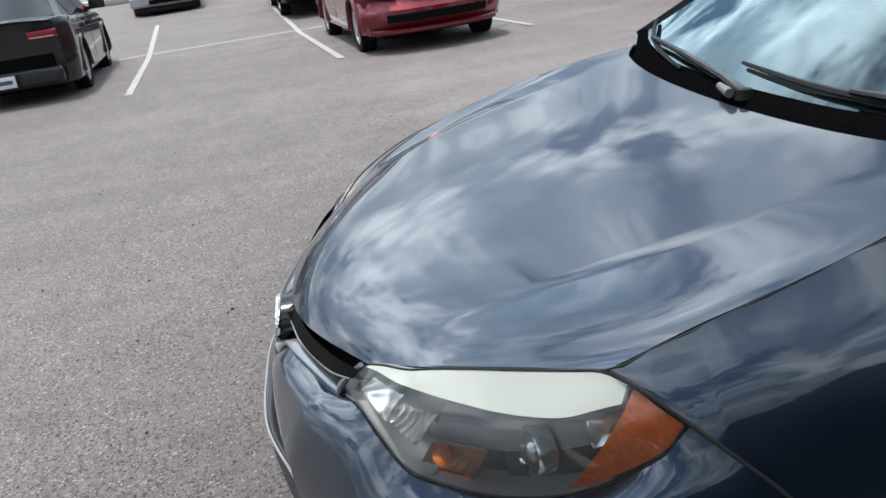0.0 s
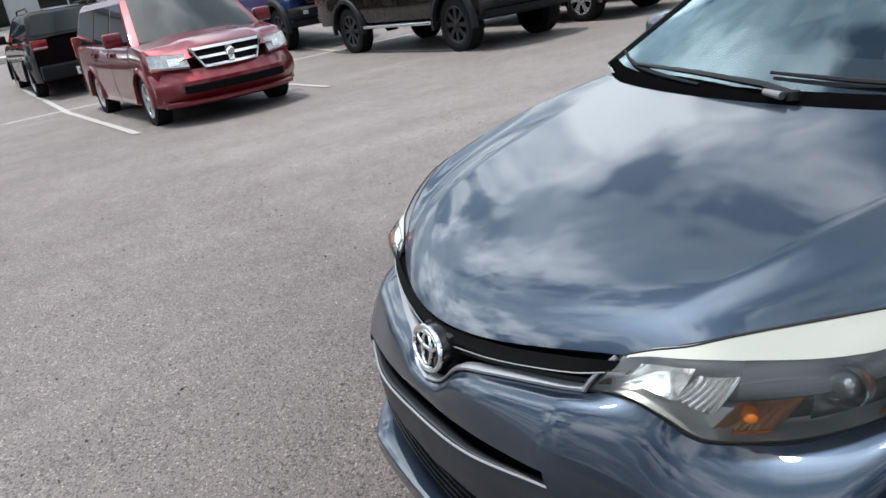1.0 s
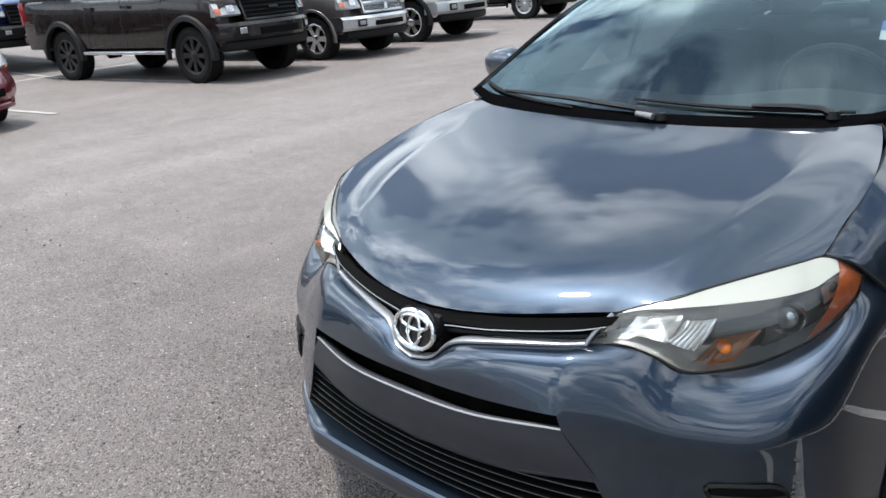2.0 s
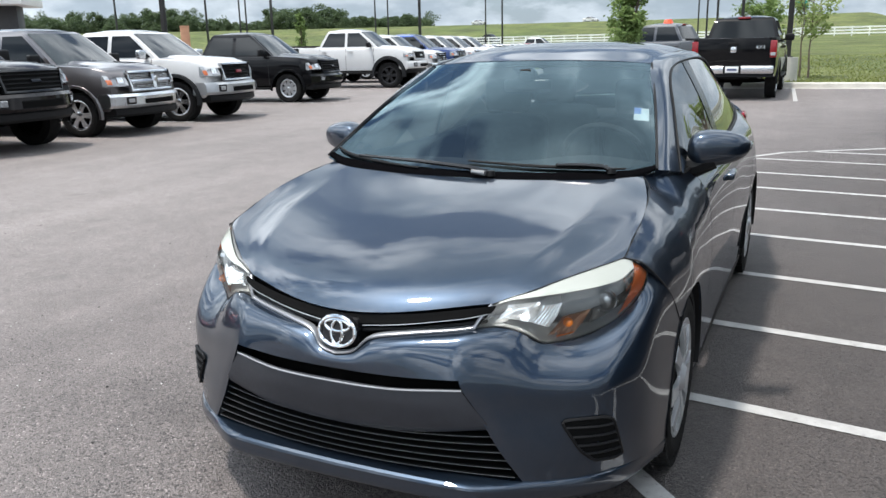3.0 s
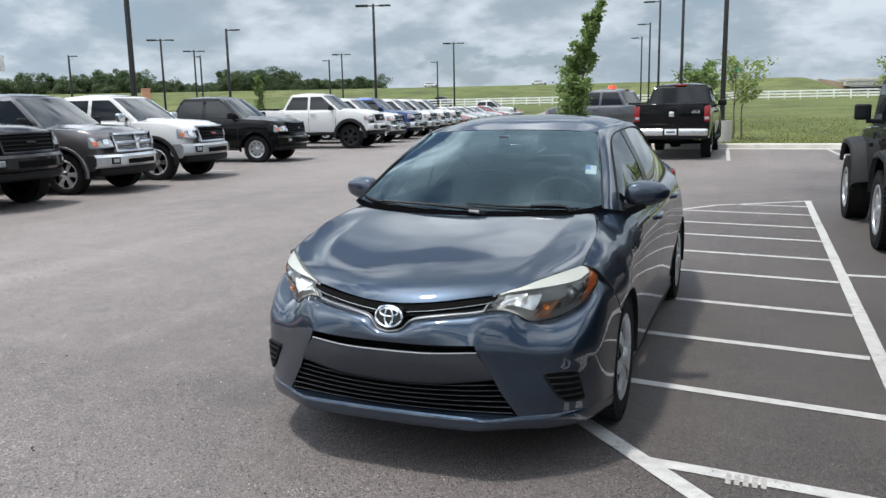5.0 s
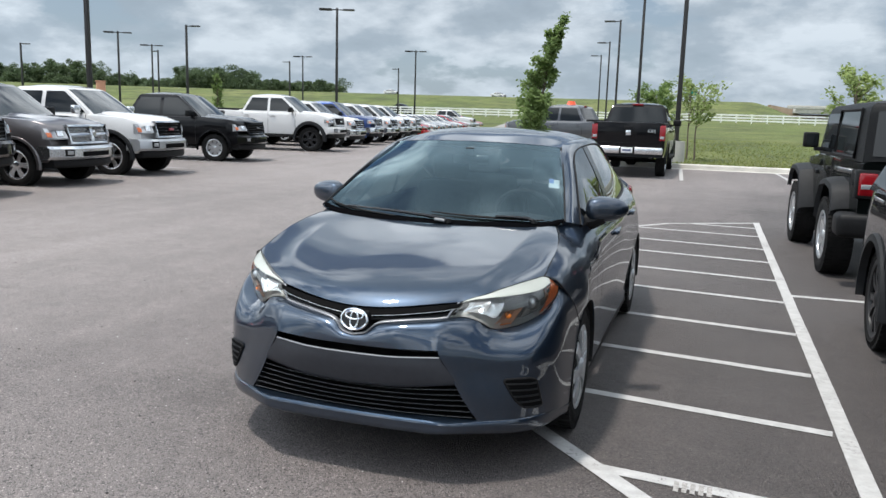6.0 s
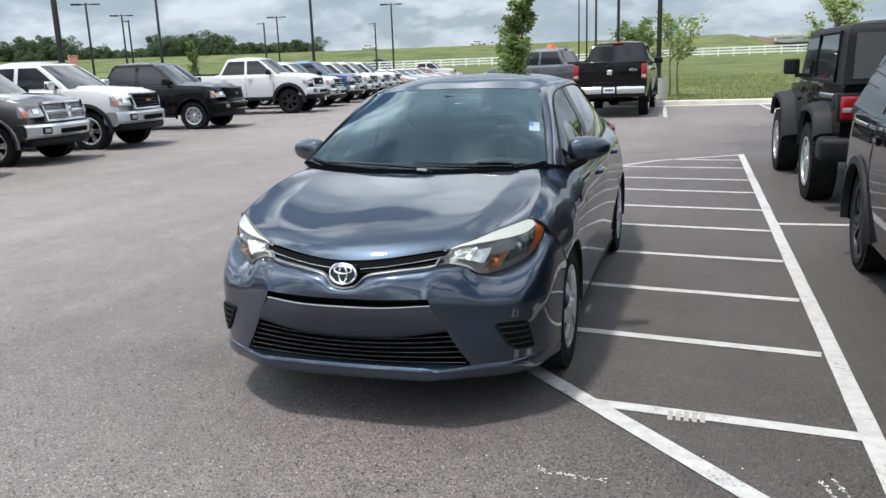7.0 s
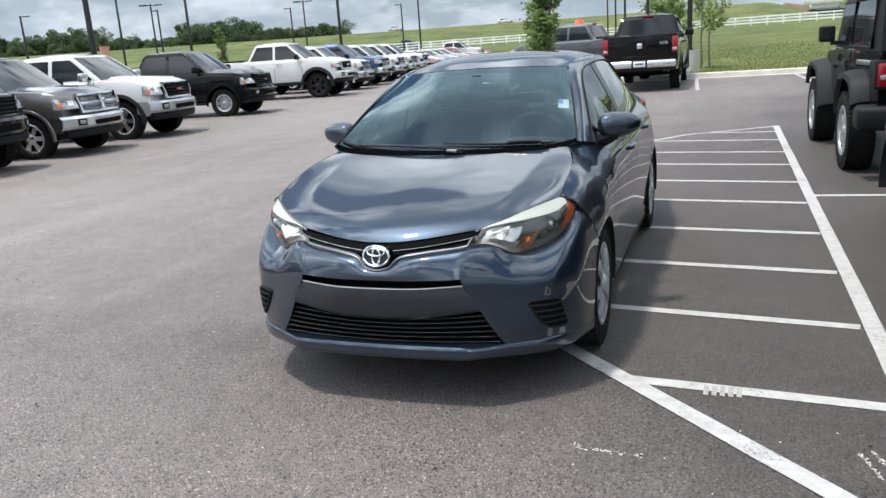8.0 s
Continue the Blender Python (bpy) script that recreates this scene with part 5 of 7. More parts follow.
def hood():
    # a quick rise behind the lip that dies away, on a long even slope
    steps = np.array([0.0, 0.085, 0.38, 0.70, 1.0])
    base = lambda q: np.stack([q ** 0, q, q ** 2, q ** 3, np.exp(-q / 0.05)], -1)
    lines = [np.linalg.solve(base(steps), np.array(ln)) for ln in HOOD]
    q = np.linspace(0, 1, 45) ** 1.5
    lines = [base(q) @ c for c in lines]
    bm = bmesh.new()
    inner = []
    for v in np.linspace(0, 1, 25):
        even = np.array([[1, w ** 2, w ** 4] for w in (0, 0.5, 1)])
        k = np.array([1, v ** 2, v ** 4]) @ np.linalg.inv(even)
        r = sum(k[n] * lines[n] for n in range(3))
        r[:, 0] = lines[1][:, 0] * 4 * v * (1 - v) + lines[2][:, 0] * v * (2 * v - 1)
        inner.append([Vector(p) for p in r])
    outer = []
    for v in np.linspace(0, 1, 17):
        r = lines[2] * ((1 - v) * (1 - 2 * v)) + lines[3] * (4 * v * (1 - v)) + lines[4] * (v * (2 * v - 1))
        outer.append([Vector(p) for p in r])
    grid(bm, inner)
    grid(bm, outer)
    mirror_x(bm)
    weld(bm)
    thicken(bm, 0.012)
    return part("hood", bm, HERO_PAINT, hero, smooth=50)


hood()


def seam(pts, r=0.0017, n=24, both=True):
    for sx in ((1, -1) if both else (1,)):
        bm = bmesh.new()
        tube(bm, [(sx * p.x, p.y, p.z - 0.001) for p in spline(pts, n)], r, 6)
        part("panel_gap", bm, HERO_SEAM, hero)


seam([(.45, .216, .785), (.58, .318, .829), (.67, .41, .856), (.738, .490, .873), (.743, .55, .891), (.744, .66, .923), (.737, .83, .966), (.712, 1.0, 1.0), (.669, 1.102, 1.022)])

# -- flanks --
TOP = [(.494, .741, .873), (.55, .745, .891), (.66, .746, .923), (.83, .739, .966), (1.0, .715, 1.0), (1.10, .672, 1.021), (1.2, .712, 1.036), (1.32, .752, 1.014), (1.5, .772, 1.003), (1.9, .785, .998), (2.4, .79, 1.003), (2.9, .787, 1.016), (3.4, .765, 1.04), (3.75, .715, 1.075), (3.95, .67, 1.085), (4.45, .62, 1.06)]
SHOULDER = [(.56, .808, .826), (.75, .826, .856), (.96, .838, .872), (1.55, .852, .886), (2.6, .866, .885), (3.6, .85, .935), (4.45, .73, .95)]
WIDEST = [(.60, .862, .66), (.96, .888, .69), (1.3, .882, .67), (2.0, .876, .63), (2.8, .878, .63), (3.66, .890, .71), (4.45, .79, .72)]
LOWER = [(.60, .877, .46), (.96, .884, .48), (1.3, .872, .43), (2.5, .858, .40), (3.3, .868, .43), (3.66, .886, .5), (4.45, .78, .42)]
SILL = [(.60, .860, .20), (1.3, .855, .20), (2.5, .845, .195), (3.3, .85, .20), (4.45, .74, .22)]


def flank(y):
    """The outline of the flank at y, from the top down."""
    pts = [(*keyed(t, y), 0) for t in (TOP, SHOULDER, WIDEST, LOWER, SILL)]
    return spline(pts, 40)


JOINT = [(.494, .872), (.525, .856), (.572, .815), (.622, .768), (.664, .725), (.705, .668), (.747, .598)]


def low_edge(y):
    """The lower edge of the flank: the bumper joint, the sill, or a wheel arch."""
    if y < 0.747:
        return keyed(JOINT, y)[0]
    z = 0.20
    for yc in (AX1, AX2):
        if abs(y - yc) < ARCH:
            z = max(z, WR + math.sqrt(max(ARCH ** 2 - (y - yc) ** 2, 0)))
    return z


def flank_x(y, z):
    """Half the car's width at y and z."""
    poly = flank(y)
    for a, b in zip(poly, poly[1:]):
        if b.y <= z <= a.y + 1e-6:
            return a.x + (b.x - a.x) * (a.y - z) / max(a.y - b.y, 1e-9)
    return poly[-1].x


def flank_column(y, n=16):
    poly = flank(y)
    zt, zl = poly[0].y, max(low_edge(y), poly[-1].y)
    out = []
    for i in range(n + 1):
        f = i / n
        f = f * f * 0.25 + f * 0.75
        z = zt + (zl - zt) * f
        for a, b in zip(poly, poly[1:]):
            if b.y <= z <= a.y + 1e-6:
                g = 0 if abs(a.y - b.y) < 1e-9 else (a.y - z) / (a.y - b.y)
                out.append(Vector((a.x + (b.x - a.x) * g, y, z)))
                break
        else:
            out.append(Vector((poly[-1].x, y, z)))
    return out


def flank_panel(name, y0, y1, label=""):
    ys = [y0 + (y1 - y0) * i / 20 for i in range(21)]
    for yc in (AX1, AX2):
        if y0 < yc < y1:
            ys = [y for y in ys if abs(y - yc) > ARCH + 0.01]
            ys += [y for y in [yc - ARCH - 0.004, yc + ARCH + 0.004] + [yc - ARCH * math.cos(math.pi * k / 22) for k in range(23)] if y0 <= y <= y1]
    ys = sorted(set([y0, y1] + ys))
    for sx in (1, -1):
        bm = bmesh.new()
        cols = [flank_column(y) for y in ys]
        grid(bm, [[Vector((sx * p.x, p.y, p.z)) for p in c] for c in cols])
        thicken(bm, 0.01)
        part(name, bm, HERO_PAINT, hero, label, smooth=40)


flank_panel("front_fender", 0.495, 1.515)
flank_panel("front_door", 1.521, 2.417)
flank_panel("rear_door", 2.423, 3.40)
flank_panel("rear_quarter", 3.406, 4.45)
for y in (1.518, 2.42, 3.403):
    seam([p - Vector((0.003, 0, 0)) for p in flank_column(y)], 0.003)
for sx in (1, -1):
    for yc in (AX1, AX2):
        bm = bmesh.new()
        rows = []
        for i in range(21):
            a = math.radians(-12 + 204 * i / 20)
            c, s = math.cos(a), math.sin(a)
            x = 0.878 + 0.008 * s
            rows.append([(sx * 0.60, yc + c * (ARCH + 0.01), WR + s * (ARCH + 0.01)), (sx * (x - 0.02), yc + c * (ARCH - 0.004), WR + s * (ARCH - 0.004)), (sx * x, yc + c * (ARCH + 0.003), WR + s * (ARCH + 0.003))])
        grid(bm, rows)
        part("wheel_well", bm, BLACK, hero)
        wheel(hero, WR, 0.205, 0.205, "cap", HUBCAP, (sx * 0.765, yc, WR), sx, "tyre with a silver plastic hub cap")
    for y in (2.32, 3.28):
        z = 0.865 if y < 3 else 0.89
        h = part("door_handle", box((min(sx * 0.855, sx * 0.893), y - 0.17, z - 0.016), (max(sx * 0.855, sx * 0.893), y + 0.02, z + 0.016), 0.012, 3), HERO_PAINT, hero)
    part("sill_trim", box((min(sx * 0.80, sx * 0.852), 1.32, 0.165), (max(sx * 0.80, sx * 0.852), 3.30, 0.21), 0.012), BLACK, hero)
# near-black filler blocks; the shade under body and hood is their colour
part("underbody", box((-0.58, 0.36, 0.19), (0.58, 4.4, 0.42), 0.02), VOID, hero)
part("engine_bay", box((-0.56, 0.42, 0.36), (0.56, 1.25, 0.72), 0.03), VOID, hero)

seam([(flank_x(y, z) - 0.001, y, z) for y, z in JOINT], 0.003)

# -- front bumper --
R0 = [(0, .024, .628), (.056, .034, .640), (.103, .058, .678), (.19, .082, .692), (.335, .134, .705), (.390, .153, .713), (.462, .180, .717), (.515, .198, .702), (.552, .223, .674), (.585, .245, .662), (.645, .308, .664), (.712, .378, .686), (.768, .460, .724), (.796, .525, .770), (.798, .573, .814)]
R1 = [(0, .010, .618), (.06, .012, .624), (.110, .022, .652), (.20, .036, .676), (.335, .076, .690), (.392, .096, .696), (.463, .130, .699), (.52, .158, .684), (.572, .186, .660), (.628, .216, .649), (.690, .256, .654), (.748, .314, .667), (.800, .396, .698), (.832, .505, .722), (flank_x(.655, .733), .655, .733)]
R2 = [(0, .006, .590), (.06, .006, .590), (.12, .008, .590), (.21, .015, .591), (.32, .032, .593), (.386, .046, .595), (.452, .080, .591), (.52, .116, .580), (.578, .149, .568), (.633, .181, .562), (.685, .210, .560), (.730, .240, .562), (.780, .295, .578), (.838, .43, .586), (flank_x(.745, .60), .745, .60)]
# below the slot the skin goes on only outside the mouth
B1 = [(0, .02, .49), (.07, .02, .49), (.14, .024, .49), (.24, .032, .49), (.36, .05, .494), (.436, .064, .497), (.50, .096, .493), (.56, .130, .487), (.615, .163, .482), (.67, .195, .478), (.715, .224, .476), (.757, .260, .475), (.80, .325, .482), (.845, .43, .482), (flank_x(.648, .48), .646, .48)]
B2 = [(0, .03, .385), (.08, .03, .385), (.16, .034, .385), (.27, .044, .385), (.41, .066, .385), (.492, .082, .385), (.545, .106, .383), (.595, .134, .380), (.642, .165, .378), (.687, .196, .376), (.727, .227, .374), (.764, .267, .372), (.806, .336, .37), (.848, .44, .365), (.876, .612, .36)]
B3 = [(0, .03, .29), (.09, .03, .29), (.17, .034, .29), (.29, .044, .29), (.45, .072, .287), (.556, .108, .284), (.595, .130, .283), (.630, .152, .282), (.667, .180, .281), (.705, .213, .280), (.74, .250, .279), (.772, .297, .277), (.81, .365, .272), (.848, .46, .262), (.870, .608, .245)]
# under the lamps the skin falls away with little of a ledge
for i, w in zip(range(6, 13), (0.3, 0.5, 0.65, 0.7, 0.65, 0.5, 0.3)):
    R1[i] = tuple(b + ((a + c) / 2 - b) * w for a, b, c in zip(R0[i], R1[i], R2[i]))
bumper_rows = surface([R0, R1, R2, B1, B2, B3], 84, 30)
def smoothed(rows, rounds, fixed, steps):
    """Even out a skin in steps of the given weights; fixed(j, i) holds a point where it is."""
    a = np.array([[tuple(p) for p in r] for r in rows])
    hold = np.array([[j in (0, len(rows) - 1) or i == len(r) - 1 or fixed(j, i) for i in range(len(r))] for j, r in enumerate(rows)])
    for k in range(rounds * len(steps)):
        b = a.copy()
        left = np.concatenate([a[:, 1:2] * np.array([-1, 1, 1]), a[:, :-2]], axis=1)
        mean = (left[1:-1] + a[1:-1, 1:] + a[:-2, :-1] + a[2:, :-1]) / 4
        b[1:-1, :-1] += (mean - a[1:-1, :-1]) * steps[k % len(steps)]
        b[hold] = a[hold]
        a = b
    for j, r in enumerate(rows):
        for i, p in enumerate(r):
            r[i] = Vector(a[j, i])


smoothed(bumper_rows, 14, lambda j, i: j >= 12 and i < 31, [0.5, -0.3])
cheek_rows = [r[30:] for r in bumper_rows[12:]]
bm = bmesh.new()
grid(bm, bumper_rows[:13])
grid(bm, cheek_rows)
grid(bm, [[r[0] for r in cheek_rows], [Vector((r[0].x - 0.015, r[0].y + 0.08, r[0].z)) for r in cheek_rows]])
grid(bm, [bumper_rows[12][:31], [p + Vector((0, 0.06, 0.002)) for p in bumper_rows[12][:31]]])
mirror_x(bm)
weld(bm)
thicken(bm, 0.006)
part("front_bumper", bm, HERO_PAINT, hero, smooth=42)
LIP = [[(0, .085, .290), (.2, .088, .290), (.4, .10, .291), (.485, .125, .290), (.556, .120, .287), (.68, .20, .282), (.78, .325, .275), (.862, .60, .245)],
       [(0, 0.0, .291), (.2, .004, .291), (.385, .018, .289), (.455, .038, .284), (.56, .098, .283), (.69, .190, .279), (.795, .328, .271), (.870, .60, .240)],
       [(0, -.010, .262), (.2, -.006, .262), (.385, .008, .262), (.456, .028, .262), (.57, .098, .260), (.70, .192, .252), (.80, .332, .242), (.868, .60, .218)],
       [(0, .004, .227), (.2, .007, .227), (.385, .018, .229), (.452, .036, .234), (.565, .108, .228), (.69, .202, .216), (.79, .342, .206), (.86, .60, .195)],
       [(0, .10, .215), (.2, .10, .215), (.4, .11, .215), (.47, .12, .215), (.56, .17, .21), (.67, .26, .205), (.76, .38, .195), (.82, .60, .188)]]
part("bumper_lip", skin(LIP, 30, 16, mirror=True, depth=0.006), HERO_PAINT, hero, smooth=22)
SATIN = material("satin_grille_trim", (0.30, 0.31, 0.33), 0.32, metal=0.6)
# pale colour for the glint on the black bars' edges
BAR_GLINT = material("bar_edge_glint", (0.10, 0.104, 0.11), 0.3, metal=0.3)
# the mouth: cavity shade as a near-black sheet, slot, number plate panel, lower grille
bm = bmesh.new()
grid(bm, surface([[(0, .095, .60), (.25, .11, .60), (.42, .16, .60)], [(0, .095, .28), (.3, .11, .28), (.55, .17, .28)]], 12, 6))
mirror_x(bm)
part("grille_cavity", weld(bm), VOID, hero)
part("plate_panel", skin([[(0, .030, .535), (.20, .038, .536), (.390, .09, .540)], [(0, -.004, .560), (.20, .005, .561), (.392, .060, .565)], [(0, -.016, .551), (.20, -.005, .552), (.396, .052, .556)], [(0, -.014, .50), (.22, -.001, .502), (.430, .060, .508)],
                          [(0, .010, .416), (.24, .024, .424), (.474, .082, .446)], [(0, .06, .410), (.24, .07, .418), (.474, .13, .440)]], 20, 20, mirror=True), GREY_PANEL, hero, "dark grey plastic panel without a number plate", smooth=40)
# a pale tube paints the highlight along the panel's top edge
bm = bmesh.new()
tube(bm, spline([(-.392, .050, .563), (-.20, -.007, .560), (0, -.018, .559), (.20, -.007, .560), (.392, .050, .563)], 30), 0.0028, 6)
part("panel_edge", bm, material("panel_top_highlight", (0.30, 0.305, 0.32), 0.35, metal=0.2), hero, "highlight painted along the panel's upper edge")
for i in range(6):
    z = 0.297 + i * 0.0205
    w = 0.535 - (z - 0.296) * 0.52
    bm = bmesh.new()
    rows = []
    for k in range(25):
        x = -w + 2 * w * k / 24
        y = 0.040 + 0.055 * (x / 0.5) ** 2
        zz = z + 0.022 * (x / 0.5) ** 2 * i / 5
        rows.append([(x, y + 0.045, zz - 0.004), (x, y + 0.001, zz + 0.004), (x, y - 0.003, zz + 0.001), (x, y - 0.001, zz - 0.003), (x, y + 0.045, zz - 0.012)])
    grid(bm, rows)
    # bars share the near-black, coloured to sink into the opening's shade
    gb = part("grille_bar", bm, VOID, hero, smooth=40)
    # a pale tube paints the glint on the bar's edge
    bm = bmesh.new()
    tube(bm, [(r[2][0], r[2][1] - 0.001, r[2][2] + 0.001) for r in rows], 0.0007, 6)
    part("bar_edge", bm, BAR_GLINT, gb, "glint painted along the grille bar's edge")
part("grille_bar", bowed(bmesh.new(), -0.38, 0.38, 0.045, 0.574, 0.580, 0.03, 0.05, 0.4, cham=0.002), GLOSS_BLACK, hero)
# fog lamp blanks: louvred black inserts in the cheeks
for sx in (1, -1):
    corner = [(0.375, 0.39), (0.64, 0.37), (0.695, 0.42), (0.735, 0.82), (0.69, 0.845), (0.54, 0.82), (0.46, 0.69)]
    outline = rounded(corner, 0.2, 3)
    mid = sum(outline, Vector((0, 0))) / len(outline)
    bm = bmesh.new()
    rings = []
    for f in (1.0, 0.75, 0.5, 0.25, 0.04):
        ring = []
        for q in outline:
            p, nrm = at_uv(cheek_rows, mid.x + (q.x - mid.x) * f, mid.y + (q.y - mid.y) * f)
            nrm = nrm if nrm.y < 0 else -nrm
            ring.append(Vector((sx * (p.x + nrm.x * 0.004), p.y + nrm.y * 0.004, p.z + nrm.z * 0.004)))
        rings.append(ring)
    pts = rings[0]
    grid(bm, [r + r[:1] for r in rings])
    weld(bm)
    fb = part("fog_blank", bm, VOID, hero, "black louvred fog lamp blank")
    bm = bmesh.new()
    tube(bm, pts, 0.005, 6, closed=True)
    part("rim_edge", bm, BLACK, fb)
    for v in (0.46, 0.55, 0.64, 0.73):
        us = []
        for k in range(101):
            u = k / 100
            inside, n = False, len(outline)
            for i in range(n):
                a, b = outline[i], outline[i - 1]
                if (a.y > v) != (b.y > v) and u < (b.x - a.x) * (v - a.y) / (b.y - a.y) + a.x:
                    inside = not inside
            if inside:
                us.append(u)
        bm = bmesh.new()
        line_pts = []
        for k in range(9):
            p, nrm = at_uv(cheek_rows, us[0] + (us[-1] - us[0]) * k / 8, v)
            if nrm.y > 0:
                nrm = -nrm
            line_pts.append(Vector((sx * (p.x + nrm.x * 0.006), p.y + nrm.y * 0.006, p.z + nrm.z * 0.006)))
        tube(bm, line_pts, 0.0042, 6)
        part("louvre", bm, BLACK, fb)

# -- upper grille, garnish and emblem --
# near-black sheet and frame, coloured as the shade inside the upper grille
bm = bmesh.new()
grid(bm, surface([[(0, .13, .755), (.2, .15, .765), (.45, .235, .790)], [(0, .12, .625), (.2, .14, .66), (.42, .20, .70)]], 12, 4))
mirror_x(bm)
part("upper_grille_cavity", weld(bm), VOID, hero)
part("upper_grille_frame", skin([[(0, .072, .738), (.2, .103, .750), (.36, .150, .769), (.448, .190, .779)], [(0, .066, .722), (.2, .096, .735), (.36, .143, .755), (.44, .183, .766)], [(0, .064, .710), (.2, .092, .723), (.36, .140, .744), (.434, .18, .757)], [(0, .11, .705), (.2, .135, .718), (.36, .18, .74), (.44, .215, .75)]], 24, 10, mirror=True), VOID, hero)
for sx in (1, -1):
    bm = bmesh.new()
    tube(bm, [(sx * p.x, p.y - 0.002, p.z) for p in spline([(.07, .068, .711), (.2, .091, .723), (.36, .139, .744), (.43, .178, .756)], 20)], 0.0014, 6)
    part("bar_edge", bm, SILVER, hero, "thin bright edge of the grille bar")
    bm = bmesh.new()
    tube(bm, [(sx * p.x, p.y, p.z) for p in spline([(.06, .085, .690), (.2, .112, .703), (.36, .158, .722), (.42, .185, .733)], 16)], 0.007, 6)
    part("upper_grille_bar", bm, BLACK, hero)
    bm = bmesh.new()
    line_pts = spline([(0, .020, .630), (.056, .030, .642), (.103, .053, .680), (.19, .078, .695), (.335, .130, .708), (.392, .151, .716)], 40)
    rows = []
    for i, p in enumerate(line_pts):
        w = 0.0045 + 0.003 * min(1, i / 14)
        rows.append([(sx * p.x, p.y + 0.02, p.z + w * 0.9), (sx * p.x, p.y + 0.002, p.z + w), (sx * p.x, p.y - 0.004, p.z + w * 0.4), (sx * p.x, p.y - 0.004, p.z - w * 0.3), (sx * p.x, p.y + 0.004, p.z - w * 0.6)])
    grid(bm, rows)
    part("grille_trim", bm, SATIN, hero, "satin silver trim under the grille", smooth=50)
    bm = bmesh.new()
    tube(bm, [(sx * p.x, p.y - 0.003, p.z) for p in spline([(.391, .152, .715), (.405, .165, .742), (.430, .198, .778)], 12)], 0.005, 6)
    part("grille_trim", bm, SATIN, hero)


def emblem():
    c = Vector((0, 0.036, 0.694))
    tilt = Matrix.Rotation(radians(-12), 3, "X")
    def ring(bm, a, b, dx, dz, r):
        tube(bm, [c + tilt @ Vector((dx + a * math.cos(2 * math.pi * k / 40), 0, dz + b * math.sin(2 * math.pi * k / 40))) for k in range(40)], r, 8, closed=True)
    bm = bmesh.new()
    prism(bm, [c + tilt @ Vector((0.064 * math.cos(2 * math.pi * k / 40), 0.004, 0.046 * math.sin(2 * math.pi * k / 40))) for k in range(40)], (0, 0.03, 0))
    e = part("emblem", bm, GLOSS_BLACK, hero, "oval chrome badge")
    bm = bmesh.new()
    ring(bm, 0.062, 0.044, 0, 0, 0.0062)
    part("badge_ring", bm, CHROME, e)
    bm = bmesh.new()
    ring(bm, 0.042, 0.0165, 0, 0.0175, 0.0048)
    part("badge_ring", bm, CHROME, e)
    bm = bmesh.new()
    ring(bm, 0.019, 0.035, 0, -0.002, 0.0048)
    part("badge_ring", bm, CHROME, e)
    bm = bmesh.new()
    add_box(bm, (-0.06, 0.06, 0.63), (0.06, 0.12, 0.73), 0.01)
    part("badge_mount", bm, BLACK, e)


emblem()

# -- headlights --
LAMP_TOP = [(.436, .203, .780), (.48, .228, .797), (.535, .259, .813), (.58, .300, .830), (.625, .346, .844), (.67, .396, .856), (.71, .445, .866), (.738, .486, .870), (.768, .516, .858)]
LAMP_LOW = [(.392, .155, .714), (.462, .181, .718), (.520, .203, .699), (.572, .235, .666), (.625, .288, .662), (.690, .352, .677), (.752, .436, .710), (.796, .526, .770), (.800, .562, .816)]
BULGE = (0.4, 0.8, 1.0, 1.0, 1.0, 1.0, 0.85, 0.5, 0.05)
LAMP_MID = [((a[0] + b[0]) / 2 + 0.026 * w, (a[1] + b[1]) / 2 - 0.026 * w, (a[2] + b[2]) / 2 + 0.008 * w) for a, b, w in zip(LAMP_TOP, LAMP_LOW, BULGE)]
lamp_rows = surface([LAMP_TOP, LAMP_MID, LAMP_LOW], 64, 32)
INWARD = Vector((-0.38, 0.925, 0.0))


def lamp_point(u, v, depth):
    return at_uv(lamp_rows, u, v)[0] + INWARD * depth


def lamp_patch(sx, u0, u1, v0, v1, depth, n=24, m=12, edge=False, slant=0.0, slant1=0.0):
    rows = []
    for j in range(m + 1):
        r = []
        for i in range(n + 1):
            v = v0 + (v1 - v0) * j / m
            a, b = u0 - slant * v, u1 - slant1 * v
            u = a + (b - a) * i / n
            d = depth
            if edge:
                d = 0.004 + depth * min(1, 9 * min(u, 1 - u), 5 * min(v, 1 - v))
            p = lamp_point(u, v, d)
            r.append(Vector((sx * p.x, p.y, p.z)))
        rows.append(r)
    bm = bmesh.new()
    grid(bm, rows)
    return bm


LAMP_DARK = material("lamp_inner_grey", (0.30, 0.305, 0.31), 0.38, metal=0.5)
LAMP_BEZEL = material("lamp_bezel_grey", (0.12, 0.124, 0.126), 0.35, coat=0.2)
LAMP_CHROME = material("lamp_reflector", (0.92, 0.93, 0.93), 0.22, metal=0.85)
LAMP_SILVER = material("lamp_silver_trim", (0.58, 0.585, 0.58), 0.3, metal=0.35)
# the turn bulb's orange glow, put into its reflector's colour
LAMP_GLOW = material("lamp_glow_reflector", (0.52, 0.29, 0.18), 0.3, metal=0.5)
LAMP_PALE = material("lamp_pale_trim", (0.4, 0.415, 0.375), 0.4)
ORANGE = material("orange_bulb", (0.95, 0.24, 0.02), 0.2, coat=1.0)


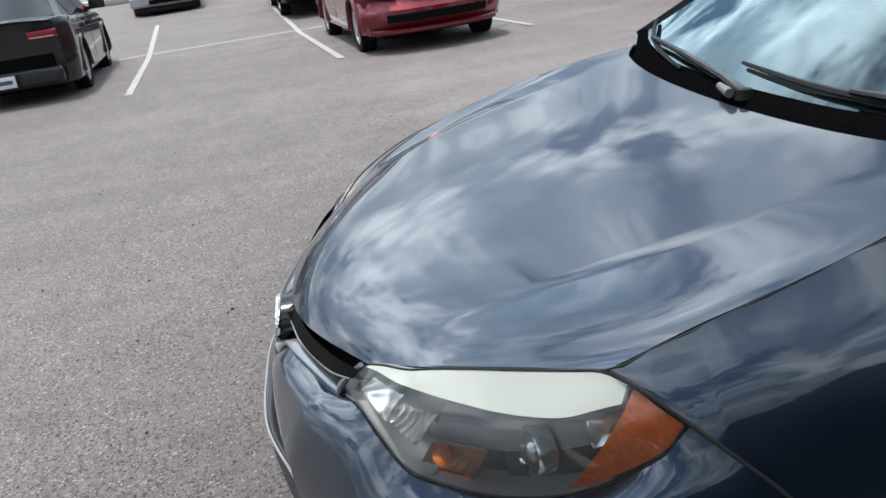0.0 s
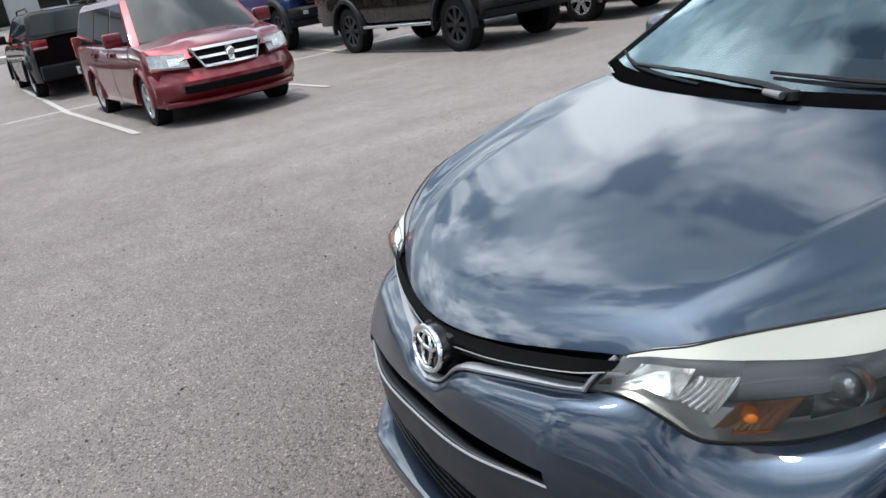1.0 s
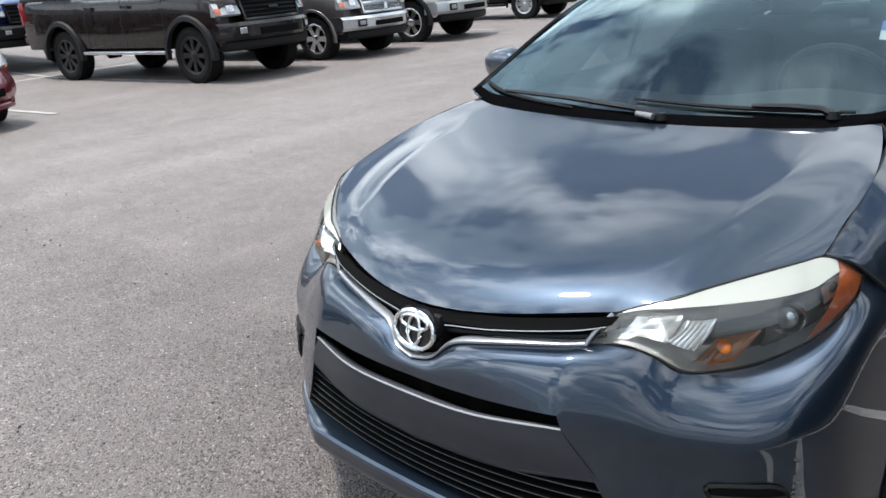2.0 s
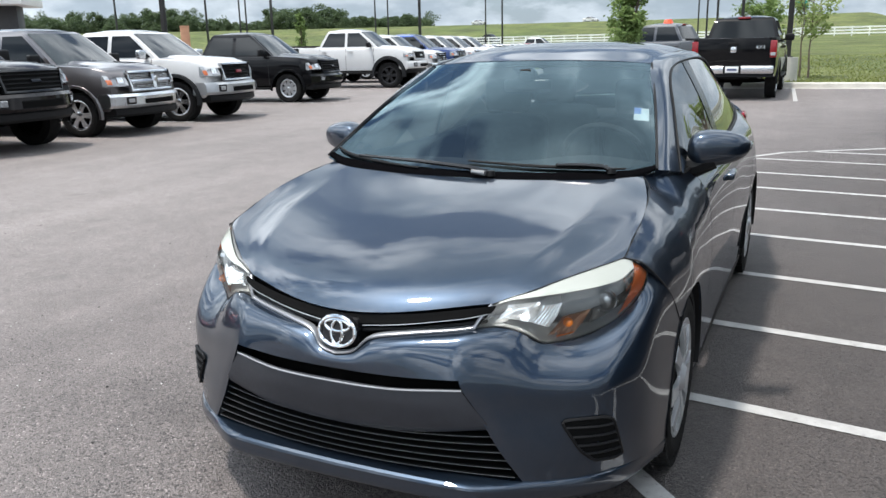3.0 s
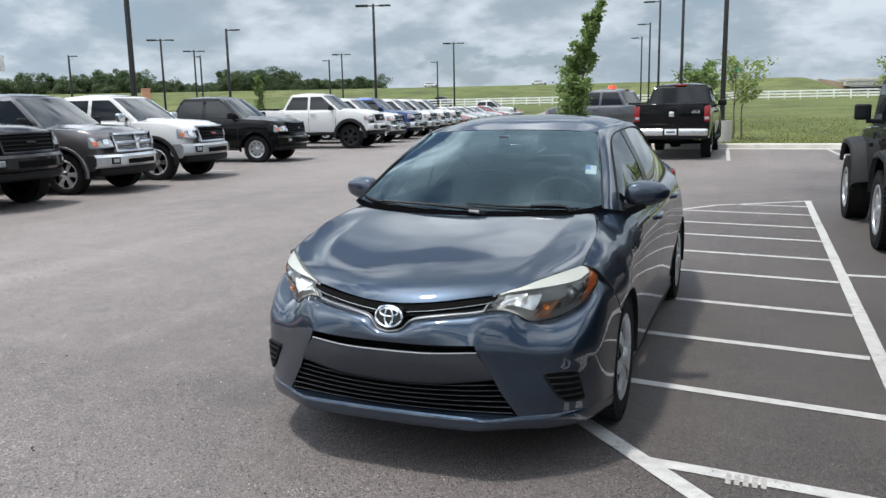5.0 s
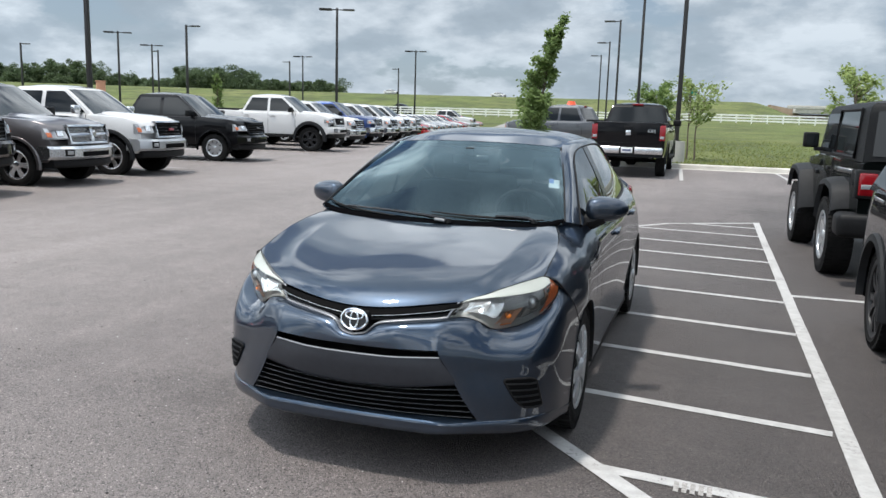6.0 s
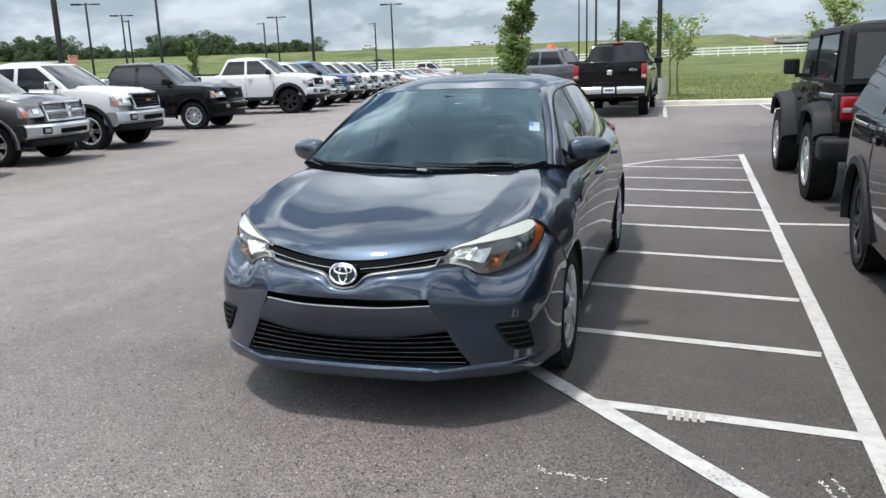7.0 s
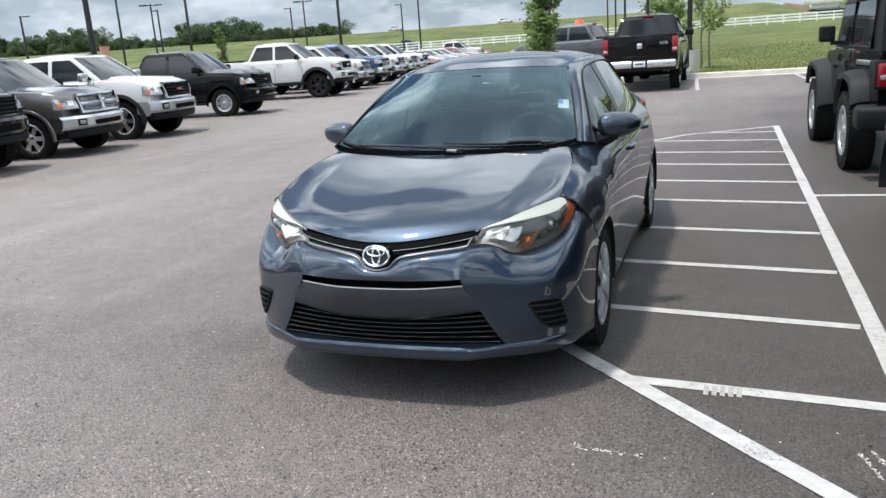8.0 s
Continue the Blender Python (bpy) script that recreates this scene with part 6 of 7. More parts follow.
def lamp_bowl(sx, u0, u1, v0, v1, depth, bowl, flutes=0, slant=0.0, ripple=0.003, n=36, m=14):
    """A concave reflector behind the lens, smooth or with upright flutes."""
    rows = []
    for j in range(m + 1):
        r = []
        b = j / m
        for i in range(n + 1):
            a = i / n
            d = depth + bowl * (1 - (2 * a - 1) ** 2) * (1 - (2 * b - 1) ** 2)
            if flutes:
                d += ripple * abs(math.sin(math.pi * flutes * a))
            v = v0 + (v1 - v0) * b
            p = lamp_point(u0 + (u1 - u0) * a - slant * (b - 0.5), v, d)
            r.append(Vector((sx * p.x, p.y, p.z)))
        rows.append(r)
    bm = bmesh.new()
    grid(bm, rows)
    return bm


def band_low(u):
    """How far down the milky band reaches: a sliver at the grille, deep at the outer end."""
    return 0.06 + 0.27 * min(1.0, max(0.0, u - 0.02) / 0.82)


def lamp_band(sx, u0, u1, depth, n=36, m=6):
    rows = []
    for j in range(m + 1):
        r = []
        for i in range(n + 1):
            u = u0 + (u1 - u0) * i / n
            v = 0.012 + (band_low(u) - 0.012) * j / m
            p = lamp_point(u - 0.24 * v * i / n, v, depth)
            r.append(Vector((sx * p.x, p.y, p.z)))
        rows.append(r)
    bm = bmesh.new()
    grid(bm, rows)
    return bm


def lamp_ledge(sx, u0, u1, v0, v1, d0, d1, n=30, m=5):
    """A sloping ledge inside the lamp, deep at v0 and near the lens at v1."""
    rows = []
    for j in range(m + 1):
        b = j / m
        r = [lamp_point(u0 + (u1 - u0) * i / n, v0 + (v1 - v0) * b, d0 + (d1 - d0) * b) for i in range(n + 1)]
        rows.append([Vector((sx * p.x, p.y, p.z)) for p in r])
    bm = bmesh.new()
    grid(bm, rows)
    return bm


def lamp_ball(sx, u, v, d, r, squash=1.0):
    c = lamp_point(u, v, d)
    bm = bmesh.new()
    bmesh.ops.create_uvsphere(bm, u_segments=18, v_segments=12, radius=r)
    for vv in bm.verts:
        vv.co = Vector((sx * (c.x + vv.co.x), c.y + vv.co.y * squash, c.z + vv.co.z))
    return bm


for sx in (1, -1):
    o = part("headlight", lamp_patch(sx, 0, 1, 0, 1, 0.075, 40, 20, edge=True), LAMP_DARK, hero, "headlight under a slightly yellowed clear cover", smooth=60)
    part("lens", lamp_patch(sx, 0.0, 1, 0.0, 1, 0.0, 40, 16), LENS, o, smooth=70)
    part("hazed_band", lamp_band(sx, 0.03, 0.975, -0.0015), HAZED, o, "milky hazed upper edge of the lens", smooth=70)
    part("band_backing", lamp_band(sx, 0.05, 0.965, 0.010), LAMP_PALE, o, smooth=70)
    part("turn_signal", lamp_patch(sx, 0.985, 0.990, 0.10, 0.955, 0.010, 10, 14, slant=0.27), AMBER, o, "amber side lens", smooth=60)
    # main reflector towards the grille: a smooth upper cup and a fluted wall beside it
    part("main_reflector", lamp_bowl(sx, 0.09, 0.27, 0.30, 0.76, 0.018, 0.035, slant=0.03), LAMP_CHROME, o, "chrome reflector cup", smooth=60)
    part("fluted_reflector", lamp_bowl(sx, 0.27, 0.40, 0.38, 0.76, 0.020, 0.012, flutes=6, slant=0.05), LAMP_CHROME, o, "fluted chrome reflector", smooth=40)
    # turn bulb in its own chrome box low in the middle
    part("turn_reflector", lamp_bowl(sx, 0.41, 0.56, 0.60, 0.92, 0.018, 0.014, flutes=5, slant=0.05, ripple=0.002), LAMP_GLOW, o, "turn lamp reflector tinted with the orange bulb's glow", smooth=40)
    part("turn_bulb", lamp_ball(sx, 0.475, 0.70, 0.012, 0.015), ORANGE, o, "orange turn bulb", smooth=70)
    # orange strip painted for the bulb's glow in the housing
    part("turn_glow_plate", lamp_patch(sx, 0.43, 0.53, 0.905, 0.94, 0.018, 8, 3), ORANGE, o, "orange-tinted strip below the bulb")
    # dark bezel with the low beam projector
    part("bezel", lamp_bowl(sx, 0.42, 0.88, 0.27, 0.62, 0.030, 0.010), LAMP_BEZEL, o, smooth=60)
    for u, v, r in ((0.66, 0.60, 0.030),):
        c = lamp_point(u, v, 0.030)
        ax = Vector((0.25, -0.95, 0.05)).normalized()
        rot = ax.to_track_quat("X", "Z").to_matrix().to_4x4()
        bm = bmesh.new()
        lathe_x(bm, [(-0.03, r * 0.75), (0.0, r), (0.006, r * 1.1), (0.0, r * 1.18), (-0.02, r * 1.2)], 28)
        for vv in bm.verts:
            q = (rot @ vv.co) + c
            vv.co = Vector((sx * q.x, q.y, q.z))
        part("projector_ring", bm, LAMP_CHROME, o, smooth=60)
        part("projector_lens", lamp_ball(sx, u, v, 0.034, r * 0.78, 0.8), material("projector_glass", (0.5, 0.52, 0.54), 0.05, metal=0.6, coat=1.0) if sx > 0 else bpy.data.materials["projector_glass"], o, smooth=70)
    part("end_reflector", lamp_bowl(sx, 0.78, 0.86, 0.42, 0.66, 0.022, 0.014), LAMP_CHROME, o, smooth=60)
    part("low_bezel", lamp_bowl(sx, 0.60, 0.92, 0.62, 0.90, 0.034, 0.008), LAMP_BEZEL, o, smooth=60)
    part("lower_trim", lamp_ledge(sx, 0.02, 0.80, 0.86, 0.978, 0.040, 0.005), LAMP_SILVER, o, "silver lower trim", smooth=60)
    part("inner_trim", lamp_ledge(sx, 0.012, 0.44, 0.76, 0.972, 0.050, 0.004), LAMP_SILVER, o, smooth=60)
    bm = bmesh.new()
    edge = [lamp_point(i / 30, 0, 0.0) for i in range(31)] + [lamp_point(1, i / 8, 0.0) for i in range(1, 9)] + [lamp_point(1 - i / 30, 1, 0.0) for i in range(1, 31)] + [lamp_point(0, 1 - i / 6, 0.0) for i in range(1, 6)]
    tube(bm, [(sx * p.x, p.y, p.z) for p in edge], 0.0015, 6, closed=True)
    part("lamp_gasket", bm, HERO_SEAM, o)

# -- glass house --
WS_SIDE = [(.711, 1.13, 1.043), (.628, 1.50, 1.238), (.535, 1.87, 1.403)]
ws_lines = [[(0, 1.005, .998), (0, 1.40, 1.238), (0, 1.79, 1.424)], [(.25, 1.014, 1.000), (.235, 1.41, 1.237), (.215, 1.80, 1.422)], [(.48, 1.050, 1.008), (.44, 1.44, 1.236), (.39, 1.83, 1.415)],
            [(.62, 1.090, 1.018), (.56, 1.47, 1.237), (.49, 1.855, 1.408)], [(.708, 1.122, 1.038), (.626, 1.50, 1.237), (.533, 1.87, 1.402)]]
wsb = skin(ws_lines, 20, 20, mirror=True)
wind = part("windscreen", wsb, GLASS, hero, "clear windscreen", smooth=70)
wind.visible_shadow = False
ws_rows = surface(ws_lines, 20, 20)
# black printed border
for nm, (u0, u1, v0, v1) in {"frit_band": (0.0, 0.075, 0.0, 1.0), "frit_top": (0.955, 1.0, 0.0, 1.0), "frit_side": (0.0, 1.0, 0.955, 1.0)}.items():
    rows = []
    for j in range(13):
        r = []
        for i in range(13):
            p, nrm = at_uv(ws_rows, u0 + (u1 - u0) * i / 12, v0 + (v1 - v0) * j / 12)
            nrm = nrm if nrm.z < 0 else -nrm
            r.append(p + nrm * 0.004)
        rows.append(r)
    bm = bmesh.new()
    grid(bm, rows)
    mirror_x(bm)
    part(nm, weld(bm), GLOSS_BLACK, wind)
COWL = material("cowl_plastic", (0.003, 0.003, 0.0035), 0.55, vary=0.15, scale=30, bump=0.1, bump_scale=400, spec=0.0)


def on_screen(u, v, off=0.0):
    """A place on the windscreen: u up the glass, v from the middle (0) to a side (1 or -1)."""
    p, nrm = at_uv(ws_rows, u, min(1.0, abs(v)))
    nrm = nrm if nrm.z > 0 else -nrm
    p = p + nrm * off
    return Vector((-p.x if v < 0 else p.x, p.y, p.z))


EDGE = ((0, .985, 1.003), (.255, .993, 1.005), (.50, 1.028, 1.013), (.61, 1.066, 1.019), (.665, 1.10, 1.022))
part("cowl_panel", skin([[(p[0], p[1] - 0.02, p[2] - 0.024) for p in EDGE],
                         [(p[0], p[1] + 0.010, p[2] - 0.012) for p in EDGE],
                         [tuple(on_screen(0.012, v, 0.006)) for v in (0, 0.36, 0.70, 0.90, 1.0)],
                         [tuple(on_screen(0.030, v, 0.006)) for v in (0, 0.36, 0.70, 0.90, 1.0)],
                         [tuple(on_screen(0.045, v, 0.002)) for v in (0, 0.36, 0.70, 0.90, 1.0)]], 20, 12, mirror=True), COWL, hero, "grey-black plastic cowl below the windscreen", smooth=50)
ROOF = [[(0, 1.795, 1.427), (0, 2.1, 1.482), (0, 2.55, 1.505), (0, 3.05, 1.482), (0, 3.46, 1.420)],
        [(.215, 1.805, 1.425), (.225, 2.1, 1.479), (.225, 2.55, 1.501), (.225, 3.05, 1.478), (.215, 3.47, 1.416)],
        [(.39, 1.835, 1.418), (.41, 2.13, 1.465), (.415, 2.55, 1.486), (.41, 3.05, 1.463), (.385, 3.48, 1.400)],
        [(.534, 1.875, 1.405), (.548, 2.2, 1.436), (.552, 2.55, 1.451), (.545, 3.05, 1.430), (.515, 3.50, 1.365)]]
part("roof", skin(ROOF, 24, 18, mirror=True, depth=0.02), HERO_PAINT, hero, smooth=50)
G_IN = [(.711, 1.13, 1.043), (.628, 1.50, 1.238), (.535, 1.875, 1.405), (.551, 2.40, 1.446), (.545, 3.0, 1.434), (.55, 3.48, 1.33), (.60, 3.86, 1.12)]
G_MID = [(.745, 1.19, 1.034), (.664, 1.53, 1.234), (.578, 1.895, 1.398), (.588, 2.40, 1.438), (.582, 3.0, 1.424), (.59, 3.46, 1.31), (.635, 3.83, 1.115)]
G_OUT = [(.770, 1.30, 1.012), (.690, 1.58, 1.210), (.610, 1.93, 1.370), (.611, 2.40, 1.410), (.608, 3.0, 1.394), (.625, 3.44, 1.275), (.665, 3.80, 1.106)]
BELT = [(.770, 1.32, 1.007), (.784, 1.75, 1.000), (.788, 2.05, .999), (.790, 2.45, 1.004), (.786, 2.95, 1.019), (.762, 3.42, 1.044), (.702, 3.80, 1.08)]
part("roof_rail", skin([G_IN, G_MID, G_OUT], 60, 8, mirror=True, depth=0.03), HERO_PAINT, hero, smooth=50)
bulge = [tuple((a + b) / 2 + (0.012 if i == 0 else 0) for i, (a, b) in enumerate(zip(p, q))) for p, q in zip(G_OUT, BELT)]
side_rows = surface([G_OUT, bulge, BELT], 60, 10)
for sx in (1, -1):
    for nm, u0, u1, mat in (("mirror_triangle", 0, 3, HERO_PAINT), ("front_window", 3, 27, SIDE_GLASS), ("door_pillar", 27, 30, GLOSS_BLACK), ("rear_window", 30, 50, SIDE_GLASS), ("rear_pillar", 50, 60, HERO_PAINT)):
        bm = bmesh.new()
        grid(bm, [[Vector((sx * (p.x - (0.003 if mat is SIDE_GLASS else 0.0)), p.y, p.z)) for p in (r[u0 - 1:u1 + 2] if mat is SIDE_GLASS else r[u0:u1 + 1])] for r in side_rows])
        ob = part(nm, weld(bm), mat, hero, smooth=60)
        if mat is SIDE_GLASS:
            ob.visible_shadow = False
    bm = bmesh.new()
    tube(bm, [(sx * (p.x + 0.004), p.y, p.z) for p in spline(BELT, 40)], 0.008, 6)
    part("belt_moulding", bm, BLACK, hero)
    bm = bmesh.new()
    tube(bm, [(sx * (p.x + 0.003), p.y, p.z) for p in spline(G_OUT, 50)], 0.005, 6)
    part("window_channel", bm, BLACK, hero)
    # windscreen edge moulding
    bm = bmesh.new()
    tube(bm, [(sx * (p.x + 0.002), p.y - 0.002, p.z + 0.003) for p in spline(WS_SIDE, 24)], 0.005, 6)
    part("screen_moulding", bm, BLACK, hero)
    # wing mirror
    bm = bmesh.new()
    bmesh.ops.create_cube(bm, size=1.0)
    bmesh.ops.subdivide_edges(bm, edges=bm.edges[:], cuts=7, use_grid_fill=True)
    for v in bm.verts:
        c = v.co * 2
        n = Vector((c.x, c.y, c.z))
        e = (abs(n.x) ** 3.2 + abs(n.y) ** 2.6 + abs(n.z) ** 2.8) ** (1 / 2.9)
        n = n / max(e, 1e-6)
        out = n.x * 0.5 + 0.5
        taper = 1 - 0.42 * out ** 2.2
        y = n.y * (0.095 if n.y < 0 else 0.03) * (1 - 0.25 * out)
        up = n.z * (0.078 * taper if n.z > 0 else 0.078 * (1 - 0.35 * out ** 2))
        v.co = Vector((sx * (0.880 + n.x * 0.118), 1.52 + y + 0.06 * out, 1.075 + up + 0.010 * out))
    low = bm.copy()
    for shell, keep_top in ((bm, True), (low, False)):
        bmesh.ops.bisect_plane(shell, geom=shell.verts[:] + shell.edges[:] + shell.faces[:], plane_co=(0, 0, 1.032), plane_no=(0, 0.12, 1), clear_inner=keep_top, clear_outer=not keep_top)
    mr = part("wing_mirror", bm, HERO_PAINT, hero, smooth=60)
    part("mirror_base", low, BLACK, mr, "black lower shell of the mirror", smooth=60)
    bm = bmesh.new()
    prism(bm, [(sx * (0.880 + 0.095 * p.x), 1.572 + 0.025 * p.x, 1.080 + 0.050 * p.y) for p in rounded([(-1, -1), (1, -0.8), (1, 0.8), (-1, 1)], 0.25, 4)], (0, 0.004, 0))
    part("mirror_glass", bm, MIRROR, mr)
    bm = bmesh.new()
    tube(bm, [(sx * 0.74, 1.50, 1.0), (sx * 0.80, 1.505, 1.012), (sx * 0.86, 1.515, 1.042)], [0.05, 0.048, 0.045], 10)
    part("mirror_foot", bm, BLACK, mr)
# rear of the car
part("back_window", skin([[(0, 3.46, 1.418), (0, 3.78, 1.28), (0, 4.06, 1.135)], [(.33, 3.475, 1.408), (.37, 3.78, 1.268), (.41, 4.03, 1.12)], [(.515, 3.50, 1.363), (.55, 3.70, 1.235), (.60, 3.86, 1.118)]], 12, 12, mirror=True), SIDE_GLASS, hero, smooth=60).visible_shadow = False
part("boot_lid", skin([[(0, 4.06, 1.13), (0, 4.35, 1.125), (0, 4.62, 1.10)], [(.41, 4.03, 1.117), (.41, 4.33, 1.11), (.41, 4.58, 1.085)], [(.60, 3.86, 1.116), (.60, 4.18, 1.095), (.60, 4.45, 1.06)], [(.69, 3.82, 1.083), (.655, 4.15, 1.08), (.62, 4.45, 1.06)]], 12, 12, mirror=True, depth=0.02), HERO_PAINT, hero, smooth=50)
part("rear_bumper", skin([[(0, 4.62, 1.10), (.35, 4.59, 1.085), (.62, 4.45, 1.06)], [(0, 4.63, .95), (.4, 4.60, .94), (.73, 4.45, .95)], [(0, 4.64, .6), (.45, 4.61, .6), (.79, 4.45, .6)], [(0, 4.58, .25), (.4, 4.55, .25), (.74, 4.44, .22)]], 16, 14, mirror=True, depth=0.01), HERO_PAINT, hero, smooth=50)
for sx in (1, -1):
    part("tail_light", box((min(sx * 0.48, sx * 0.74), 4.42, 0.84), (max(sx * 0.48, sx * 0.74), 4.60, 0.98), 0.03), RED_LENS, hero)

# -- wipers --
WIPER_JOINT = material("grey_wiper_joint", (0.22, 0.22, 0.22), 0.3, metal=0.5)


def wiper(u0, v0, u1, v1, pu, pv, bare=False):
    """A blade lying along the foot of the screen from (u0, v0) to (u1, v1), its arm turning at (pu, pv)."""
    line_pts = [on_screen(u0 + (u1 - u0) * i / 14, v0 + (v1 - v0) * i / 14, 0.010) for i in range(15)]
    bm = bmesh.new()
    tube(bm, line_pts, [0.004 + 0.003 * math.sin(math.pi * i / 14) for i in range(15)], 6)
    w = part("wiper", bm, BLACK, hero, "black windscreen wiper")
    pivot = on_screen(pu, pv, 0.014)
    mid = on_screen(u0 + (u1 - u0) * 0.5, v0 + (v1 - v0) * 0.5, 0.020)
    bm = bmesh.new()
    tube(bm, [pivot, pivot.lerp(mid, 0.15) + Vector((0, -0.004, 0.012)), pivot.lerp(mid, 0.55) + Vector((0, -0.004, 0.010)), mid], [0.011, 0.010, 0.008, 0.006], 8)
    part("wiper_arm", bm, GLOSS_BLACK, w)
    bm = bmesh.new()
    bmesh.ops.create_cone(bm, cap_ends=True, segments=16, radius1=0.018, radius2=0.014, depth=0.02, matrix=Matrix.Translation(pivot))
    part("wiper_cap", bm, BLACK, w)
    if not bare:
        return
    a = pivot + Vector((-0.075, -0.012, 0.006))
    bm = bmesh.new()
    tube(bm, [a, a + Vector((0.06, -0.010, -0.004))], [0.008, 0.010], 10)
    part("arm_joint", bm, WIPER_JOINT, w, "pale grey wiper arm joint")


wiper(0.10, -0.02, 0.045, 0.72, 0.035, 0.62)
wiper(0.085, -0.97, 0.035, -0.22, 0.02, 0.10, bare=True)

# -- cabin --
part("dashboard", skin([[(-.69, 1.15, .995), (-.35, 1.09, .995), (0, 1.06, .995), (.35, 1.09, .995), (.69, 1.15, .995)], [(-.72, 1.5, .985), (-.35, 1.45, .99), (0, 1.42, .985), (.35, 1.45, 1.0), (.72, 1.5, .985)],
                        [(-.72, 1.68, .97), (-.35, 1.66, .975), (0, 1.64, .975), (.35, 1.62, 1.02), (.72, 1.68, .97)], [(-.72, 1.72, .88), (-.35, 1.70, .88), (0, 1.68, .88), (.35, 1.68, .90), (.72, 1.72, .88)], [(-.72, 1.70, .6), (-.35, 1.7, .6), (0, 1.66, .6), (.35, 1.7, .6), (.72, 1.7, .6)]], 24, 16), DASH, hero, "dark grey dashboard")
part("cabin_floor", box((-0.74, 1.3, 0.25), (0.74, 3.9, 0.36), 0.02), DASH, hero)
part("rear_shelf", box((-0.58, 3.3, 1.0), (0.58, 3.95, 1.04), 0.01), DASH, hero)
part("cabin_rear_wall", box((-0.7, 3.38, 0.35), (0.7, 3.42, 1.0), 0.01), DASH, hero)
part("headliner", skin([[(p[0], p[1] + 0.03, p[2] - 0.035) for p in q] for q in ROOF], 10, 8, mirror=True), material("headliner_fabric", (0.35, 0.345, 0.33), 0.9, vary=0.05), hero)


def seat(x, y, w=0.25):
    bm = box((x - w, y - 0.28, 0.42), (x + w, y + 0.24, 0.60), 0.06, 3)
    s = part("seat", bm, FABRIC, hero, "grey fabric seat")
    bm = box((x - w, y + 0.10, 0.55), (x + w, y + 0.26, 1.12), 0.06, 3)
    for v in bm.verts:
        v.co.y += (v.co.z - 0.55) * 0.30
        v.co.x = x + (v.co.x - x) * (1 - 0.18 * max(0, (v.co.z - 0.7)))
    part("backrest", bm, FABRIC, s)
    bm = box((x - 0.13, y + 0.30, 1.13), (x + 0.13, y + 0.40, 1.31), 0.04, 3)
    part("headrest", bm, FABRIC, s)


seat(0.37, 2.12)
seat(-0.37, 2.12)
seat(0.34, 2.92, 0.30)
seat(-0.34, 2.92, 0.30)
bm = bmesh.new()
c, tilt = Vector((0.37, 1.72, 0.985)), Matrix.Rotation(radians(-62), 3, "X")
tube(bm, [c + tilt @ Vector((0.185 * math.cos(2 * math.pi * k / 32), 0.185 * math.sin(2 * math.pi * k / 32), 0)) for k in range(32)], 0.015, 8, closed=True)
for a in (0.1, math.pi - 0.1, -math.pi / 2):
    tube(bm, [c, c + tilt @ Vector((0.18 * math.cos(a), 0.18 * math.sin(a), 0))], 0.014, 6)
part("steering_wheel", bm, DASH, hero)
bm = box((-0.115, 1.72, 1.285), (0.115, 1.75, 1.345), 0.015, 3)
part("interior_mirror", bm, GLOSS_BLACK, hero)
part("mirror_mount", box((-0.03, 1.70, 1.335), (0.03, 1.745, 1.39), 0.01), BLACK, hero)
# paper sticker inside the screen
p0, nrm = at_uv(ws_rows, 0.46, 0.81)
nrm = nrm if nrm.z < 0 else -nrm
up_dir = (at_uv(ws_rows, 0.50, 0.81)[0] - at_uv(ws_rows, 0.42, 0.81)[0]).normalized()
right = up_dir.cross(nrm).normalized()
if right.x < 0:
    right = -right
def card(name, w0, w1, h0, h1, mat, off):
    bm = bmesh.new()
    q = p0 + nrm * off
    prism(bm, [q + right * a + up_dir * b for a, b in ((w0, h0), (w1, h0), (w1, h1), (w0, h1))], nrm * 0.001)
    return part(name, bm, mat, hero, smooth=0)
card("paper_sticker", -0.03, 0.03, -0.045, 0.045, PLATE, 0.006)
card("sticker_print", -0.03, -0.002, 0.0, 0.045, material("sticker_blue", (0.12, 0.2, 0.5), 0.5), 0.004)


# ---- trees, woods and the motorway ----
def leaf(bm, p, size, rng):
    a = rng.uniform(0, 6.28)
    b = rng.uniform(-0.9, 0.9)
    u = Vector((math.cos(a), math.sin(a), b)).normalized()
    w = u.cross(Vector((rng.uniform(-1, 1), rng.uniform(-1, 1), rng.uniform(-1, 1)))).normalized()
    s = size * rng.uniform(0.6, 1.3)
    q = [p - u * s, p + w * s * 0.5, p + u * s, p - w * s * 0.5]
    bm.faces.new([bm.verts.new(v) for v in q])


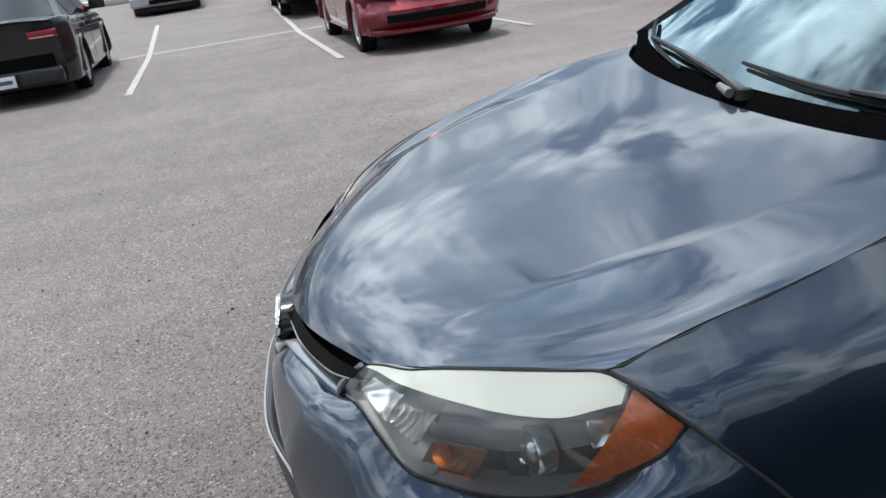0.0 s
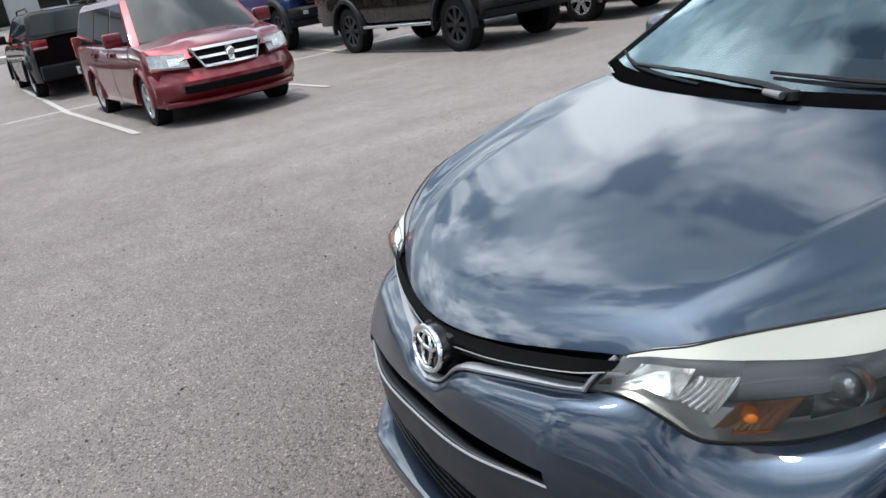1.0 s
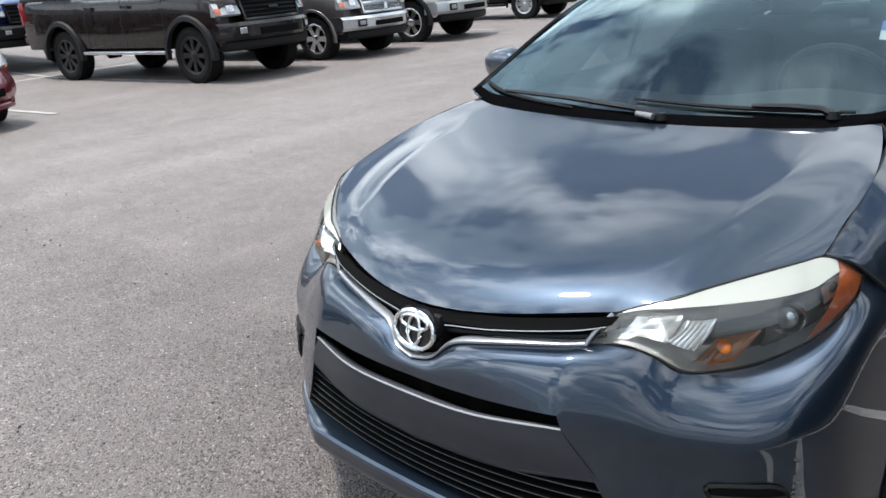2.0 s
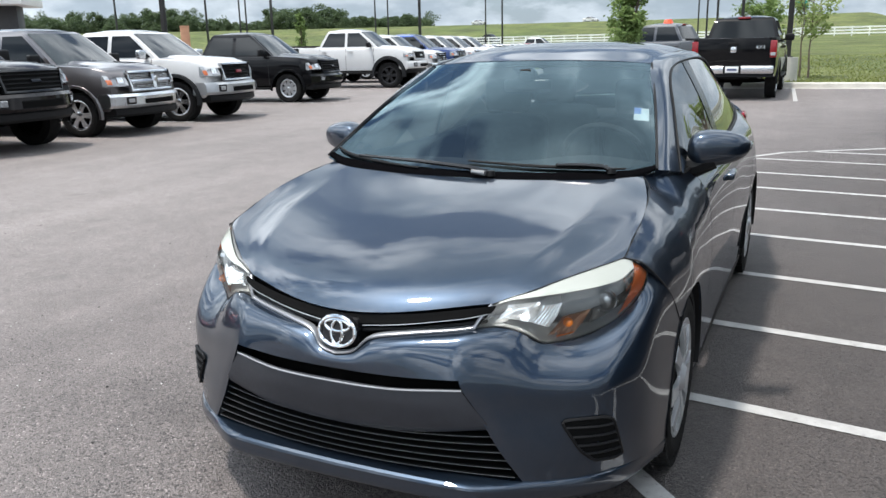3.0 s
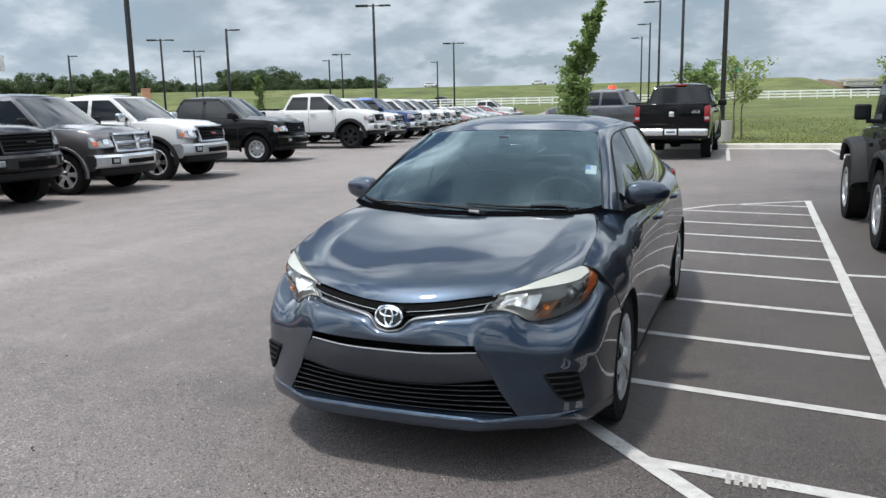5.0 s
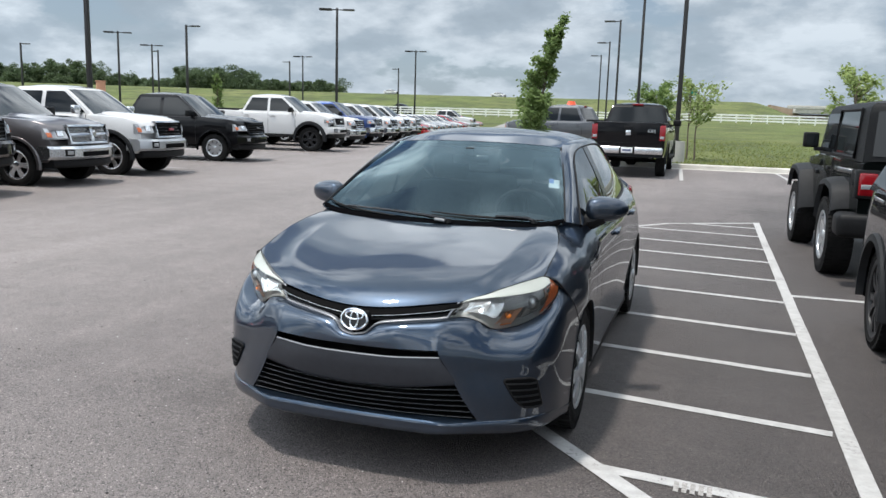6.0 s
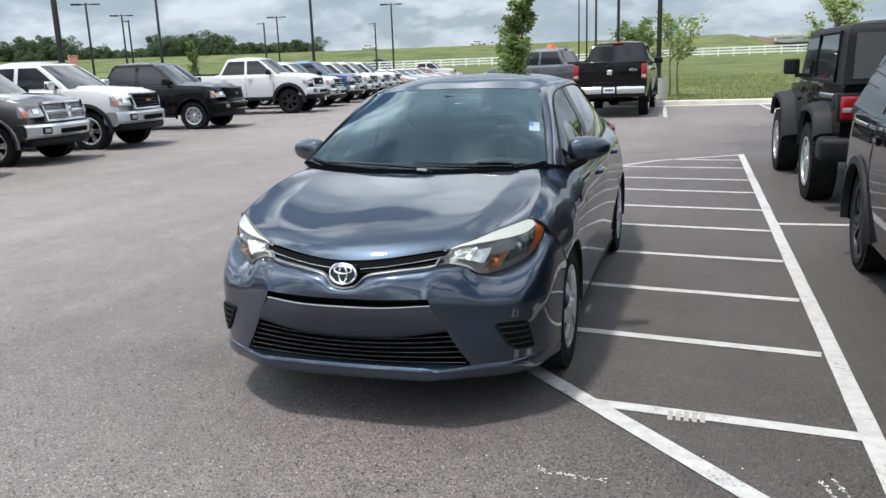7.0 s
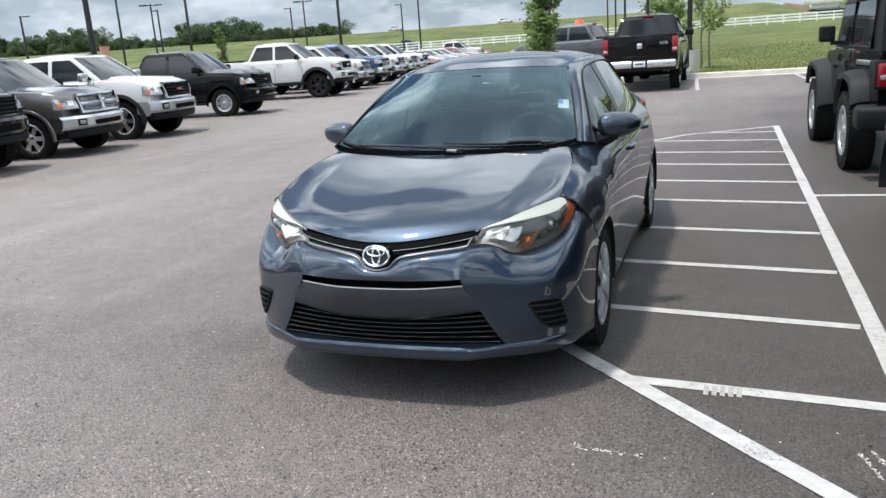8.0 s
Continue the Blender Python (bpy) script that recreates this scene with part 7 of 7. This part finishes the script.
def tree(label, x, y, h, spread, leaves, size, mat, seed, columnar=False, trunks=1, bare=0.25, z=None, lean=Vector()):
    rng = random.Random(seed)
    z = land(x, y) - 0.02 if z is None else z
    o = thing("tree", label, "tree", Matrix.Translation((x, y, z)), "young trees")
    crown = bmesh.new()
    tips = []
    for k in range(trunks):
        bm = bmesh.new()
        off = Vector(((k - (trunks - 1) / 2) * 0.28, rng.uniform(-0.1, 0.1), 0))
        r0 = (0.035 + h * 0.009) * (0.6 if trunks > 1 else 0.85)
        top = h * (0.95 if columnar else 0.8)
        trunk = [off + Vector((0.05 * h * 0.1 * math.sin(i * 1.3 + k), 0.05 * h * 0.1 * math.cos(i * 1.7), top * i / 8)) + lean * (i / 8) for i in range(9)]
        tube(bm, trunk, [r0 * (1 - 0.85 * i / 8) for i in range(9)], 8)
        n = int(48 if columnar else 20) // trunks + 4
        for i in range(n):
            f = bare + (1 - bare) * (i + rng.random()) / n
            base = trunk[0].lerp(trunk[8], f) + (trunk[int(f * 8)] - trunk[0].lerp(trunk[8], int(f * 8) / 8))
            a = rng.uniform(0, 6.28)
            if columnar:
                reach = spread * (1.02 - 0.45 * f) * min(1.0, 0.5 + 2.0 * f) * rng.uniform(0.6, 1.2)
                tip = base + Vector((math.cos(a) * reach, math.sin(a) * reach, reach * rng.uniform(1.0, 1.8)))
            else:
                reach = spread * (0.35 + 0.75 * math.sin(math.pi * (f - bare) / (1 - bare) * 0.8 + 0.3)) * rng.uniform(0.6, 1.25)
                tip = base + Vector((math.cos(a) * reach, math.sin(a) * reach, reach * rng.uniform(0.4, 1.1)))
            mid = base.lerp(tip, 0.5) + Vector((0, 0, 0.05 * reach))
            tube(bm, [base, mid, tip], [r0 * 0.35, r0 * 0.22, r0 * 0.08], 5)
            tips += [(mid, reach), (base.lerp(tip, 0.8), reach), (tip, reach)]
        part("trunk", bm, BARK, o)
    for i in range(leaves):
        c, reach = tips[rng.randrange(len(tips))]
        d = Vector((rng.gauss(0, 1), rng.gauss(0, 1), rng.gauss(0, 1))) * reach * (0.2 if columnar else 0.13)
        leaf(crown, c + d, size, rng)
    part("crown", crown, mat, o, smooth=0)
    return o


tree("tall narrow young poplar with dense green leaves", -4.6, 24.0, 4.4, 0.56, 9000, 0.075, LEAF_A, 3, columnar=True, bare=0.1, z=0.0, lean=Vector((0.72, 0, 0)))
tree("young sapling on twin thin trunks with pale leaves", 0.55, 29.3, 3.3, 0.72, 1100, 0.08, LEAF_B, 5, trunks=2, bare=0.42)
tree("young tree with pale green leaves on the verge", 5.9, 28.2, 3.9, 0.8, 1700, 0.085, LEAF_B, 8, bare=0.35)
tree("bushy green tree beyond the verge", -2.7, 56.0, 3.6, 1.35, 4000, 0.11, LEAF_A, 11, trunks=2, bare=0.2)
tree("small green tree behind the trucks", -34.0, 49.0, 3.9, 0.42, 2400, 0.08, LEAF_A, 12, columnar=True, bare=0.12, z=0.0)


def island(x, y):
    bm = bmesh.new()
    pts = [(x + 1.6 * math.cos(a), y + 1.1 * math.sin(a)) for a in (2 * math.pi * k / 28 for k in range(28))]
    prism(bm, [(a, b, -0.02) for a, b in pts], (0, 0, 0.15))
    return tagged(part("planting_island", bm, CONCRETE), "concrete-edged planting island in the lot", "kerb", kind="structure")


island(-4.1, 24.0)


def woods():
    """Crowns of a mixed wood that stand behind the crest of the bank."""
    rng = random.Random(21)
    bm = bmesh.new()
    # bearing from, to, height, trees
    belts = [(41.2, 62, 8.2, 110), (39.4, 40.7, 6.2, 5), (31.7, 37.0, 8.0, 34), (37.0, 41.2, 3.4, 26), (26.8, 31.6, 4.4, 34), (26.0, 26.3, 5.0, 2), (41.2, 62, 4.0, 60)]
    for a0, a1, top, count in belts:
        for i in range(count):
            ang = radians(a0 + (a1 - a0) * (i + rng.random()) / count)
            reach = rng.uniform(246, 262) / math.hypot(0.8 * math.sin(ang), math.cos(ang))
            x, y = 1.5 - reach * math.sin(ang), -3 + reach * math.cos(ang)
            h = top * rng.uniform(0.62, 1.08)
            z0 = land(x, y) - 1.4
            w = rng.uniform(2.0, 3.3) * (0.6 + 0.05 * h)
            for _ in range(10):
                f = rng.uniform(0.04, 0.84)
                wide = w * (1.1 - 0.7 * f * f)
                c = Vector((x + rng.gauss(0, wide * 0.55), y + rng.gauss(0, wide * 0.4), z0 + 1 + h * f))
                r = wide * rng.uniform(0.5, 0.8)
                for _ in range(95):
                    v = Vector((rng.gauss(0, 1), rng.gauss(0, 1), rng.gauss(0, 1))).normalized() * r * rng.uniform(0.45, 1.18)
                    leaf(bm, c + Vector((v.x, v.y, v.z * 0.8)), 0.30, rng)
    ob = part("woods", bm, LEAF_C, None, smooth=0)
    return tagged(ob, "dark line of mixed trees along the horizon", "trees", kind="stuff")


woods()


def verge_grass():
    """Taller tufts on the verge beyond the kerb."""
    rng = random.Random(4)
    bm = bmesh.new()
    for i in range(9000):
        y = 25.9 + 30 * rng.random() ** 1.7
        x = rng.uniform(-2.4, 14)
        p = Vector((x, y, land(x, y)))
        h = rng.uniform(0.03, 0.09) * (1 + 1.2 * max(0, noise.noise(Vector((x * 0.3, y * 0.3, 0)))))
        a = rng.uniform(0, 6.28)
        s = Vector((math.cos(a), math.sin(a), 0)) * 0.03
        t = Vector((rng.gauss(0, 0.05), rng.gauss(0, 0.05), h))
        bm.faces.new([bm.verts.new(p - s), bm.verts.new(p + s), bm.verts.new(p + t)])
    ob = part("verge_grass", bm, leaf_material("grass_blades", (0.12, 0.155, 0.04), (0.25, 0.27, 0.09)), None, smooth=0)
    return tagged(ob, "rough green grass tufts on the verge", "grass", kind="stuff")


verge_grass()


def overpass():
    o = thing("overpass", "long low concrete motorway bridge on the bank", "bridge")
    x0, x1, y = 20.5, 80.0, 233.0
    part("deck", box((x0, y - 6, 4.4), (x1, y + 6, 5.5), 0.1), CONCRETE, o)
    part("parapet", box((x0 - 2, y - 6.2, 5.5), (x1, y - 5.9, 6.4), 0.03), CONCRETE, o)
    for x in (31, 46, 61):
        part("pier", box((x - 0.6, y - 5, 1.0), (x + 0.6, y + 5, 4.6), 0.1), CONCRETE, o)
    bm = bmesh.new()
    prism(bm, [(x0 - 6, y + 2, 0.5), (x0 + 4, y + 2, 0.5), (x0 + 1, y + 2, 5.4), (x0 - 6, y + 2, 6.6)], (0, 8, 0))
    prism(bm, [(x0, y + 5.5, 0.5), (x1, y + 5.5, 0.5), (x1, y + 5.5, 4.3), (x0, y + 5.5, 4.3)], (0, 4, 0))
    part("earth_slope", bm, material("bare_earth", (0.36, 0.27, 0.19), 0.95, vary=0.25, scale=0.4), o)
    return o


overpass()
far_car = vehicle("sedan", "white car on the motorway bank", "car", pose_m(-92.0, 228.0, 70, land(-92, 228) + 0.02), car_s, car_c, dict(CAR))
copy_thing(far_car, pose_m(-60, 236, 70, land(-60, 236) + 0.02))
for i, (x, y) in enumerate(((-32.5, 76.5),)):
    vehicle("suv", "dark off-road car at the end of the row", "suv", pose_m(x, y, 30, 0.0), suv_s, suv_c, dict(SUV))


# ---- canopy and building beyond the lot ----
def canopy():
    o = thing("entrance_canopy", "white entrance canopy on a dark column", "canopy", pose(-36.1, 24.5, -0.55, 0, 0, 38))
    part("fascia", box((-5, -2, 4.3), (3, 2, 5.1), 0.03), material("canopy_white", (0.75, 0.75, 0.74), 0.5, vary=0.04), o)
    part("column", box((1.4, -0.6, 0), (2.4, 0.6, 4.3), 0.03), material("canopy_dark", (0.03, 0.03, 0.032), 0.5, vary=0.1), o)
    part("column", box((-4.4, -0.6, 0), (-3.4, 0.6, 4.3), 0.03), bpy.data.materials["canopy_dark"], o)


canopy()


def showroom():
    o = thing("building", "long pale grey low building beyond the kerb", "building", pose(-50, -14, 1.4, 0, 0, 9))
    clad = material("grey_cladding", (0.42, 0.43, 0.44), 0.6, vary=0.05, scale=1.2)
    part("wall", box((-8, -22, -1.5), (0, 22, 5.2), 0.05), clad, o)
    part("roof", box((-8.2, -22.2, 5.2), (0.2, 22.2, 5.6), 0.05), material("roof_edge", (0.2, 0.2, 0.21), 0.6), o)
    for i in range(8):
        y = -18 + i * 5
        w = part("window", box((-0.02, y - 1.6, 0.6), (0.03, y + 1.6, 3.2), 0.01), DARK_GLASS, o)
        part("frame", box((0.0, y - 0.04, 0.6), (0.05, y + 0.04, 3.2)), SILVER, w, smooth=0)


showroom()
bm = box((-1.2, -20, -0.05), (1.2, 12, 0.14), 0.02)
wk = part("pavement", bm, CONCRETE)
wk.matrix_world = pose(-28.7, -4, 0.72, 0, 0, 9)
tagged(wk, "pale concrete pavement along the far kerb", "pavement", kind="structure")


def orange_bin():
    o = thing("storage_box", "orange-brown storage box behind the parked trucks", "box", pose(-32.2, 34.9, 0, 0, 0, 45))
    m = material("faded_orange", (0.46, 0.24, 0.14), 0.7, vary=0.15, scale=3)
    part("body", box((-0.24, -0.24, 0), (0.24, 0.24, 2.8), 0.02), m, o)
    part("lid", box((-0.26, -0.26, 2.8), (0.26, 0.26, 2.88), 0.02), m, o)


orange_bin()


def road_sign():
    o = thing("road_sign", "small green direction sign on two steel posts by the motorway", "road sign", pose(-3.0, 140, land(-3.0, 140), 0, 0, 0))
    z = 6.4 - land(-3.0, 140)
    part("panel", box((-0.9, -0.04, z - 0.55), (0.9, 0.0, z + 0.55), 0.02), material("sign_green", (0.02, 0.22, 0.16), 0.5, vary=0.05), o)
    for x in (-0.6, 0.6):
        part("post", box((x - 0.05, 0.0, -0.1), (x + 0.05, 0.08, z + 0.5), 0.01), SILVER, o)


road_sign()
